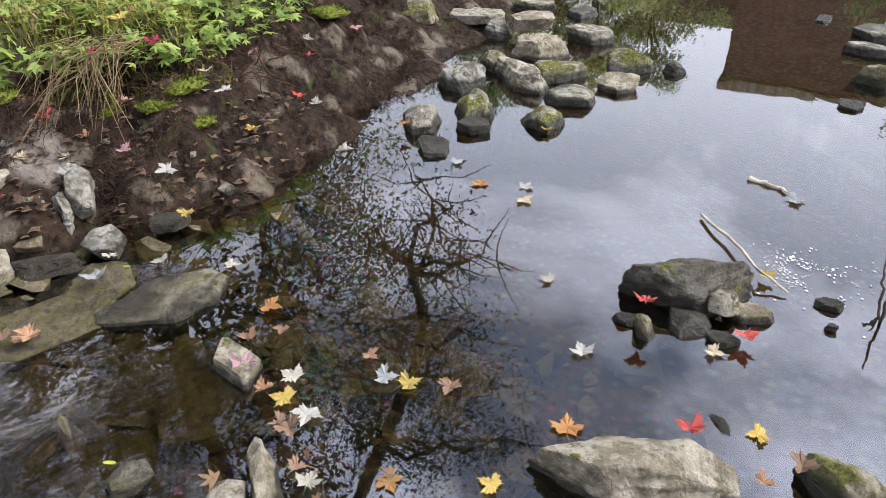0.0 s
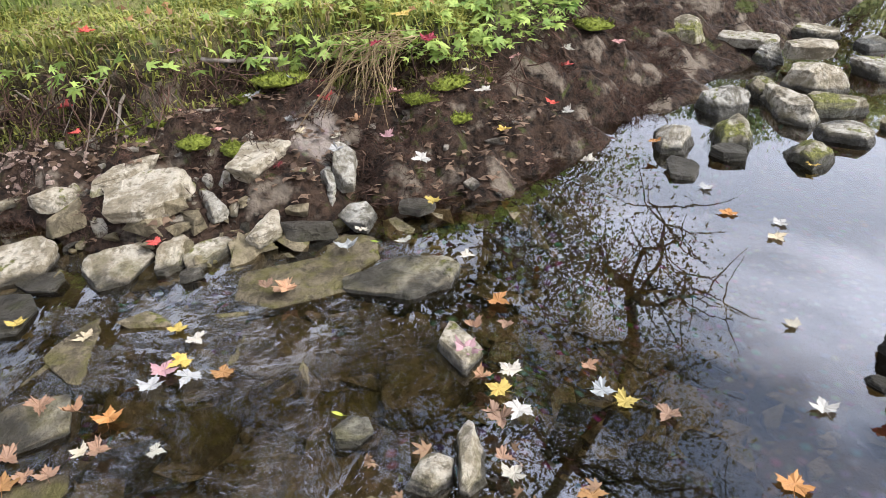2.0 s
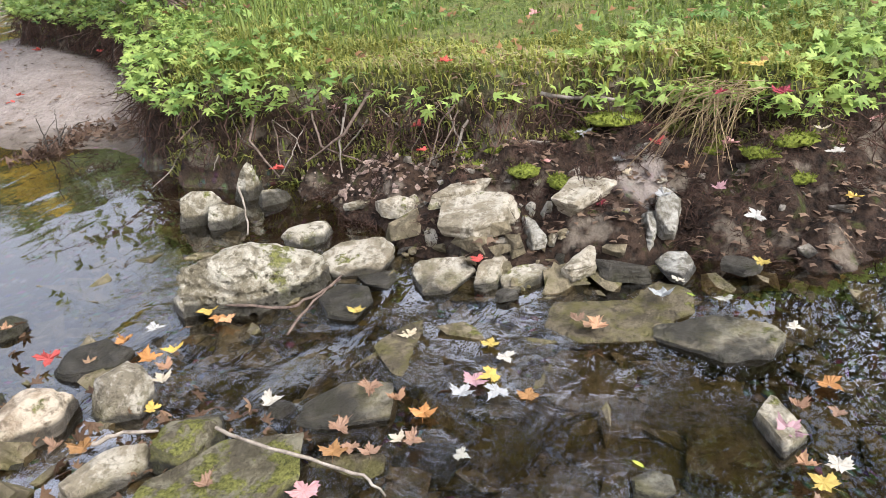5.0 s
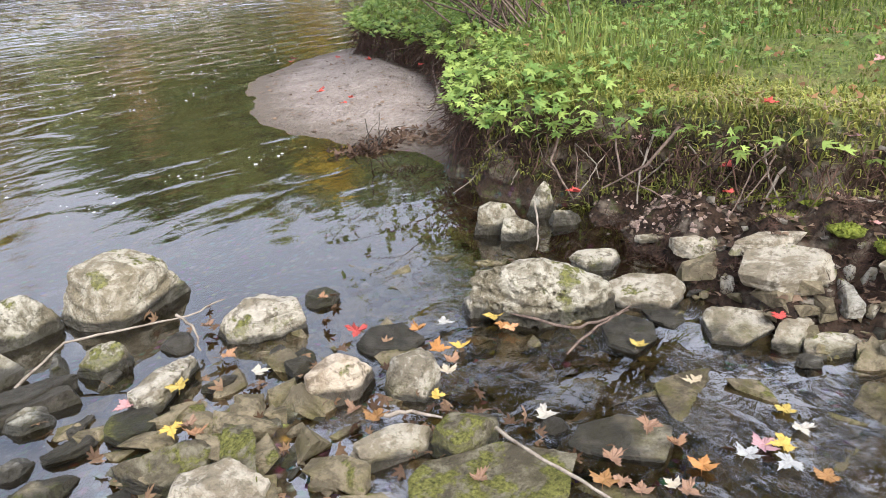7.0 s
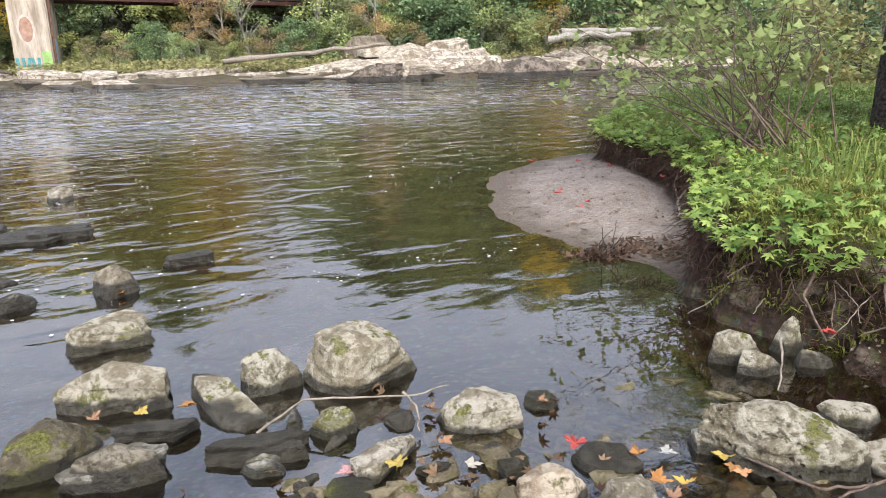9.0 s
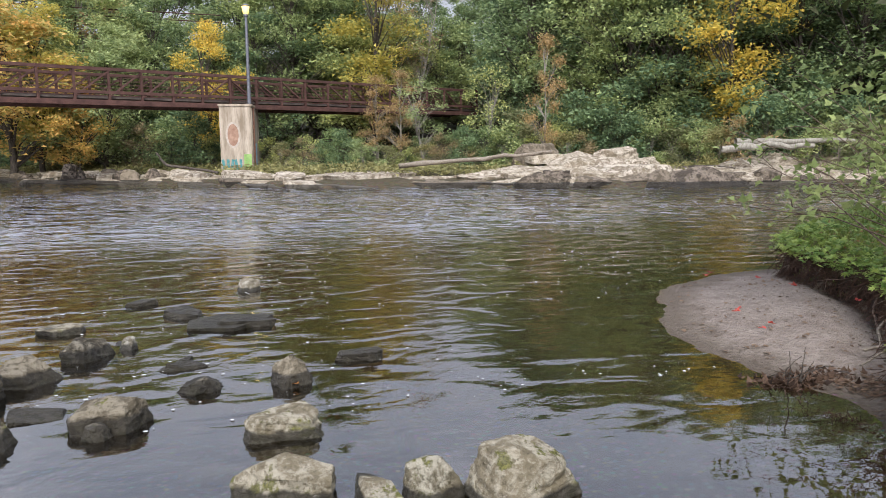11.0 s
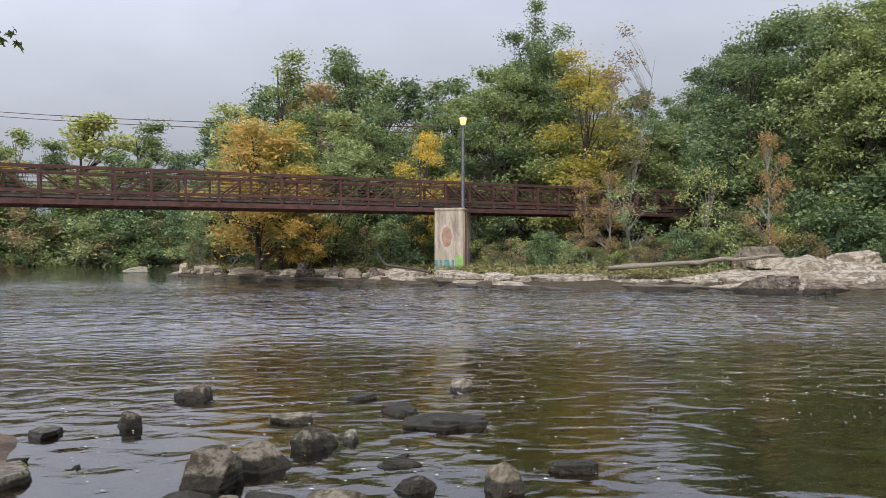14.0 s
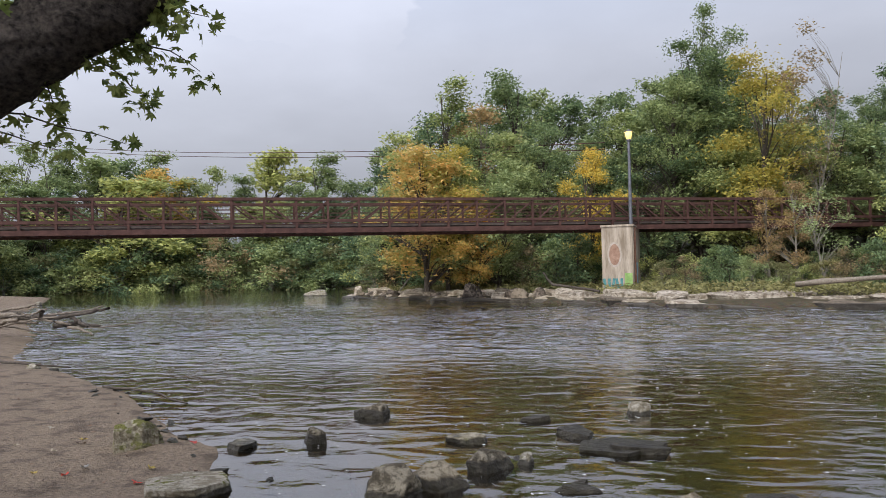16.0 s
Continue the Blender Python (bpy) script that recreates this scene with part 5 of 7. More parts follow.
def street_lamp():
    root = tagged(new("street_lamp"), "grey steel lamp post with a lit yellow lantern", "lamp post")
    grey = plain_material("galvanised_steel", (0.10, 0.10, 0.11), (0.18, 0.18, 0.19), 6.0, 0.6, 0.6)
    m, nt, bsdf = material("lantern_glass")
    link(nt, (0.85, 0.62, 0.22), bsdf.inputs["Base Color"])
    link(nt, (1.0, 0.72, 0.22), bsdf.inputs["Emission Color"])
    bsdf.inputs["Emission Strength"].default_value = 1.1
    part("pole", tubes_mesh("pole", [([(0, 0, 0), (0, 0, 2), (0, 0, 4.5)], [0.10, 0.085, 0.07])], grey, 10), root)
    lantern = part("lantern", tubes_mesh("lantern", [([(0, 0, 4.48), (0, 0, 4.52), (0, 0, 4.86), (0, 0, 4.9)], [0.09, 0.13, 0.2, 0.05])], m, 8), root, "yellow glowing lantern")
    part("lid", tubes_mesh("lid", [([(0, 0, 4.885), (0, 0, 4.92), (0, 0, 5.0)], [0.23, 0.2, 0.02])], grey, 8), lantern)
    part("collar", tubes_mesh("collar", [([(0, 0, 4.36), (0, 0, 4.42), (0, 0, 4.48)], [0.09, 0.13, 0.09])], grey, 8), root)
    root.matrix_basis = pose(2.78, 39.55, 3.9)
    return root


street_lamp()
# two cables high over the river
for k in range(2):
    pts = [(-88 + 9 * i, 100.4 - 5.0 * i, 23.2 - 1.35 * i + 0.45 * k + 1.2 * ((i - 5) / 5) ** 2 - 1.2) for i in range(11)]
    tagged(new("power_cable", tubes_mesh("power_cable", [(pts, [0.03] * 11)], STEEL, 4)), "black power cable strung over the river", "cable", "power cables")


# ---- the grassy bank ----
HERB = leaf_material("fresh_herb_leaves", (0.095, 0.165, 0.04), (0.31, 0.385, 0.10), 1.0, 0.4)
GRASS = leaf_material("grass_blades", (0.06, 0.098, 0.022), (0.215, 0.25, 0.065), 1.1, 0.35)
STRAW = leaf_material("dry_grass", (0.13, 0.085, 0.04), (0.34, 0.245, 0.13), 1.0, 0.2)
FIBRE = plain_material("fibrous_roots", (0.012, 0.007, 0.005), (0.10, 0.056, 0.038), 14.0, 0.95, 0, 0.4, 0.003)
MOSS = plain_material("moss_cushion", (0.05, 0.06, 0.008), (0.19, 0.21, 0.03), 60.0, 0.95, 0, 1.0, 0.01)


def leaf_outline(lobes, notch, wide=78):
    """Outline of a lobed leaf in its plane, stalk end at the origin."""
    pts = [(0.0, 0.0)]
    for k in range(lobes):
        a = radians(-wide + 2 * wide * k / (lobes - 1))
        long = 1.0 - 0.32 * abs(k - (lobes - 1) / 2) / ((lobes - 1) / 2)
        if k:
            b = radians(-wide + 2 * wide * (k - 0.5) / (lobes - 1))
            pts.append((notch * math.sin(b), notch * math.cos(b) + 0.05))
        w = 0.16
        pts.append((long * 0.72 * math.sin(a - w), long * 0.72 * math.cos(a - w)))
        pts.append((long * math.sin(a), long * math.cos(a)))
        pts.append((long * 0.72 * math.sin(a + w), long * 0.72 * math.cos(a + w)))
    return pts


def scatter_leaves(name, spots, outline, mat, gen, size, tilt=0.5):
    """Many leaves in one mesh. Each is a fan of triangles, a little folded; spots are (x, y, z)."""
    k, n = len(outline), len(spots)
    o = np.array(outline)
    fold = -0.25 * np.abs(o[:, 0]) - 0.18 * o[:, 1] ** 2
    local = np.stack([o[:, 0], o[:, 1], fold], 1)
    verts = np.empty((n, k, 3))
    turn = gen.uniform(0, 2 * np.pi, n)
    lean = gen.normal(0.15, tilt, n)
    roll = gen.normal(0, tilt * 0.7, n)
    s = size * gen.uniform(0.55, 1.25, n)
    ct, st, cl, sl, cr, sr = np.cos(turn), np.sin(turn), np.cos(lean), np.sin(lean), np.cos(roll), np.sin(roll)
    x, y, z = local[:, 0][None], local[:, 1][None], local[:, 2][None]
    x, z = x * cr[:, None] + z * sr[:, None], -x * sr[:, None] + z * cr[:, None]
    y, z = y * cl[:, None] - z * sl[:, None], y * sl[:, None] + z * cl[:, None]
    verts[..., 0] = (x * ct[:, None] - y * st[:, None]) * s[:, None] + spots[:, 0:1]
    verts[..., 1] = (x * st[:, None] + y * ct[:, None]) * s[:, None] + spots[:, 1:2]
    verts[..., 2] = z * s[:, None] + spots[:, 2:3]
    base = (np.arange(n) * k)[:, None, None]
    fan = np.array([[0, i, i + 1] for i in range(1, k - 1)])[None]
    return fast_mesh(name, verts.reshape(-1, 3), (base + fan).reshape(-1, 3), mat)


def bank_spots(gen, count, low, high, box_, keep=None):
    """Places on the bank by distance inside its edge."""
    found = np.empty((0, 2))
    while len(found) < count:
        p = np.stack([gen.uniform(box_[0], box_[1], count * 4), gen.uniform(box_[2], box_[3], count * 4)], 1)
        d = inside_by(p[:, 0], p[:, 1], BANK)
        ok = (d > low) & (d < high)
        if keep is not None:
            ok &= keep(p[:, 0], p[:, 1], d)
        found = np.concatenate([found, p[ok]])
    return found[:count]


gen = np.random.RandomState(77)
TOP = (2.9, 11.0, -3.0, 9.0)
LOBED, SIMPLE = leaf_outline(5, 0.4), leaf_outline(3, 0.5, 55)


def lush(x, y):
    """How thick the herbs stand: patchy, thick by the pool and at the river end."""
    n = smooth_noise(x, y, 0.45, 31)
    return n + 0.9 * ease(0.45 - y, 0, 0.5) + 0.8 * ease(y, 1.5, 2.3) - 0.45 * ease(y, 0.4, 0.7) * (1 - ease(y, 1.4, 1.9))


def herb_layer(name, count, low, high, rise_low, rise_high, size, threshold, box_=TOP):
    p = bank_spots(gen, count, low, high, box_, lambda x, y, d: lush(x, y) > threshold + gen.uniform(-0.5, 0.5, len(x)))
    z = np.maximum(land(p[:, 0], p[:, 1])[0], 0.42) + gen.uniform(rise_low, rise_high, len(p)) * (0.6 + 0.4 * smooth_noise(p[:, 0], p[:, 1], 0.3, 33))
    return scatter_leaves(name, np.column_stack([p, z]), LOBED, HERB, gen, size)


tagged(new("herb_leaves", herb_layer("herb_leaves", 4200, -0.10, 0.35, -0.06, 0.14, 0.058, -0.1, (2.9, 6.6, -1.8, 7.2))), "bright green lobed herb leaves overhanging the bank edge", "herbs", kind="stuff")
tagged(new("herb_cover", herb_layer("herb_cover", 12000, 0.2, 4.2, 0.02, 0.15, 0.052, 0.05)), "bright green lobed herbs growing on the bank", "herbs", kind="stuff")


def grass_layer(name, count, low, high, tall, mat, box_=TOP, lean=0.5, keep=None):
    p = bank_spots(gen, count, low, high, box_, keep)
    z = land(p[:, 0], p[:, 1])[0]
    n = len(p)
    a = gen.uniform(0, 2 * np.pi, n)
    h = tall * gen.uniform(0.45, 1.3, n) * (0.8 + 0.5 * smooth_noise(p[:, 0], p[:, 1], 0.6, 35))
    w = gen.uniform(0.0022, 0.0045, n) * (1 + 0.12 * np.hypot(p[:, 0], p[:, 1]))
    bend = np.abs(gen.normal(lean, 0.35, n)) * h
    dx, dy = np.cos(a), np.sin(a)
    root = np.column_stack([p, z - 0.01])
    side = np.column_stack([-dy, dx, np.zeros(n)]) * w[:, None]
    mid = root + np.column_stack([dx * bend * 0.3, dy * bend * 0.3, h * 0.6])
    tip = root + np.column_stack([dx * bend, dy * bend, h * np.clip(1 - 0.35 * bend / h, 0.1, 1)])
    v = np.stack([root - side, root + side, mid + side * 0.8, mid - side * 0.8, tip], 1).reshape(-1, 3)
    i = np.arange(n) * 5
    f = np.concatenate([np.stack([i, i + 1, i + 2], 1), np.stack([i, i + 2, i + 3], 1), np.stack([i + 3, i + 2, i + 4], 1)])
    return fast_mesh(name, v, f, mat)


tagged(new("bank_grass", grass_layer("bank_grass", 46000, 0.05, 4.5, 0.085, GRASS)), "short yellowish-green grass on the bank top", "grass", kind="stuff")
EDGE_GRASS = leaf_material("yellowing_grass", (0.09, 0.115, 0.028), (0.30, 0.29, 0.075), 1.1, 0.35)
tagged(new("edge_grass", grass_layer("edge_grass", 15000, -0.04, 0.75, 0.075, EDGE_GRASS, (3.0, 5.0, -0.6, 2.6), 0.9)), "matted yellow-green grass along the bank edge", "grass", kind="stuff")
tagged(new("tall_grass", grass_layer("tall_grass", 2600, 0.5, 4.5, 0.24, GRASS, (3.4, 11, 1.5, 9), 0.7)), "taller green grass tufts on the bank", "grass", kind="stuff")
tagged(new("dry_grass", grass_layer("dry_grass", 1500, 0.05, 0.6, 0.07, STRAW, (3.0, 4.4, -0.2, 1.7), 0.9)), "straw-coloured dry grass along the bank edge", "grass", kind="stuff")
tagged(new("dead_grass", grass_layer("dead_grass", 2600, 0.3, 4.5, 0.07, STRAW, TOP, 1.2)), "dry brown grass among the green", "grass", kind="stuff")

# roots that hang out of the cut bank
EDGE = [(4.9, -1.65), (4.1, -1.05), (3.6, -0.78), (3.34, -0.42), (3.38, -0.12), (3.42, 0.15), (3.36, 0.45), (3.22, 0.8), (3.24, 1.2), (3.28, 1.6), (3.16, 1.95), (3.12, 2.35), (3.30, 2.72), (4.3, 3.5), (5.2, 4.6), (5.45, 5.5), (5.9, 6.4)]


def edge_place(s):
    legs = [math.dist(a, b) for a, b in zip(EDGE, EDGE[1:])]
    left = s * sum(legs)
    for (a, b), n in zip(zip(EDGE, EDGE[1:]), legs):
        if left <= n or b == EDGE[-1]:
            f = left / n
            return Vector((a[0] + (b[0] - a[0]) * f, a[1] + (b[1] - a[1]) * f, 0)), Vector((-(b[1] - a[1]), b[0] - a[0], 0)).normalized()
        left -= n


rng = random.Random(52)
strands = []
for _ in range(2900):
    p, outward = edge_place(rng.random() ** 0.9)
    h = rng.uniform(0.12, 0.46)
    start = p - outward * rng.uniform(-0.06, 0.06) + Vector((0, 0, h))
    length = rng.uniform(0.05, min(0.3, h))
    way = outward * rng.uniform(0.0, 0.7) + Vector((rng.uniform(-1.1, 1.1), rng.uniform(-1.1, 1.1), rng.uniform(-1.0, 0.1)))
    pts = wander(rng, start, way, length, 4, 0.75, -0.2)
    r = rng.uniform(0.0012, 0.0042)
    strands.append((pts, [r, r, r * 0.8, r * 0.6, r * 0.3]))
tagged(new("root_fringe", tubes_mesh("root_fringe", strands, FIBRE, 3)), "mat of fine dark roots hanging from the cut bank", "roots", kind="stuff")
# fibrous clods on the muddy slope
strands, spots = [], []
for _ in range(26000):
    p, outward = edge_place(0.03 + 0.52 * rng.random())
    spots.append((p + outward * rng.uniform(0.0, 0.62))[:2])
spots = np.array(spots)
spots = spots[smooth_noise(spots[:, 0], spots[:, 1], 0.16, 45) + 0.5 * smooth_noise(spots[:, 0], spots[:, 1], 0.07, 46) > 0.08]
for (x, y), z in zip(spots, land(spots[:, 0], spots[:, 1])[0]):
    pts = wander(rng, (x, y, z + 0.002), (rng.uniform(-1, 1), rng.uniform(-1, 1), rng.uniform(0, 0.5)), rng.uniform(0.02, 0.08), 3, 0.8, -0.05)
    r = rng.uniform(0.0006, 0.0019)
    strands.append((pts, [r, r, r, r * 0.4]))
tagged(new("root_litter", tubes_mesh("root_litter", strands, FIBRE, 3)), "dark root fibres and rotting litter on the mud slope", "litter", kind="stuff")


def stick(points, radius, label, mat=DEADWOOD, name="stick", category="stick", sides=6):
    pts = [Vector(p) for p in points]
    fine = []
    for a, b in zip(pts, pts[1:]):
        for k in range(4):
            q = a.lerp(b, k / 4)
            fine.append(q + Vector((rng.uniform(-1, 1), rng.uniform(-1, 1), rng.uniform(-0.5, 0.5))) * radius * 0.7)
    fine.append(pts[-1])
    radii = [radius * (0.8 - 0.4 * i / len(fine)) * rng.uniform(0.85, 1.15) for i in range(len(fine))]
    return tagged(new(name, tubes_mesh(name, [(fine, radii)], mat, sides)), label, category, "sticks and roots" if name != "log" else "")


GREY_ROOT = "bare grey root sticking out of the cut bank"
stick([(3.42, 0.92, 0.42), (3.25, 0.95, 0.30), (3.16, 0.98, 0.16)], 0.011, GREY_ROOT, DEADWOOD, "root")
stick([(3.46, 0.75, 0.40), (3.36, 0.55, 0.42), (3.33, 0.30, 0.42)], 0.017, "weathered root along the bank edge", DEADWOOD, "root")
stick([(3.3, 0.9, 0.24), (3.2, 0.7, 0.26), (3.2, 0.55, 0.27)], 0.012, "broken pale stick on the mud slope")
stick([(3.36, 0.55, 0.2), (3.22, 0.46, 0.24), (3.16, 0.3, 0.22)], 0.008, "thin brown stick on the mud slope")
stick([(3.30, 1.42, 0.44), (3.14, 1.5, 0.28), (3.08, 1.68, 0.16)], 0.010, GREY_ROOT, ROOT, "root")
stick([(3.32, 1.55, 0.4), (3.15, 1.53, 0.24), (3.12, 1.52, 0.10)], 0.009, GREY_ROOT, DEADWOOD, "root")
stick([(3.3, 1.75, 0.42), (3.13, 1.62, 0.22), (3.16, 1.42, 0.14)], 0.009, GREY_ROOT, ROOT, "root")
stick([(3.26, 2.0, 0.4), (3.05, 1.95, 0.26), (3.02, 1.8, 0.1)], 0.010, GREY_ROOT, ROOT, "root")
stick([(4.5, 3.4, 0.45), (4.45, 3.62, 0.2), (4.15, 3.75, 0.1)], 0.02, GREY_ROOT, DEADWOOD, "root")
stick([(4.75, 3.9, 0.4), (4.6, 4.05, 0.15), (4.35, 3.8, 0.09)], 0.02, GREY_ROOT, DEADWOOD, "root")
stick([(4.6, 3.5, 0.42), (4.2, 3.6, 0.16), (3.9, 3.55, 0.08)], 0.014, GREY_ROOT, DEADWOOD, "root")
stick([(5.2, 4.5, 0.4), (4.95, 4.4, 0.2), (4.8, 4.2, 0.09)], 0.018, GREY_ROOT, ROOT, "root")
for _ in range(46):
    p, outward = edge_place(rng.uniform(0.12, 0.95))
    a = p - outward * 0.05 + Vector((0, 0, rng.uniform(0.25, 0.45)))
    pts = wander(rng, a, outward * 0.6 + Vector((rng.uniform(-0.8, 0.8), rng.uniform(-0.8, 0.8), -0.9)), rng.uniform(0.18, 0.38), 3, 0.4, -0.05)
    stick(pts, rng.uniform(0.0025, 0.007), "thin crooked root hanging from the bank", ROOT if rng.random() < 0.6 else DEADWOOD, "root")

# tuft of dead stalks that hangs over the slope
stalks = []
for _ in range(64):
    a = Vector((3.40 + rng.uniform(-0.08, 0.1), -0.16 + rng.uniform(-0.16, 0.12), 0.46 + rng.uniform(-0.05, 0.04)))
    b = Vector((3.14 + rng.uniform(-0.14, 0.2), 0.04 + rng.uniform(-0.22, 0.2), 0.26 + rng.uniform(-0.09, 0.16)))
    m = a.lerp(b, 0.5) + Vector((-0.06, 0.02, 0.09 + rng.uniform(-0.04, 0.04)))
    stalks.append(([a, a.lerp(m, 0.6), m, b], [0.0022, 0.002, 0.0018, 0.001]))
tagged(new("dead_stalks", tubes_mesh("dead_stalks", stalks, STRAW, 3)), "tuft of tan dead grass stalks drooping over the bank", "dry grass", kind="stuff")


def moss_cushion(x, y, w, h):
    """A low cushion of moss with a fuzzy top."""
    g = np.random.RandomState(int(abs(x * 100) + abs(y * 77)))
    v, f = GRID[3]
    bumps = np.array([noise.fractal(Vector(q) * 2.5 + Vector((x, y, 0)), 0.9, 2.1, 4) for q in v])
    p = v * (w / 2, w * 0.36, h) * (1 + 0.3 * bumps[:, None])
    n = 500
    pick = p[g.randint(0, len(p), n)]
    pick = pick[pick[:, 2] > 0]
    tips = pick * 1.08 + g.normal(0, 0.008, pick.shape) + (0, 0, 0.006)
    side = g.normal(0, 0.0035, pick.shape)
    verts = np.concatenate([p, np.stack([pick - side, pick + side, tips], 1).reshape(-1, 3)])
    i = len(p) + np.arange(len(pick)) * 3
    faces = np.concatenate([f, np.stack([i, i + 1, i + 2], 1)])
    ob = tagged(new("moss_cushion", fast_mesh("moss_cushion", verts, faces, MOSS, True)), "yellow-green cushion of moss on the muddy slope", "moss", "moss cushions")
    ob.matrix_basis = pose(x, y, height_at(x, y), 0, 0, g.uniform(0, 360))


for x, y, w in ((3.23, 0.92, 0.14), (3.18, 0.72, 0.16), (3.0, 0.62, 0.15), (3.3, 0.3, 0.2), (3.28, 0.42, 0.12), (3.15, -0.28, 0.12), (3.22, -0.4, 0.16), (3.3, -0.1, 0.14), (3.06, 0.85, 0.18), (2.95, 0.45, 0.12), (3.35, -0.55, 0.1), (3.12, -0.42, 0.1), (4.0, -1.2, 0.18), (3.1, 1.85, 0.12)):
    moss_cushion(x, y, w * 1.15, 0.02)


# shrub on the point and the tree behind it
def shrub():
    r = random.Random(9)
    root = tagged(new("shrub"), "loose shrub with thin stems and small grey-green leaves", "shrub")
    twigs, tips = [], []
    for _ in range(36):
        start = Vector((5.2 + r.uniform(-0.35, 0.5), 3.75 + r.uniform(-0.5, 0.45), 0.5))
        goal = Vector((4.9 + r.uniform(-0.8, 0.9), 4.5 + r.uniform(-1.3, 1.3), r.uniform(0.95, 2.4)))
        mid = start.lerp(goal, 0.5) + Vector((r.uniform(-0.15, 0.15), r.uniform(-0.15, 0.15), 0.15))
        twigs.append(([start, start.lerp(mid, 0.5), mid, goal], [0.010, 0.008, 0.005, 0.002]))
        for k in range(4):
            a = mid.lerp(goal, k / 4)
            b = a + Vector((r.uniform(-0.3, 0.3), r.uniform(-0.2, 0.35), r.uniform(-0.12, 0.2)))
            twigs.append(([a, a.lerp(b, 0.5) + Vector((0, 0, 0.03)), b], [0.004, 0.003, 0.0015]))
            tips += [a.lerp(b, f) + Vector((r.uniform(-0.06, 0.06), r.uniform(-0.06, 0.06), r.uniform(-0.05, 0.05))) for f in (0.4, 0.7, 1, 1)]
    part("branchwork", tubes_mesh("branchwork", twigs, ROOT, 4), root)
    spots = np.array([t[:] for t in tips])
    spots = np.concatenate([spots + gen.normal(0, 0.05, spots.shape) for _ in range(2)])
    part("foliage", scatter_leaves("foliage", spots, SIMPLE, leaf_material("shrub_leaves", (0.15, 0.20, 0.06), (0.38, 0.41, 0.15)), gen, 0.075, 0.8), root)
    return root


shrub()
bank_tree = tree("tree", "old tree with a dark ridged trunk on the grassy bank", 12, 4.4, 5.5, GREENS["green"], 61, 70, 90, 0.11, DARK_BARK, 0.43)
bank_tree.matrix_basis = pose(6.96, 3.46, 0.5)


def overhead(az, el, away):
    """A place over the pool by bearing, height angle of its mirror image, and distance."""
    return Vector((away * math.sin(radians(az)), away * math.cos(radians(az)), away * math.tan(radians(el)) - 1.33))


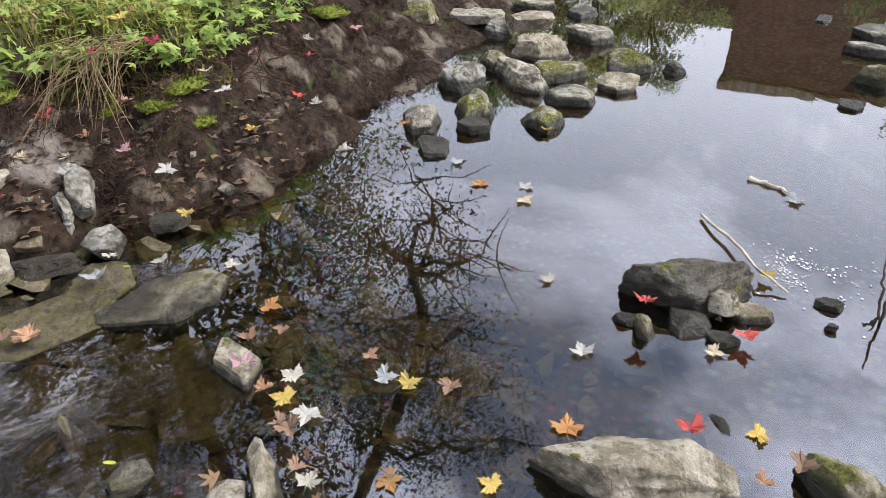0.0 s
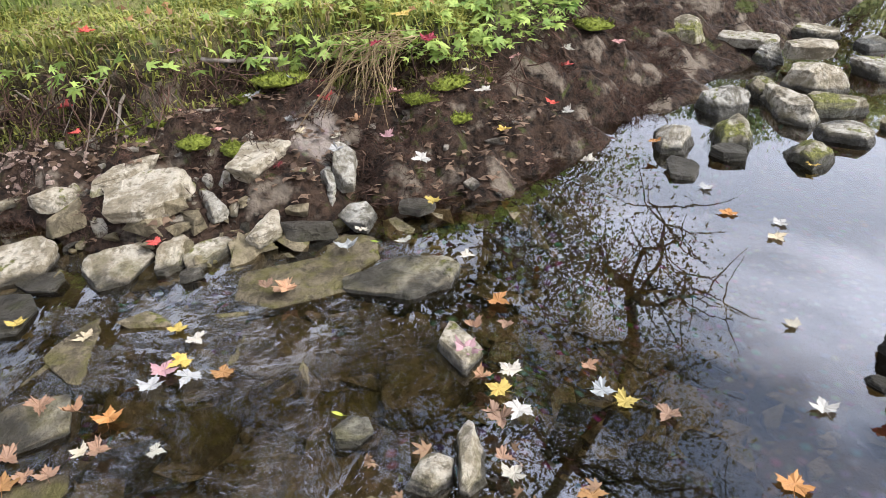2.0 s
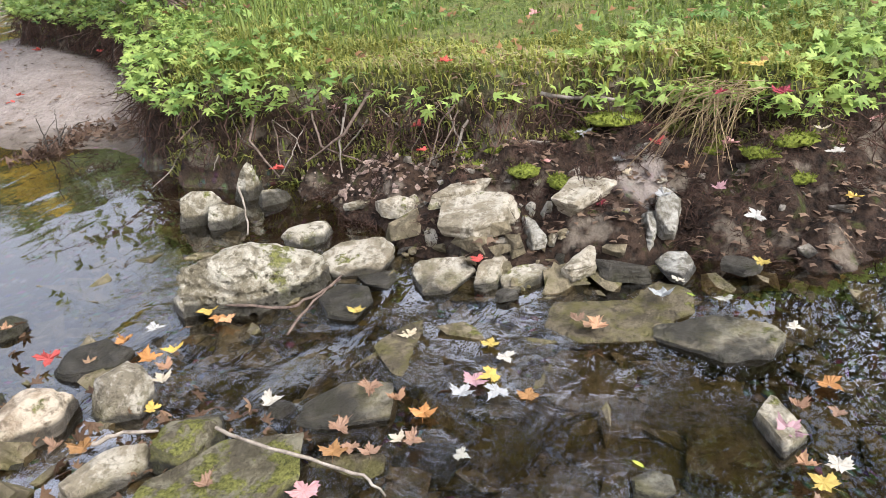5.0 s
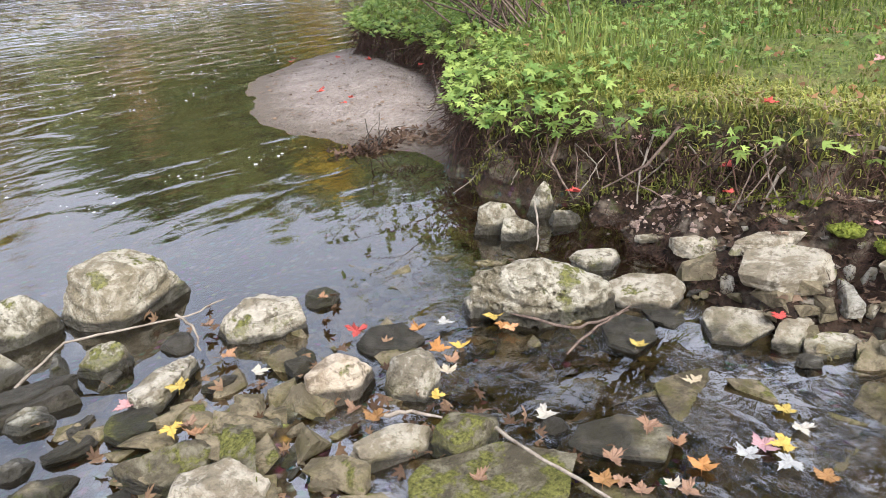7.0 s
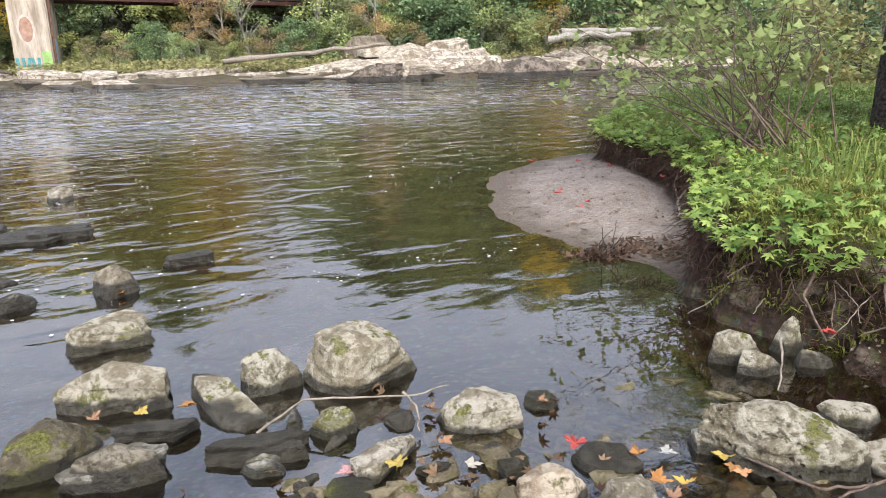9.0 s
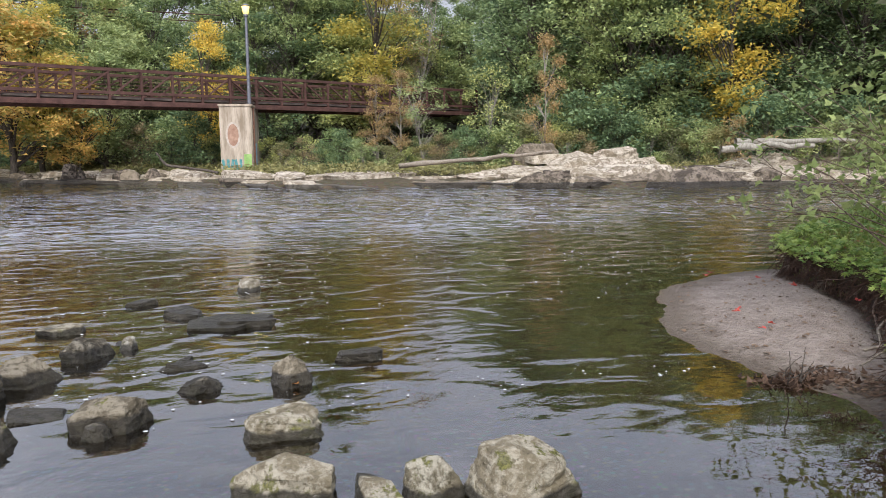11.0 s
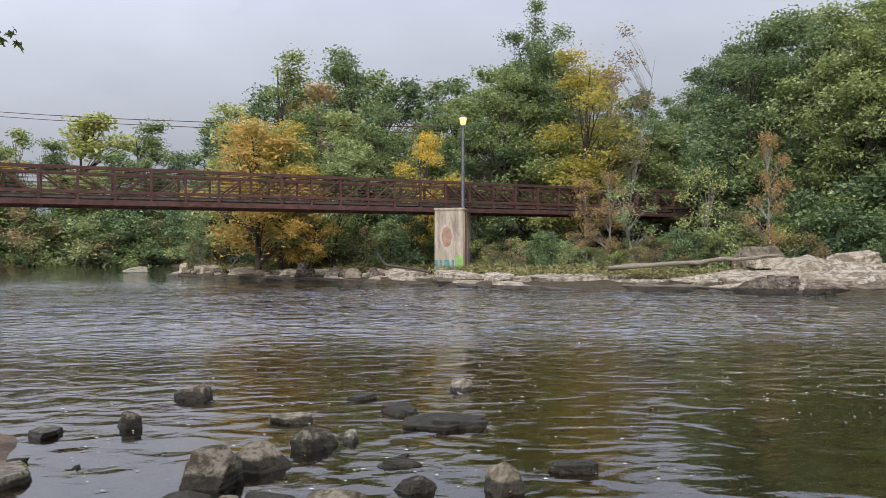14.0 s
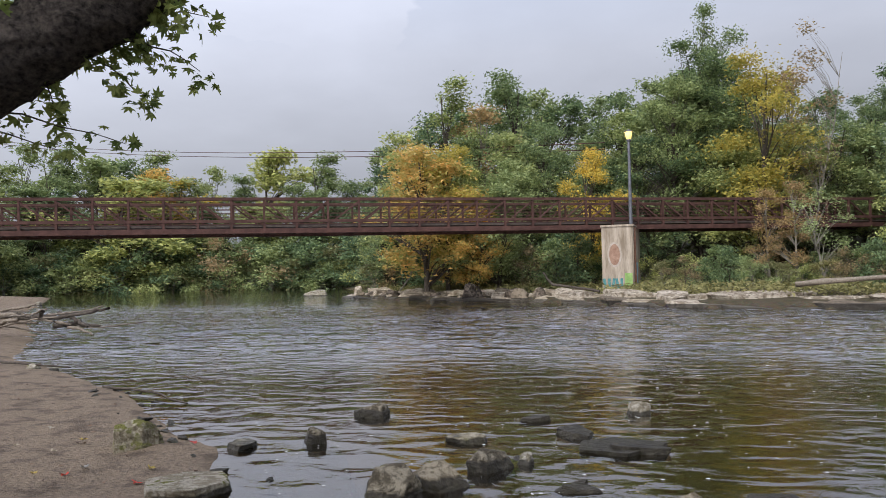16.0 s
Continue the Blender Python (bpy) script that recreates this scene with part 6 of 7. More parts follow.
def pool_tree():
    """Maple on the pool's bank, with a crooked limb that droops over the water."""
    r = random.Random(67)
    root = tagged(new("maple_tree"), "maple with a crooked dark limb drooping over the pool", "tree", "trees on the river banks")
    stem = [Vector(q) for q in ((10.6, 0.4, 0.3), (10.2, 0.2, 2.5), (9.4, 0.1, 5.0), (8.6, -0.2, 7.0), (7.5, -0.4, 8.6), overhead(95, 58, 6.6))]
    limb = [stem[-1], overhead(102, 52, 6.4), overhead(107, 46, 6.5), overhead(110.6, 41, 6.7), overhead(112.0, 37, 6.9), overhead(110.8, 33.5, 7.0)]
    lines = [(stem, [0.2, 0.17, 0.15, 0.13, 0.11, 0.09]), (limb, [0.10, 0.095, 0.085, 0.075, 0.06, 0.045])]
    tips = []
    ends = [(112.2, 26.3), (108.0, 30.0), (107, 31.5), (114.5, 28.5), (117.5, 31.0), (118.5, 32.5), (104, 36), (105.5, 41), (116, 38), (120, 42), (107, 44), (122.5, 46), (118, 46), (113, 48), (102, 44)]
    for k, (az_, el_) in enumerate(ends):
        base = limb[5 if el_ < 33 else 4 if el_ < 38 else 3 if el_ < 43 else 2]
        goal = overhead(az_, el_, 6.9 + r.uniform(-0.5, 0.5))
        pts = [base.lerp(goal, f) + Vector((r.uniform(-0.13, 0.13), r.uniform(-0.13, 0.13), r.uniform(-0.13, 0.13))) * (0 < f < 1) for f in (0, 0.2, 0.4, 0.6, 0.8, 1)]
        lines.append((pts, [0.034, 0.028, 0.022, 0.017, 0.012, 0.006]))
        for q in pts[1:]:
            for _ in range(4):
                end = q + Vector((r.gauss(0, 0.28), r.gauss(0, 0.28), r.gauss(-0.05, 0.22)))
                lines.append(([q, q.lerp(end, 0.5) + Vector((r.uniform(-0.05, 0.05), r.uniform(-0.05, 0.05), 0.05)), end], [0.009, 0.006, 0.003]))
                if el_ > 37 and r.random() < 0.6 or r.random() < 0.12:
                    tips += [end, q.lerp(end, 0.6)]
    # leafy hanging boughs nearer the trunk
    for _ in range(95):
        q = overhead(103.2 + r.uniform(-4.5, 5), r.triangular(21, 42, 27), 7.6 + r.uniform(-0.6, 0.8))
        start = q + Vector((0.5, 0.2, 0.7))
        lines.append(([start, start.lerp(q, 0.5) + Vector((r.uniform(-0.2, 0.2), r.uniform(-0.2, 0.2), 0.1)), q], [0.012, 0.008, 0.003]))
        tips += [q, start.lerp(q, 0.6)]
    # leafy sprays round the limb
    for k in range(68):
        q = overhead(r.uniform(105, 117.5), r.uniform(35.5, 44), 7.0 + r.uniform(-0.5, 0.6)) if k < 62 else overhead(r.uniform(113, 122), r.uniform(40, 46), 6.9 + r.uniform(-0.4, 0.4))
        start = q + Vector((0.3, 0.2, 0.4))
        lines.append(([start, start.lerp(q, 0.5) + Vector((r.uniform(-0.1, 0.1), r.uniform(-0.1, 0.1), 0.08)), q], [0.010, 0.007, 0.003]))
        tips += [q, q.lerp(start, 0.4)]
    # added unseen crown over the riffle, keeps bright sky out of its reflection
    crown = []
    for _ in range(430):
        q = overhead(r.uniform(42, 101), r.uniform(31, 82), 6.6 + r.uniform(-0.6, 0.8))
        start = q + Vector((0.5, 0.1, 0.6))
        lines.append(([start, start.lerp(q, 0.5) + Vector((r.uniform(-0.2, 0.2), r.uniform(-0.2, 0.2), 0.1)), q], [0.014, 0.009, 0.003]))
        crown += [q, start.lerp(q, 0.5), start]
    # limbs that carry the added crown
    for az_ in (96, 84, 72, 60, 50):
        goal = overhead(az_, 50 + r.uniform(-6, 6), 7.2)
        lines.append(([stem[2], stem[2].lerp(goal, 0.4) + Vector((0, 0, 0.8)), stem[2].lerp(goal, 0.75) + Vector((0, 0, 0.6)), goal], [0.13, 0.09, 0.06, 0.03]))
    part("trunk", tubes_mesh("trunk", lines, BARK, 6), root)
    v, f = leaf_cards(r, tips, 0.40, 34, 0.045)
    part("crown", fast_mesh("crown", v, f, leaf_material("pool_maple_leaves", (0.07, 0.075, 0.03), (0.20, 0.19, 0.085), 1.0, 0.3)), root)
    # same maple's leaves coloured darker, so the riffle mirrors less light
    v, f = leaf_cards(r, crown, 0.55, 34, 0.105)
    part("upper_crown", fast_mesh("upper_crown", v, f, leaf_material("darkened_canopy_leaves", (0.03, 0.036, 0.014), (0.085, 0.09, 0.035), 1.0, 0.15)), root)


pool_tree()
back_tree = tree("tree", "maple standing behind the pool bank", 9.0, 2.2, 2.6, GREENS["green"], 68, 90, 110, 0.085, BARK, 0.06, 1.0, 0.6, 0.25)
back_tree.matrix_basis = pose(11.2, -2.2, 0.5)


# brick building beyond the pool, seen mirrored in the water
def brick_building():
    root = tagged(new("building"), "distant red-brown brick building with a flat roof", "building")
    brick = plain_material("brick", (0.09, 0.05, 0.04), (0.17, 0.10, 0.08), 4.0)
    part("wall", box_mesh("wall", (6.4, 8, 11.8), brick, 0.05), root, m=pose(0, 4, 5.9))
    part("wing", box_mesh("wing", (16, 7, 8.4), brick, 0.05), root, m=pose(10, 5, 4.2))
    part("porch", box_mesh("porch", (5, 7, 9.6), brick, 0.05), root, m=pose(-5.0, 5, 4.8))
    part("roof", box_mesh("roof", (6.8, 8.4, 0.4), CONCRETE, 0.05), root, m=pose(0, 4, 11.95))
    root.matrix_basis = pose(25.5, -29.5, 0.3, 0, 0, -140)
    return root


brick_building()


# ---- big maple limb over the beach ----
def overhanging_maple():
    r = random.Random(4)
    root = tagged(new("maple_tree"), "leaning silver maple with a thick dark limb over the beach", "tree")
    limb = [(-4.55, 1.3, -0.1), (-4.2, 1.9, 0.8), (-3.75, 2.5, 1.55), (-3.3, 2.95, 2.1), (-2.86, 3.34, 2.5), (-2.55, 3.52, 2.72), (-2.3, 3.68, 2.92), (-1.95, 4.0, 3.3), (-1.4, 4.7, 4.1), (-0.9, 5.6, 5.2)]
    radii = [0.42, 0.36, 0.31, 0.275, 0.235, 0.20, 0.165, 0.13, 0.1, 0.05]
    fine, fr = [], []
    for (a, ra), (b, rb) in zip(zip(limb, radii), zip(limb[1:], radii[1:])):
        for k in range(5):
            fine.append(Vector(a).lerp(Vector(b), k / 5) + Vector((r.uniform(-1, 1), r.uniform(-1, 1), r.uniform(-1, 1))) * 0.012)
            fr.append((ra + (rb - ra) * k / 5) * r.uniform(0.94, 1.06))
    v, f = tube(fine, fr, 40)
    for q in v:
        q += Vector((noise.fractal(q * 16, 1, 2, 5), noise.fractal(q * 16 + Vector((9, 0, 0)), 1, 2, 5), noise.fractal(q * 16 + Vector((0, 9, 0)), 1, 2, 5))) * 0.024
    part("limb", fast_mesh("limb", [q[:] for q in v], f, DARK_BARK, True), root)
    twigs, spots = [], []
    ends = [((-2.5, 3.6, 2.75), (-2.02, 3.9, 2.86)), ((-2.45, 3.6, 2.7), (-2.1, 4.0, 2.58)), ((-2.6, 3.5, 2.6), (-2.32, 3.85, 2.40)), ((-2.7, 3.45, 2.5), (-2.7, 3.6, 2.32)), ((-3.2, 3.2, 2.25), (-2.42, 3.8, 2.17)), ((-3.2, 3.2, 2.2), (-2.72, 3.62, 2.1)), ((-2.9, 3.3, 2.6), (-2.75, 3.3, 2.72)), ((-2.9, 3.2, 2.7), (-2.6, 3.4, 2.85)), ((-2.5, 3.55, 2.6), (-2.25, 3.75, 2.62)), ((-2.3, 3.7, 2.85), (-2.1, 3.75, 2.75)), ((-3.0, 3.1, 2.6), (-2.85, 3.1, 2.5))]
    for a, b in ends:
        a, b = Vector(a), Vector(b)
        pts = [a.lerp(b, k / 6) + Vector((r.uniform(-0.02, 0.02), r.uniform(-0.02, 0.02), r.uniform(-0.02, 0.02) + 0.05 * math.sin(math.pi * k / 6))) for k in range(7)]
        twigs.append((pts, [0.008 - 0.001 * k for k in range(7)]))
        for _ in range(70):
            q = pts[r.randrange(1, 7)]
            spots.append((q + Vector((r.uniform(-0.075, 0.075), r.uniform(-0.075, 0.075), r.uniform(-0.09, 0.04))))[:])
    for _ in range(420):
        k = r.randrange(17, 34)
        spots.append((fine[k] + Vector((r.uniform(-0.5, 0.05), r.uniform(-0.35, 0.1), r.uniform(0.0, 0.5))))[:])
    part("twig_spray", tubes_mesh("twig_spray", twigs, BARK, 5), root)
    part("foliage", scatter_leaves("foliage", np.array(spots), leaf_outline(5, 0.46, 72), leaf_material("maple_leaves", (0.09, 0.125, 0.035), (0.27, 0.29, 0.085)), gen, 0.058, 0.9), root)
    return root


overhanging_maple()
# driftwood heap on the left shore and logs on the far bank
for _ in range(18):
    a = Vector((-14.6 + rng.uniform(-1.2, 1.6), 17.0 + rng.uniform(-1.4, 1.4), 0.15 + rng.uniform(0, 0.55)))
    pts = wander(rng, a, (rng.uniform(0.3, 1), rng.uniform(-0.5, 0.5), rng.uniform(-0.15, 0.1)), rng.uniform(1.2, 2.8), 4, 0.15)
    stick(pts, rng.uniform(0.03, 0.09), "weathered driftwood branch heaped on the shore", BARK if rng.random() < 0.5 else DEADWOOD, "driftwood", "driftwood")
stick([(8.4, 30.9, 0.85), (11.5, 30.4, 1.1), (13.4, 30.0, 1.28), (14.9, 29.6, 1.42)], 0.15, "long weathered fallen log on the far ledges", DEADWOOD, "log", "log", 8)
stick([(1.0, 36.6, 0.55), (-1.2, 37.4, 0.9), (-1.7, 37.3, 1.5)], 0.1, "dark drift log leaning on the far ledges", BARK, "log", "log", 8)
stick([(21.6, 26.9, 1.5), (23.2, 25.9, 1.62), (24.9, 25.0, 1.6)], 0.22, "grey driftwood log lying on the far rocks", PALE_BARK, "log", "log", 8)
stick([(22.4, 27.0, 1.75), (25.4, 26.0, 1.85), (29.5, 25.0, 1.8)], 0.18, "grey driftwood log lying on the far rocks", PALE_BARK, "log", "log", 8)
stick([(-11.6, 47.8, 0.5), (-10.7, 47.0, 1.5), (-10.2, 47, 2.6)], 0.07, "dead leaning trunk on the far bank", PALE_BARK, "log", "log", 6)

# rough herbs between the far ledges and the woods
spots = []
for _ in range(3600):
    x, y, _turn = along_edge(rng.random())
    back = rng.uniform(1.8, 5.0)
    spots.append((x + 0.45 * back, y + 0.9 * back, height_at(x + 0.45 * back, y + 0.9 * back) + rng.uniform(0.0, 0.3)))
c = [Vector(q) for q in spots]
v, f = leaf_cards(rng, c, 0.3, 5, 0.17)
tagged(new("far_herbs", fast_mesh("far_herbs", v, f, GREENS["brush"])), "rough olive-green herbs behind the far ledges", "herbs", kind="stuff")

# brush at the back of the bank
for x, y, kind, size in ((11.5, 7.6, "brush", 0.7), (13.0, 8.6, "green_bush", 0.8), (14.5, 8.0, "brush", 0.9), (16.5, 9.6, "deep_bush", 1.0), (12.5, 5.4, "green_bush", 0.8), (18.5, 9.0, "brush", 1.2), (15.5, 5.0, "deep_bush", 1.1), (21, 10.5, "deep_bush", 1.4), (20, 6.5, "green_bush", 1.3)):
    plant(kind, x, y, size, x * 40)
# trees behind the pool's far end
for az_, away, kind, size in ((112, 30, "deep", 0.7), (117, 31, "green", 0.85), (120.5, 34, "deep", 0.8), (124, 33, "light", 1.15), (127, 36, "green2", 0.82), (129.5, 34, "green", 0.86), (148, 33, "deep", 0.8)):
    plant(kind, away * math.sin(radians(az_)), away * math.cos(radians(az_)), size, az_ * 13)


# ---- fallen leaves, sticks, stones in the stream ----
LEAF_TONES = {
    "white": ("pale silvery underside of a fallen maple leaf", (0.23, 0.22, 0.198), (0.33, 0.315, 0.285)),
    "pale": ("dull tan fallen maple leaf", (0.259, 0.223, 0.166), (0.346, 0.310, 0.238)),
    "yellow": ("golden yellow fallen maple leaf", (0.30, 0.21, 0.045), (0.42, 0.30, 0.085)),
    "orange": ("orange fallen maple leaf", (0.20, 0.095, 0.034), (0.32, 0.16, 0.06)),
    "brownorange": ("faded orange-brown fallen maple leaf", (0.317, 0.166, 0.086), (0.374, 0.216, 0.122)),
    "red": ("bright red fallen maple leaf", (0.31, 0.045, 0.035), (0.41, 0.08, 0.065)),
    "darkred": ("dark crimson fallen maple leaf", (0.173, 0.014, 0.025), (0.245, 0.036, 0.043)),
    "pink": ("pinkish fallen maple leaf with its pale side up", (0.27, 0.13, 0.125), (0.38, 0.22, 0.21)),
    "brown": ("curled brown fallen leaf", (0.158, 0.086, 0.050), (0.259, 0.158, 0.101)),
    "greenleaf": ("small yellow-green fallen leaf", (0.216, 0.259, 0.036), (0.288, 0.324, 0.058)),
}


def maple_leaf_mesh(tone, seed):
    """A five-lobed toothed leaf, 1 long, with a stalk, curled."""
    words, a, b = LEAF_TONES[tone]
    g = random.Random(seed)
    half = [(0.03, 0.0), (0.20, -0.07), (0.33, -0.16), (0.31, -0.02), (0.43, 0.0), (0.38, 0.08), (0.46, 0.13), (0.60, 0.17), (0.54, 0.27), (0.67, 0.41), (0.53, 0.38), (0.46, 0.46), (0.36, 0.40), (0.24, 0.37), (0.21, 0.48), (0.27, 0.60), (0.18, 0.62), (0.17, 0.74), (0.08, 0.78), (0.0, 1.0)]
    if tone == "greenleaf":
        half = [(0.02, 0.0), (0.12, 0.15), (0.17, 0.4), (0.12, 0.65), (0.0, 0.92)]
    outline = [(0, 0)] + [(x * g.uniform(0.9, 1.1), y) for x, y in half] + [(-x * g.uniform(0.9, 1.1), y) for x, y in half[-2::-1]]
    curl, fold = g.uniform(-0.25, 0.55), g.uniform(0.0, 0.5)
    if tone == "brown":
        curl, fold = g.uniform(0.3, 0.8), g.uniform(0.3, 0.8)
    shape = lambda x, y: (x, y - 0.4, fold * abs(x) + curl * (x * x + (y - 0.4) ** 2) + 0.09 * g.uniform(-1, 1))
    pts = [shape(0, 0.33)] + [shape(x, y) for x, y in outline]
    n = len(outline)
    faces = [(0, i, i % n + 1) for i in range(1, n + 1)]
    low = min(p[2] for p in pts)
    pts = [(x, y, z - low + 0.012) for x, y, z in pts]
    stalk = len(pts)
    pts += [(-0.012, -0.4, pts[1][2]), (0.012, -0.4, pts[1][2]), (0.1, -0.85, 0.03)]
    faces.append((stalk, stalk + 1, stalk + 2))
    return mesh_of("maple_leaf", pts, faces, LEAF_MATS[tone])


LEAF_MATS = {tone: leaf_material("leaf_" + tone, a, b, 1.0, 0.2) for tone, (_, a, b) in LEAF_TONES.items()}
LEAF_MESH = {tone: [maple_leaf_mesh(tone, 5 * i + 3) for i in range(8)] for tone in LEAF_TONES}
rng = random.Random(88)


def fallen_leaf(tone, x, y, z, size):
    ob = tagged(new("maple_leaf", LEAF_MESH[tone][rng.randrange(8)]), LEAF_TONES[tone][0], "leaf", "fallen leaves")
    wet = z < 0.03
    tip = 3 if wet else 14
    ob.matrix_basis = pose(x, y, max(z, 0.001, height_at(x, y)) + (0.001 if wet else 0.004), rng.uniform(-1, 1) * tip, rng.uniform(-1, 1) * tip, rng.uniform(0, 360)) @ Matrix.Diagonal((size * 0.64, size * 0.64, size * 0.64 * (0.55 if wet else 0.9), 1))


fallen_leaf("brown", 1.95, -0.45, 0.010, 0.064)
fallen_leaf("brown", 1.93, -0.35, 0.030, 0.076)
fallen_leaf("brown", 1.55, -0.79, 0.005, 0.087)
fallen_leaf("brown", 1.75, -0.65, 0.005, 0.067)
fallen_leaf("brown", 1.43, -0.37, 0.030, 0.068)
fallen_leaf("brown", 1.54, -0.38, 0.040, 0.084)
fallen_leaf("brown", 1.57, -0.36, 0.040, 0.067)
fallen_leaf("brown", 1.71, -0.36, 0.030, 0.079)
fallen_leaf("brown", 0.95, -1.34, 0.080, 0.085)
fallen_leaf("brown", 0.96, -1.26, 0.060, 0.064)
fallen_leaf("brown", 2.20, 0.27, 0.040, 0.077)
fallen_leaf("brown", 1.28, 1.49, 0.040, 0.068)
fallen_leaf("brown", 1.66, 1.43, 0.040, 0.077)
fallen_leaf("brown", 1.72, 2.12, 0.040, 0.065)
fallen_leaf("brown", 1.55, 0.78, 0.030, 0.087)
fallen_leaf("brown", 1.50, 0.73, 0.020, 0.065)
fallen_leaf("brown", 1.51, 0.68, 0.020, 0.076)
fallen_leaf("brown", 1.57, 0.58, 0.020, 0.082)
fallen_leaf("brown", 1.70, 0.76, 0.050, 0.088)
fallen_leaf("brown", 1.69, 0.68, 0.040, 0.080)
fallen_leaf("brown", 1.26, 0.99, 0.060, 0.075)
fallen_leaf("brown", 3.14, -0.00, 0.120, 0.071)
fallen_leaf("brown", 1.35, 2.36, 0.020, 0.071)
fallen_leaf("brown", 1.27, 2.10, 0.020, 0.084)
fallen_leaf("brown", 0.92, 1.78, 0.080, 0.081)
fallen_leaf("brown", 0.92, 1.74, 0.070, 0.083)
fallen_leaf("brown", 0.23, 2.93, 0.040, 0.076)
fallen_leaf("brown", 1.33, 2.33, 0.030, 0.071)
fallen_leaf("brownorange", 2.21, 0.21, 0.020, 0.103)
fallen_leaf("brownorange", 1.97, 1.41, 0.020, 0.076)
fallen_leaf("brownorange", 2.17, 0.20, 0.040, 0.086)
fallen_leaf("darkred", 3.02, -0.32, 0.550, 0.093)
fallen_leaf("darkred", 3.18, -0.11, 0.500, 0.075)
fallen_leaf("darkred", 3.21, -0.32, 0.500, 0.080)
fallen_leaf("darkred", 2.82, 0.29, 0.130, 0.077)
fallen_leaf("darkred", 3.27, 0.14, 0.300, 0.087)
fallen_leaf("darkred", 5.33, 6.79, 0.080, 0.105)
fallen_leaf("greenleaf", 1.65, 0.02, 0.000, 0.060)
fallen_leaf("greenleaf", 2.48, -0.07, 0.010, 0.060)
fallen_leaf("orange", 2.07, -0.45, 0.010, 0.103)
fallen_leaf("orange", 1.33, -0.55, 0.000, 0.083)
fallen_leaf("orange", 1.32, -1.00, 0.000, 0.102)
fallen_leaf("orange", 3.08, -1.25, 0.050, 0.079)
fallen_leaf("orange", 2.53, -1.35, 0.003, 0.089)
fallen_leaf("orange", 1.97, 1.45, 0.020, 0.075)
fallen_leaf("orange", 1.85, 0.34, 0.000, 0.085)
fallen_leaf("orange", 1.30, 1.40, 0.050, 0.105)
fallen_leaf("orange", 1.68, 1.49, 0.050, 0.105)
fallen_leaf("orange", 1.77, 1.66, 0.030, 0.093)
fallen_leaf("orange", 1.49, 0.77, 0.020, 0.100)
fallen_leaf("orange", 1.70, 0.60, 0.010, 0.099)
fallen_leaf("orange", 0.55, 2.86, 0.030, 0.098)
fallen_leaf("orange", 0.54, 4.55, 0.020, 0.098)
fallen_leaf("orange", -4.09, 6.90, 0.060, 0.089)
fallen_leaf("pale", 1.38, -1.50, 0.003, 0.078)
fallen_leaf("pale", 1.40, -0.39, 0.020, 0.083)
fallen_leaf("pale", 2.33, -1.44, 0.003, 0.089)
fallen_leaf("pale", 3.05, 0.21, 0.200, 0.069)
fallen_leaf("pale", 3.79, -1.03, 0.250, 0.088)
fallen_leaf("pale", 3.23, -0.49, 0.350, 0.072)
fallen_leaf("pale", 1.87, -1.26, 0.003, 0.072)
fallen_leaf("pale", 2.43, -0.17, 0.030, 0.082)
fallen_leaf("pale", 3.05, 0.07, 0.120, 0.072)
fallen_leaf("pale", 1.62, 1.41, 0.030, 0.085)
fallen_leaf("pale", 1.57, 0.63, 0.020, 0.067)
fallen_leaf("pale", 1.57, 0.45, 0.000, 0.066)
fallen_leaf("pale", 2.06, 0.79, 0.000, 0.085)
fallen_leaf("pale", -4.22, 5.53, 0.080, 0.079)
fallen_leaf("pale", -3.75, 5.72, 0.070, 0.078)
fallen_leaf("pale", -4.81, 6.25, 0.100, 0.085)
fallen_leaf("pale", -4.61, 5.60, 0.100, 0.084)
fallen_leaf("pink", 1.83, -0.33, 0.030, 0.103)
fallen_leaf("pink", 3.23, -0.17, 0.280, 0.101)
fallen_leaf("pink", 2.90, -0.14, 0.220, 0.084)
fallen_leaf("pink", 3.55, -0.72, 0.300, 0.096)
fallen_leaf("pink", 3.86, -1.30, 0.250, 0.084)
fallen_leaf("pink", 1.87, 0.50, 0.010, 0.103)
fallen_leaf("pink", 4.16, 0.83, 0.620, 0.099)
fallen_leaf("pink", 3.30, 1.60, 0.350, 0.076)
fallen_leaf("pink", 3.06, 0.55, 0.150, 0.078)
fallen_leaf("pink", 3.37, 0.72, 0.280, 0.085)
fallen_leaf("pink", 3.23, 0.69, 0.250, 0.093)
fallen_leaf("pink", 1.31, 0.76, 0.050, 0.105)
fallen_leaf("pink", 0.89, 2.12, 0.020, 0.096)
fallen_leaf("red", 1.55, -1.38, 0.100, 0.082)
fallen_leaf("red", 1.37, -1.59, 0.030, 0.091)
fallen_leaf("red", 3.20, 0.11, 0.260, 0.095)
fallen_leaf("red", 3.63, -0.99, 0.220, 0.102)
fallen_leaf("red", 3.37, -0.87, 0.140, 0.080)
fallen_leaf("red", 1.16, -1.22, 0.050, 0.097)
fallen_leaf("red", 3.08, 1.10, 0.240, 0.078)
fallen_leaf("red", 3.41, 1.07, 0.550, 0.097)
fallen_leaf("red", 3.23, 1.16, 0.300, 0.101)
fallen_leaf("red", 2.98, 1.78, 0.150, 0.103)
fallen_leaf("red", 2.48, 0.68, 0.060, 0.079)
fallen_leaf("red", 1.52, 1.71, 0.120, 0.096)
fallen_leaf("red", 4.19, 5.00, 0.100, 0.104)
fallen_leaf("red", 4.14, 4.56, 0.100, 0.089)
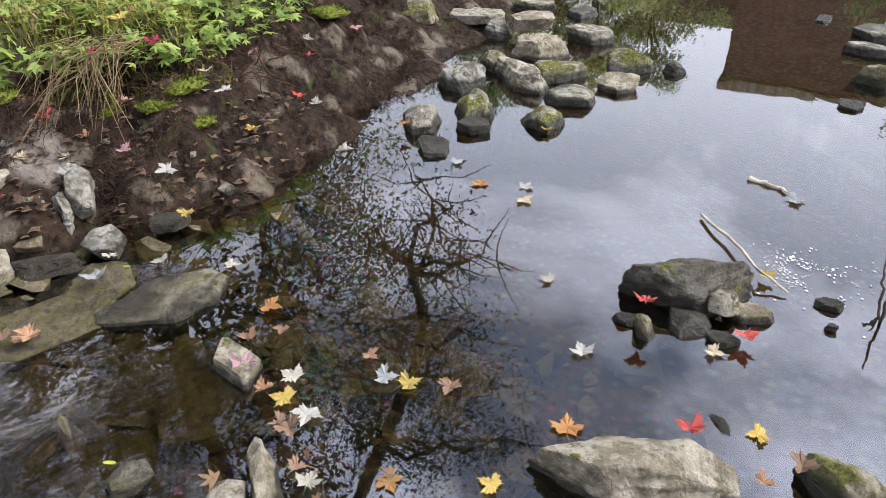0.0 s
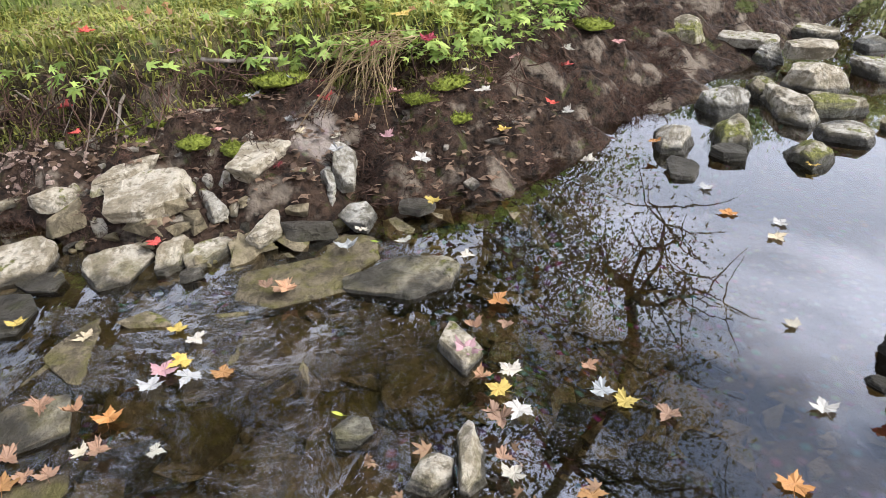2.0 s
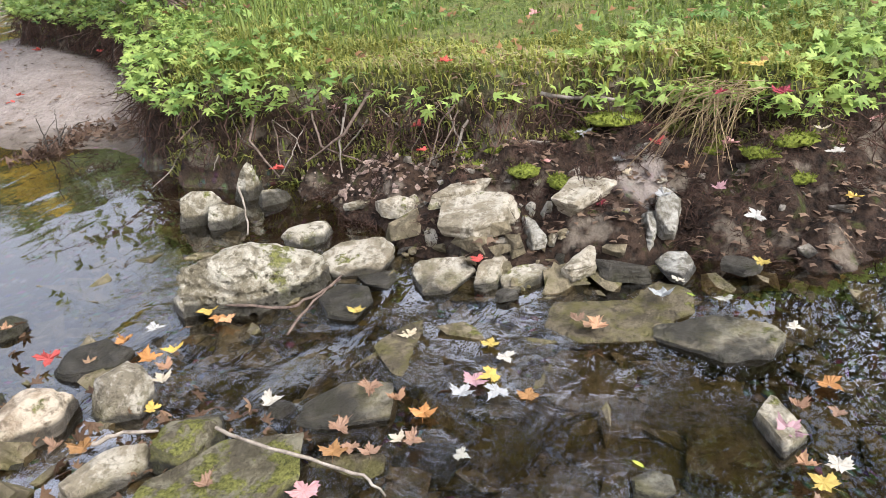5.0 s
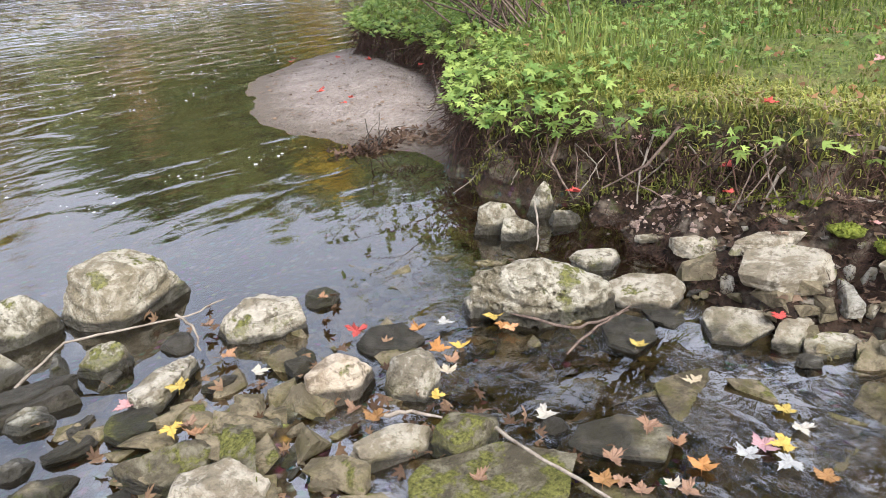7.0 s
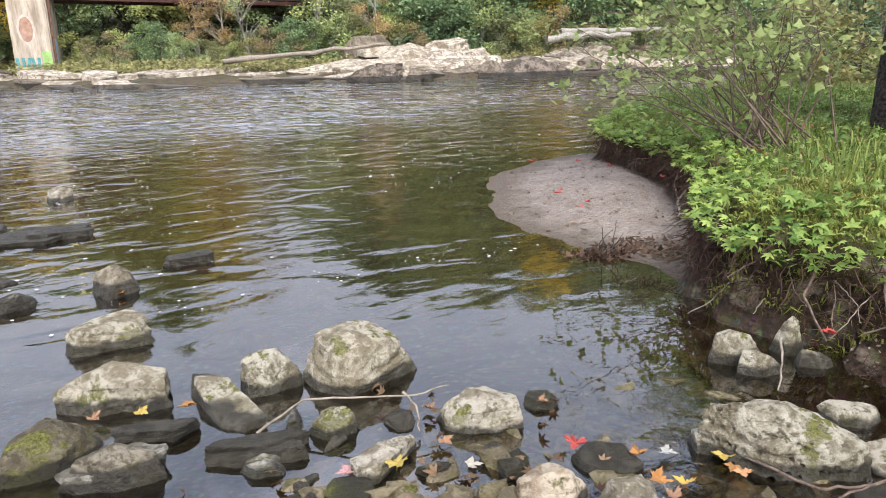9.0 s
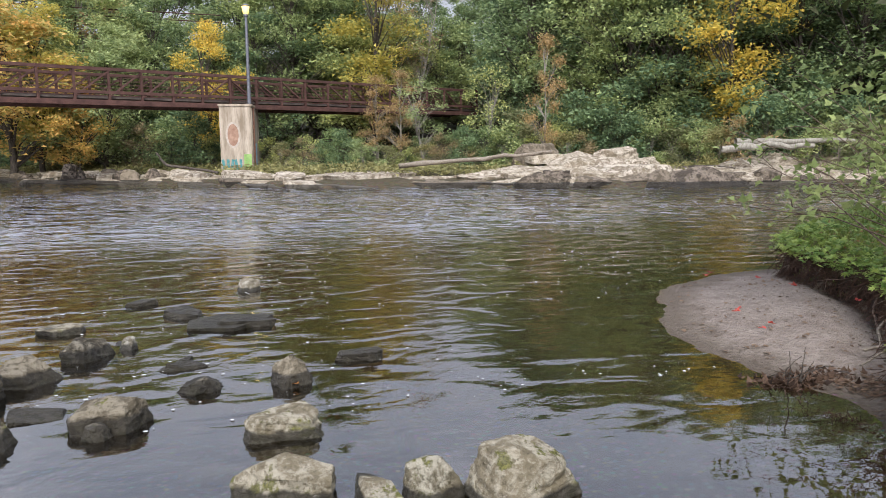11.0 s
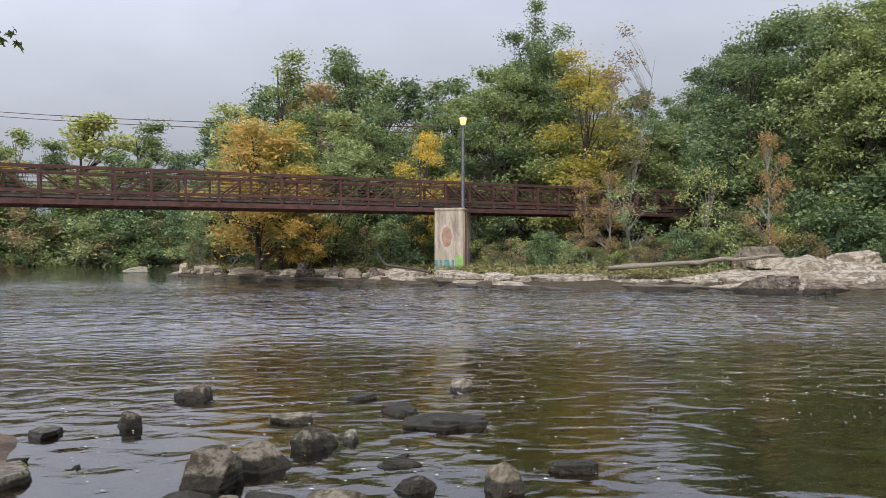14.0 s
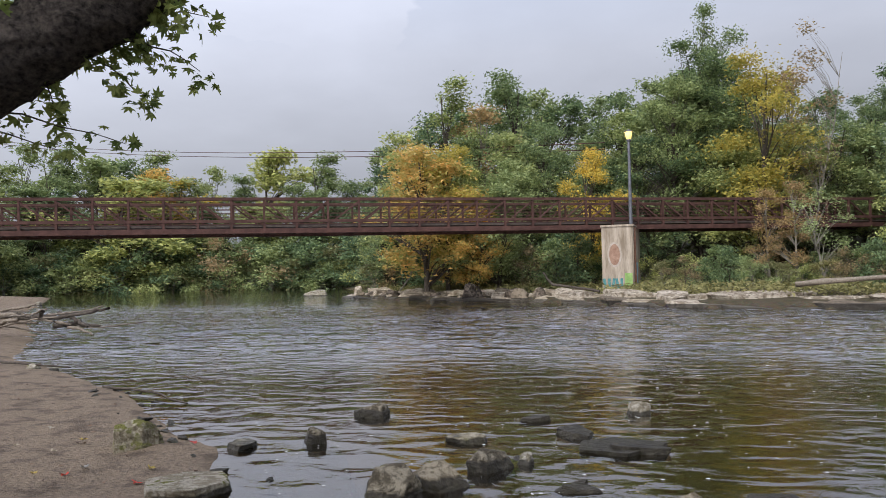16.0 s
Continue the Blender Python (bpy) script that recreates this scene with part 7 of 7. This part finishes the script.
fallen_leaf("red", 5.08, 4.64, 0.200, 0.090)
fallen_leaf("red", 5.18, 6.66, 0.080, 0.097)
fallen_leaf("red", 5.50, 6.24, 0.100, 0.089)
fallen_leaf("red", 4.28, 5.08, 0.100, 0.079)
fallen_leaf("red", 3.96, 4.46, 0.100, 0.086)
fallen_leaf("red", 5.34, 5.61, 0.120, 0.104)
fallen_leaf("red", -3.06, 4.85, 0.050, 0.103)
fallen_leaf("red", -3.66, 4.92, 0.060, 0.083)
fallen_leaf("red", -3.31, 6.05, 0.050, 0.095)
fallen_leaf("white", 1.76, -0.43, 0.010, 0.094)
fallen_leaf("white", 1.65, -0.66, 0.010, 0.097)
fallen_leaf("white", 1.60, -0.43, 0.010, 0.099)
fallen_leaf("white", 2.43, 0.02, 0.030, 0.103)
fallen_leaf("white", 1.54, -1.18, 0.003, 0.089)
fallen_leaf("white", 2.33, -0.38, 0.020, 0.075)
fallen_leaf("white", 2.97, -0.95, 0.030, 0.101)
fallen_leaf("white", 2.73, -1.35, 0.003, 0.081)
fallen_leaf("white", 2.43, -1.50, 0.003, 0.081)
fallen_leaf("white", 2.72, -0.25, 0.200, 0.104)
fallen_leaf("white", 2.85, 0.05, 0.200, 0.091)
fallen_leaf("white", 3.29, -0.93, 0.120, 0.086)
fallen_leaf("white", 3.13, -0.53, 0.300, 0.095)
fallen_leaf("white", 1.92, -2.33, 0.003, 0.100)
fallen_leaf("white", 2.53, -0.03, 0.030, 0.077)
fallen_leaf("white", 1.65, 1.05, 0.000, 0.099)
fallen_leaf("white", 1.99, 0.44, 0.010, 0.081)
fallen_leaf("white", 1.81, 0.52, 0.010, 0.098)
fallen_leaf("white", 1.82, 0.43, 0.010, 0.103)
fallen_leaf("white", 3.10, 0.24, 0.180, 0.103)
fallen_leaf("white", 3.23, 0.41, 0.220, 0.103)
fallen_leaf("white", 3.29, 0.24, 0.220, 0.091)
fallen_leaf("white", 1.87, 1.63, 0.020, 0.089)
fallen_leaf("white", 1.29, 1.95, 0.000, 0.088)
fallen_leaf("white", -3.64, 5.12, 0.070, 0.094)
fallen_leaf("yellow", 1.69, -0.39, 0.010, 0.097)
fallen_leaf("yellow", 1.61, -0.71, 0.005, 0.094)
fallen_leaf("yellow", 1.11, -1.39, 0.003, 0.075)
fallen_leaf("yellow", 1.24, -0.75, 0.003, 0.082)
fallen_leaf("yellow", 2.59, -0.28, 0.090, 0.079)
fallen_leaf("yellow", 2.83, -1.82, 0.020, 0.077)
fallen_leaf("yellow", 3.12, -0.23, 0.620, 0.084)
fallen_leaf("yellow", 3.04, -0.61, 0.160, 0.084)
fallen_leaf("yellow", 1.59, -1.87, 0.020, 0.076)
fallen_leaf("yellow", 2.13, 1.00, 0.020, 0.086)
fallen_leaf("yellow", 2.00, 1.51, 0.020, 0.092)
fallen_leaf("yellow", 2.06, 0.51, 0.010, 0.080)
fallen_leaf("yellow", 1.89, 0.47, 0.010, 0.104)
fallen_leaf("yellow", 3.42, -0.21, 0.550, 0.085)
fallen_leaf("yellow", 1.74, 1.45, 0.040, 0.087)
fallen_leaf("yellow", 1.49, 1.33, 0.040, 0.082)
fallen_leaf("yellow", 1.03, 2.00, 0.070, 0.101)
fallen_leaf("yellow", 0.88, 1.79, 0.080, 0.086)
fallen_leaf("yellow", 0.39, 2.88, 0.040, 0.083)
fallen_leaf("yellow", -4.24, 5.93, 0.080, 0.094)
fallen_leaf("yellow", -3.91, 4.93, 0.070, 0.075)
fallen_leaf("yellow", -3.18, 5.24, 0.050, 0.085)


stick([(2.04, 1.49, 0.035), (2.05, 1.21, 0.05), (2.09, 1.11, 0.1), (2.14, 1.05, 0.13)], 0.008, "thin wet stick lying against the pitted rock", ROOT)
stick([(1.94, 1.17, 0.02), (2.06, 1.12, 0.08), (2.15, 1.05, 0.14)], 0.006, "thin brown twig leaning on a rock", ROOT)
stick([(2.74, 1.83, 0.17), (2.68, 1.77, 0.09), (2.6, 1.73, 0.01)], 0.007, "pale straight reed standing in the water")
stick([(1.38, 1.03, 0.13), (1.37, 0.87, 0.11), (1.38, 0.74, 0.08), (1.39, 0.64, 0.06), (1.36, 0.57, 0.04)], 0.007, "crooked pale stick lying on a mossy slab")
stick([(0.72, 2.52, 0.03), (0.91, 2.52, 0.11), (1.08, 2.38, 0.13), (1.25, 2.29, 0.13), (1.40, 2.29, 0.13)], 0.007, "long thin branch laid across the stones")
stick([(1.24, 2.36, 0.12), (1.25, 2.28, 0.09), (1.23, 2.22, 0.02)], 0.008, "short twig against the stones")
stick([(1.97, -1.94, 0.015), (1.76, -1.9, 0.03), (1.58, -1.84, 0.04), (1.5, -1.87, 0.012)], 0.008, "pale stick resting on the dark boulder", BLEACHED)
stick([(2.13, -2.3, 0.006), (2.05, -2.33, 0.008), (1.96, -2.35, 0.006)], 0.014, "pale bark piece floating on the pool", BLEACHED)
stick([(1.3, 1.37, 0.07), (1.34, 1.3, 0.09), (1.38, 1.22, 0.08)], 0.009, "bleached stick wedged between stones")
stick([(-6.2, 9.0, 0.06), (-5.2, 8.5, 0.07), (-4.4, 7.9, 0.05)], 0.025, "dark stick lying along the beach edge", BARK)
stick([(-10.5, 11.4, 0.12), (-9.2, 11.0, 0.12), (-7.9, 10.6, 0.1)], 0.03, "long dark stick on the sandy beach", BARK)

# loose stones and pebbles on the stream bed
g = np.random.RandomState(19)


def chip(seed):
    """A small broken stone: the hull of a few points, 1 across."""
    r = random.Random(seed)
    bm = bmesh.new()
    for _ in range(11):
        bm.verts.new((r.uniform(-0.5, 0.5), r.uniform(-0.45, 0.45), r.choice((-0.3, 0.3, 0.4)) + r.uniform(-0.12, 0.12)))
    hull = bmesh.ops.convex_hull(bm, input=bm.verts)
    bmesh.ops.delete(bm, geom=[v for v in hull["geom_interior"] if isinstance(v, bmesh.types.BMVert)], context="VERTS")
    bmesh.ops.triangulate(bm, faces=bm.faces)
    bm.verts.index_update()
    v, f = np.array([q.co[:] for q in bm.verts]), np.array([[q.index for q in face.verts] for face in bm.faces])
    bm.free()
    return v, f


CHIPS = [chip(900 + i) for i in range(12)]


def stone_field(name, spots, sizes, mat, flat=0.55):
    verts, faces, base = [], [], 0
    for spot, size in zip(spots, sizes):
        v, f = CHIPS[g.randint(len(CHIPS))]
        a = g.uniform(0, 6.28)
        p = v * (size * g.uniform(0.8, 1.4), size * g.uniform(0.7, 1.1), size * flat * g.uniform(0.7, 1.4))
        p[:, 2] += p[:, 0] * g.uniform(-0.3, 0.3) + p[:, 1] * g.uniform(-0.3, 0.3)
        verts.append(np.column_stack([p[:, 0] * math.cos(a) - p[:, 1] * math.sin(a), p[:, 0] * math.sin(a) + p[:, 1] * math.cos(a), p[:, 2]]) + spot)
        faces.append(f + base)
        base += len(v)
    return fast_mesh(name, np.concatenate(verts), np.concatenate(faces), mat, False)


def on_ground(p, sink):
    return np.column_stack([p, land(p[:, 0], p[:, 1])[0] - sink])


p = np.column_stack([g.uniform(0.7, 2.7, 1500), g.uniform(-1.4, 2.3, 1500)])
sizes = 0.025 + 0.15 * g.random_sample(1500) ** 2.2
tagged(new("streambed_stones", stone_field("streambed_stones", on_ground(p, -0.1 * sizes), sizes, rock_material("bed_stones", (0.20, 0.16, 0.095), (0.05, 0.04, 0.021), 0.3, -0.4))), "brown algae-covered stones on the stream bed", "stones", kind="stuff")
p = np.column_stack([g.normal(0.98, 0.34, 60), g.normal(1.62, 0.36, 60)])
sizes = 0.04 + 0.08 * g.random_sample(60) ** 1.6
tagged(new("mossy_rubble", stone_field("mossy_rubble", on_ground(p, 0.02 * sizes), sizes, ROCK["mossy"], 0.45)), "small mossy broken stones between the rocks", "stones", kind="stuff")
p = np.column_stack([g.normal(0.98, 0.42, 80), g.normal(1.7, 0.42, 80)])
sizes = 0.03 + 0.07 * g.random_sample(80) ** 1.6
tagged(new("rubble", stone_field("rubble", on_ground(p, 0.0 * sizes), sizes, ROCK["wetgrey"], 0.5)), "small dark wet rubble between the rocks", "stones", kind="stuff")
p = np.column_stack([g.normal(3.12, 0.12, 420), g.normal(1.38, 0.18, 420)])
sizes = 0.012 + 0.03 * g.random_sample(420) ** 2
tagged(new("gravel", stone_field("gravel", on_ground(p, 0.0), sizes, rock_material("pinkish_gravel", (0.42, 0.31, 0.25), (0.22, 0.15, 0.12), 0.0, 0.02))), "pinkish-brown gravel under the cut bank", "gravel", kind="stuff")
p = np.column_stack([g.uniform(2.5, 3.3, 150), g.uniform(-0.7, 1.2, 150)])
sizes = 0.012 + 0.07 * g.random_sample(150) ** 3
tagged(new("shore_pebbles", stone_field("shore_pebbles", on_ground(p, 0.0), sizes, rock_material("shore_stones", (0.24, 0.21, 0.17), (0.08, 0.066, 0.05), 0.2, 0.05), 0.6)), "small grey pebbles on the muddy shore", "pebbles", kind="stuff")

# broken chips of stone between the terrace rocks and along the riffle's edge
p = np.column_stack([g.normal(2.62, 0.13, 70), g.uniform(-0.3, 1.4, 70)])
sizes = 0.015 + 0.06 * g.random_sample(70) ** 1.8
tagged(new("stone_chips", stone_field("stone_chips", on_ground(p, 0.01), sizes, bpy.data.materials["shore_stones"], 0.5)), "broken grey stone chips at the water's edge", "stones", kind="stuff")
p = np.column_stack([g.uniform(-7, -2.2, 300), g.uniform(3.4, 9.0, 300)])
p = p[np.abs(inside_by(p[:, 0], p[:, 1], BEACH)) < 0.45]
sizes = 0.03 + 0.16 * g.random_sample(len(p)) ** 2.2
tagged(new("beach_stones", stone_field("beach_stones", on_ground(p, 0.0), sizes, ROCK["dark"], 0.5)), "dark flat stones along the beach edge", "stones", kind="stuff")

# small dead leaves and twig bits strewn on sand and mud
p = np.concatenate([np.column_stack([g.uniform(3.4, 5.6, 500), g.uniform(2.9, 6.8, 500)]), np.column_stack([g.uniform(-8, -2, 500), g.uniform(3.0, 10.5, 500)]), np.column_stack([g.uniform(2.5, 3.4, 900), g.uniform(-0.9, 1.3, 900)]), np.column_stack([g.normal(3.75, 0.14, 260), g.normal(3.35, 0.13, 260)])])
spots = on_ground(p, -0.012)
tagged(new("leaf_litter", scatter_leaves("leaf_litter", spots[spots[:, 2] > 0.015], SIMPLE, leaf_material("leaf_litter", (0.05, 0.03, 0.02), (0.26, 0.17, 0.11)), gen, 0.04, 0.25)), "small brown dead leaves strewn on the shore", "litter", kind="stuff")
p = np.column_stack([g.uniform(2.6, 10, 1500), g.uniform(-2, 8, 1500)])
d = inside_by(p[:, 0], p[:, 1], BANK)
spots = on_ground(p[d > 0.15], -0.05)
tagged(new("bank_litter", scatter_leaves("bank_litter", spots, SIMPLE, leaf_material("bank_litter", (0.12, 0.06, 0.03), (0.34, 0.19, 0.09)), gen, 0.05, 0.5)), "brown dead leaves caught in the grass", "litter", kind="stuff")

# brown leaves caught between the stones
p = np.concatenate([np.column_stack([g.normal(1.0, 0.4, 170), g.normal(1.65, 0.42, 170)]), np.column_stack([g.normal(1.42, 0.1, 90), g.normal(1.12, 0.16, 90)]), np.column_stack([g.normal(1.36, 0.07, 22), g.normal(-0.25, 0.14, 22)])])
spots = np.column_stack([p, np.maximum(land(p[:, 0], p[:, 1])[0], 0.0) + g.uniform(0.003, 0.035, len(p))])
tagged(new("caught_leaves", scatter_leaves("caught_leaves", spots, LOBED, leaf_material("caught_leaves", (0.08, 0.045, 0.026), (0.30, 0.18, 0.10)), gen, 0.04, 0.6)), "wet brown leaves caught between the stream stones", "litter", kind="stuff")

# drift line of dead leaves and twigs at the near end of the sandbar
p = np.column_stack([g.normal(3.46, 0.15, 420), g.normal(3.62, 0.08, 420)])
spots = on_ground(p, -0.01)
tagged(new("drift_leaves", scatter_leaves("drift_leaves", spots[spots[:, 2] > -0.01], SIMPLE, leaf_material("drift_leaves", (0.03, 0.02, 0.016), (0.15, 0.10, 0.075)), gen, 0.05, 0.8)), "heap of dark dead leaves and twigs on the sand edge", "litter", kind="stuff")
for i in range(9):
    a = Vector((3.46 + rng.uniform(-0.2, 0.2), 3.62 + rng.uniform(-0.1, 0.1), 0.03))
    stick(wander(rng, a, (rng.uniform(-1, 1), rng.uniform(-0.4, 0.4), 0.25), rng.uniform(0.12, 0.3), 3, 0.4, -0.05), 0.005, "thin dark twig in the drift line", BARK)

# foam flecks drifting on the river
n = 2400
p = np.column_stack([g.uniform(-7, 8, n), 4.0 + 13 * g.random_sample(n) ** 1.4])
keep = (inside_by(p[:, 0], p[:, 1], SANDBAR) < -0.15) & (inside_by(p[:, 0], p[:, 1], BEACH) < -0.3) & (inside_by(p[:, 0], p[:, 1], BANK) < -0.3) & (smooth_noise(p[:, 0], p[:, 1], 1.8, 51) > -0.25)
p = p[keep]
z = ripples(p[:, 0], p[:, 1])[0] + 0.006
s = (0.003 + 0.011 * g.random_sample(len(p)) ** 2.5) * (0.6 + 0.08 * p[:, 1])
ring = np.arange(7) * 2 * np.pi / 7
v = np.stack([p[:, 0:1] + s[:, None] * np.cos(ring) * g.uniform(0.6, 1.5, (len(p), 7)), p[:, 1:2] + s[:, None] * np.sin(ring), np.repeat(z[:, None], 7, 1)], -1)
top = np.concatenate([v.mean(1, keepdims=True) + (0, 0, 0.004), v], 1)
fan = np.array([[0, i, i % 7 + 1] for i in range(1, 8)])
FOAM = plain_material("foam", (0.42, 0.41, 0.38), (0.62, 0.61, 0.58), 60.0, 0.6)
tagged(new("foam_flecks", fast_mesh("foam_flecks", top.reshape(-1, 3), ((np.arange(len(p)) * 8)[:, None, None] + fan[None]).reshape(-1, 3), FOAM, True)), "white foam flecks drifting on the river", "foam", kind="stuff")

# raft of foam by the dark boulder, and a sunken sprig beyond it
p = np.concatenate([np.column_stack([g.normal(1.58, 0.07, 420), g.normal(-2.0, 0.05, 420)]), np.column_stack([g.normal(1.50, 0.13, 160), g.normal(-2.08, 0.10, 160)])])
p = p[smooth_noise(p[:, 0], p[:, 1], 0.05, 71) > -0.15]
s = 0.001 + 0.004 * g.random_sample(len(p)) ** 2
v = np.stack([p[:, 0:1] + s[:, None] * np.cos(ring) * g.uniform(0.6, 1.5, (len(p), 7)), p[:, 1:2] + s[:, None] * np.sin(ring), np.full((len(p), 7), 0.002)], -1)
top = np.concatenate([v.mean(1, keepdims=True) + (0, 0, 0.003), v], 1)
tagged(new("foam_raft", fast_mesh("foam_raft", top.reshape(-1, 3), ((np.arange(len(p)) * 8)[:, None, None] + fan[None]).reshape(-1, 3), FOAM, True)), "raft of dirty white foam beside a boulder", "foam", kind="stuff")
for i in range(5):
    stick(wander(rng, (1.30, -2.02, -0.02), (rng.uniform(-0.6, 0.6), rng.uniform(-1, 0.2), 0.5), 0.22, 3, 0.3), 0.006, "dark twig sticking out of the pool", BARK)
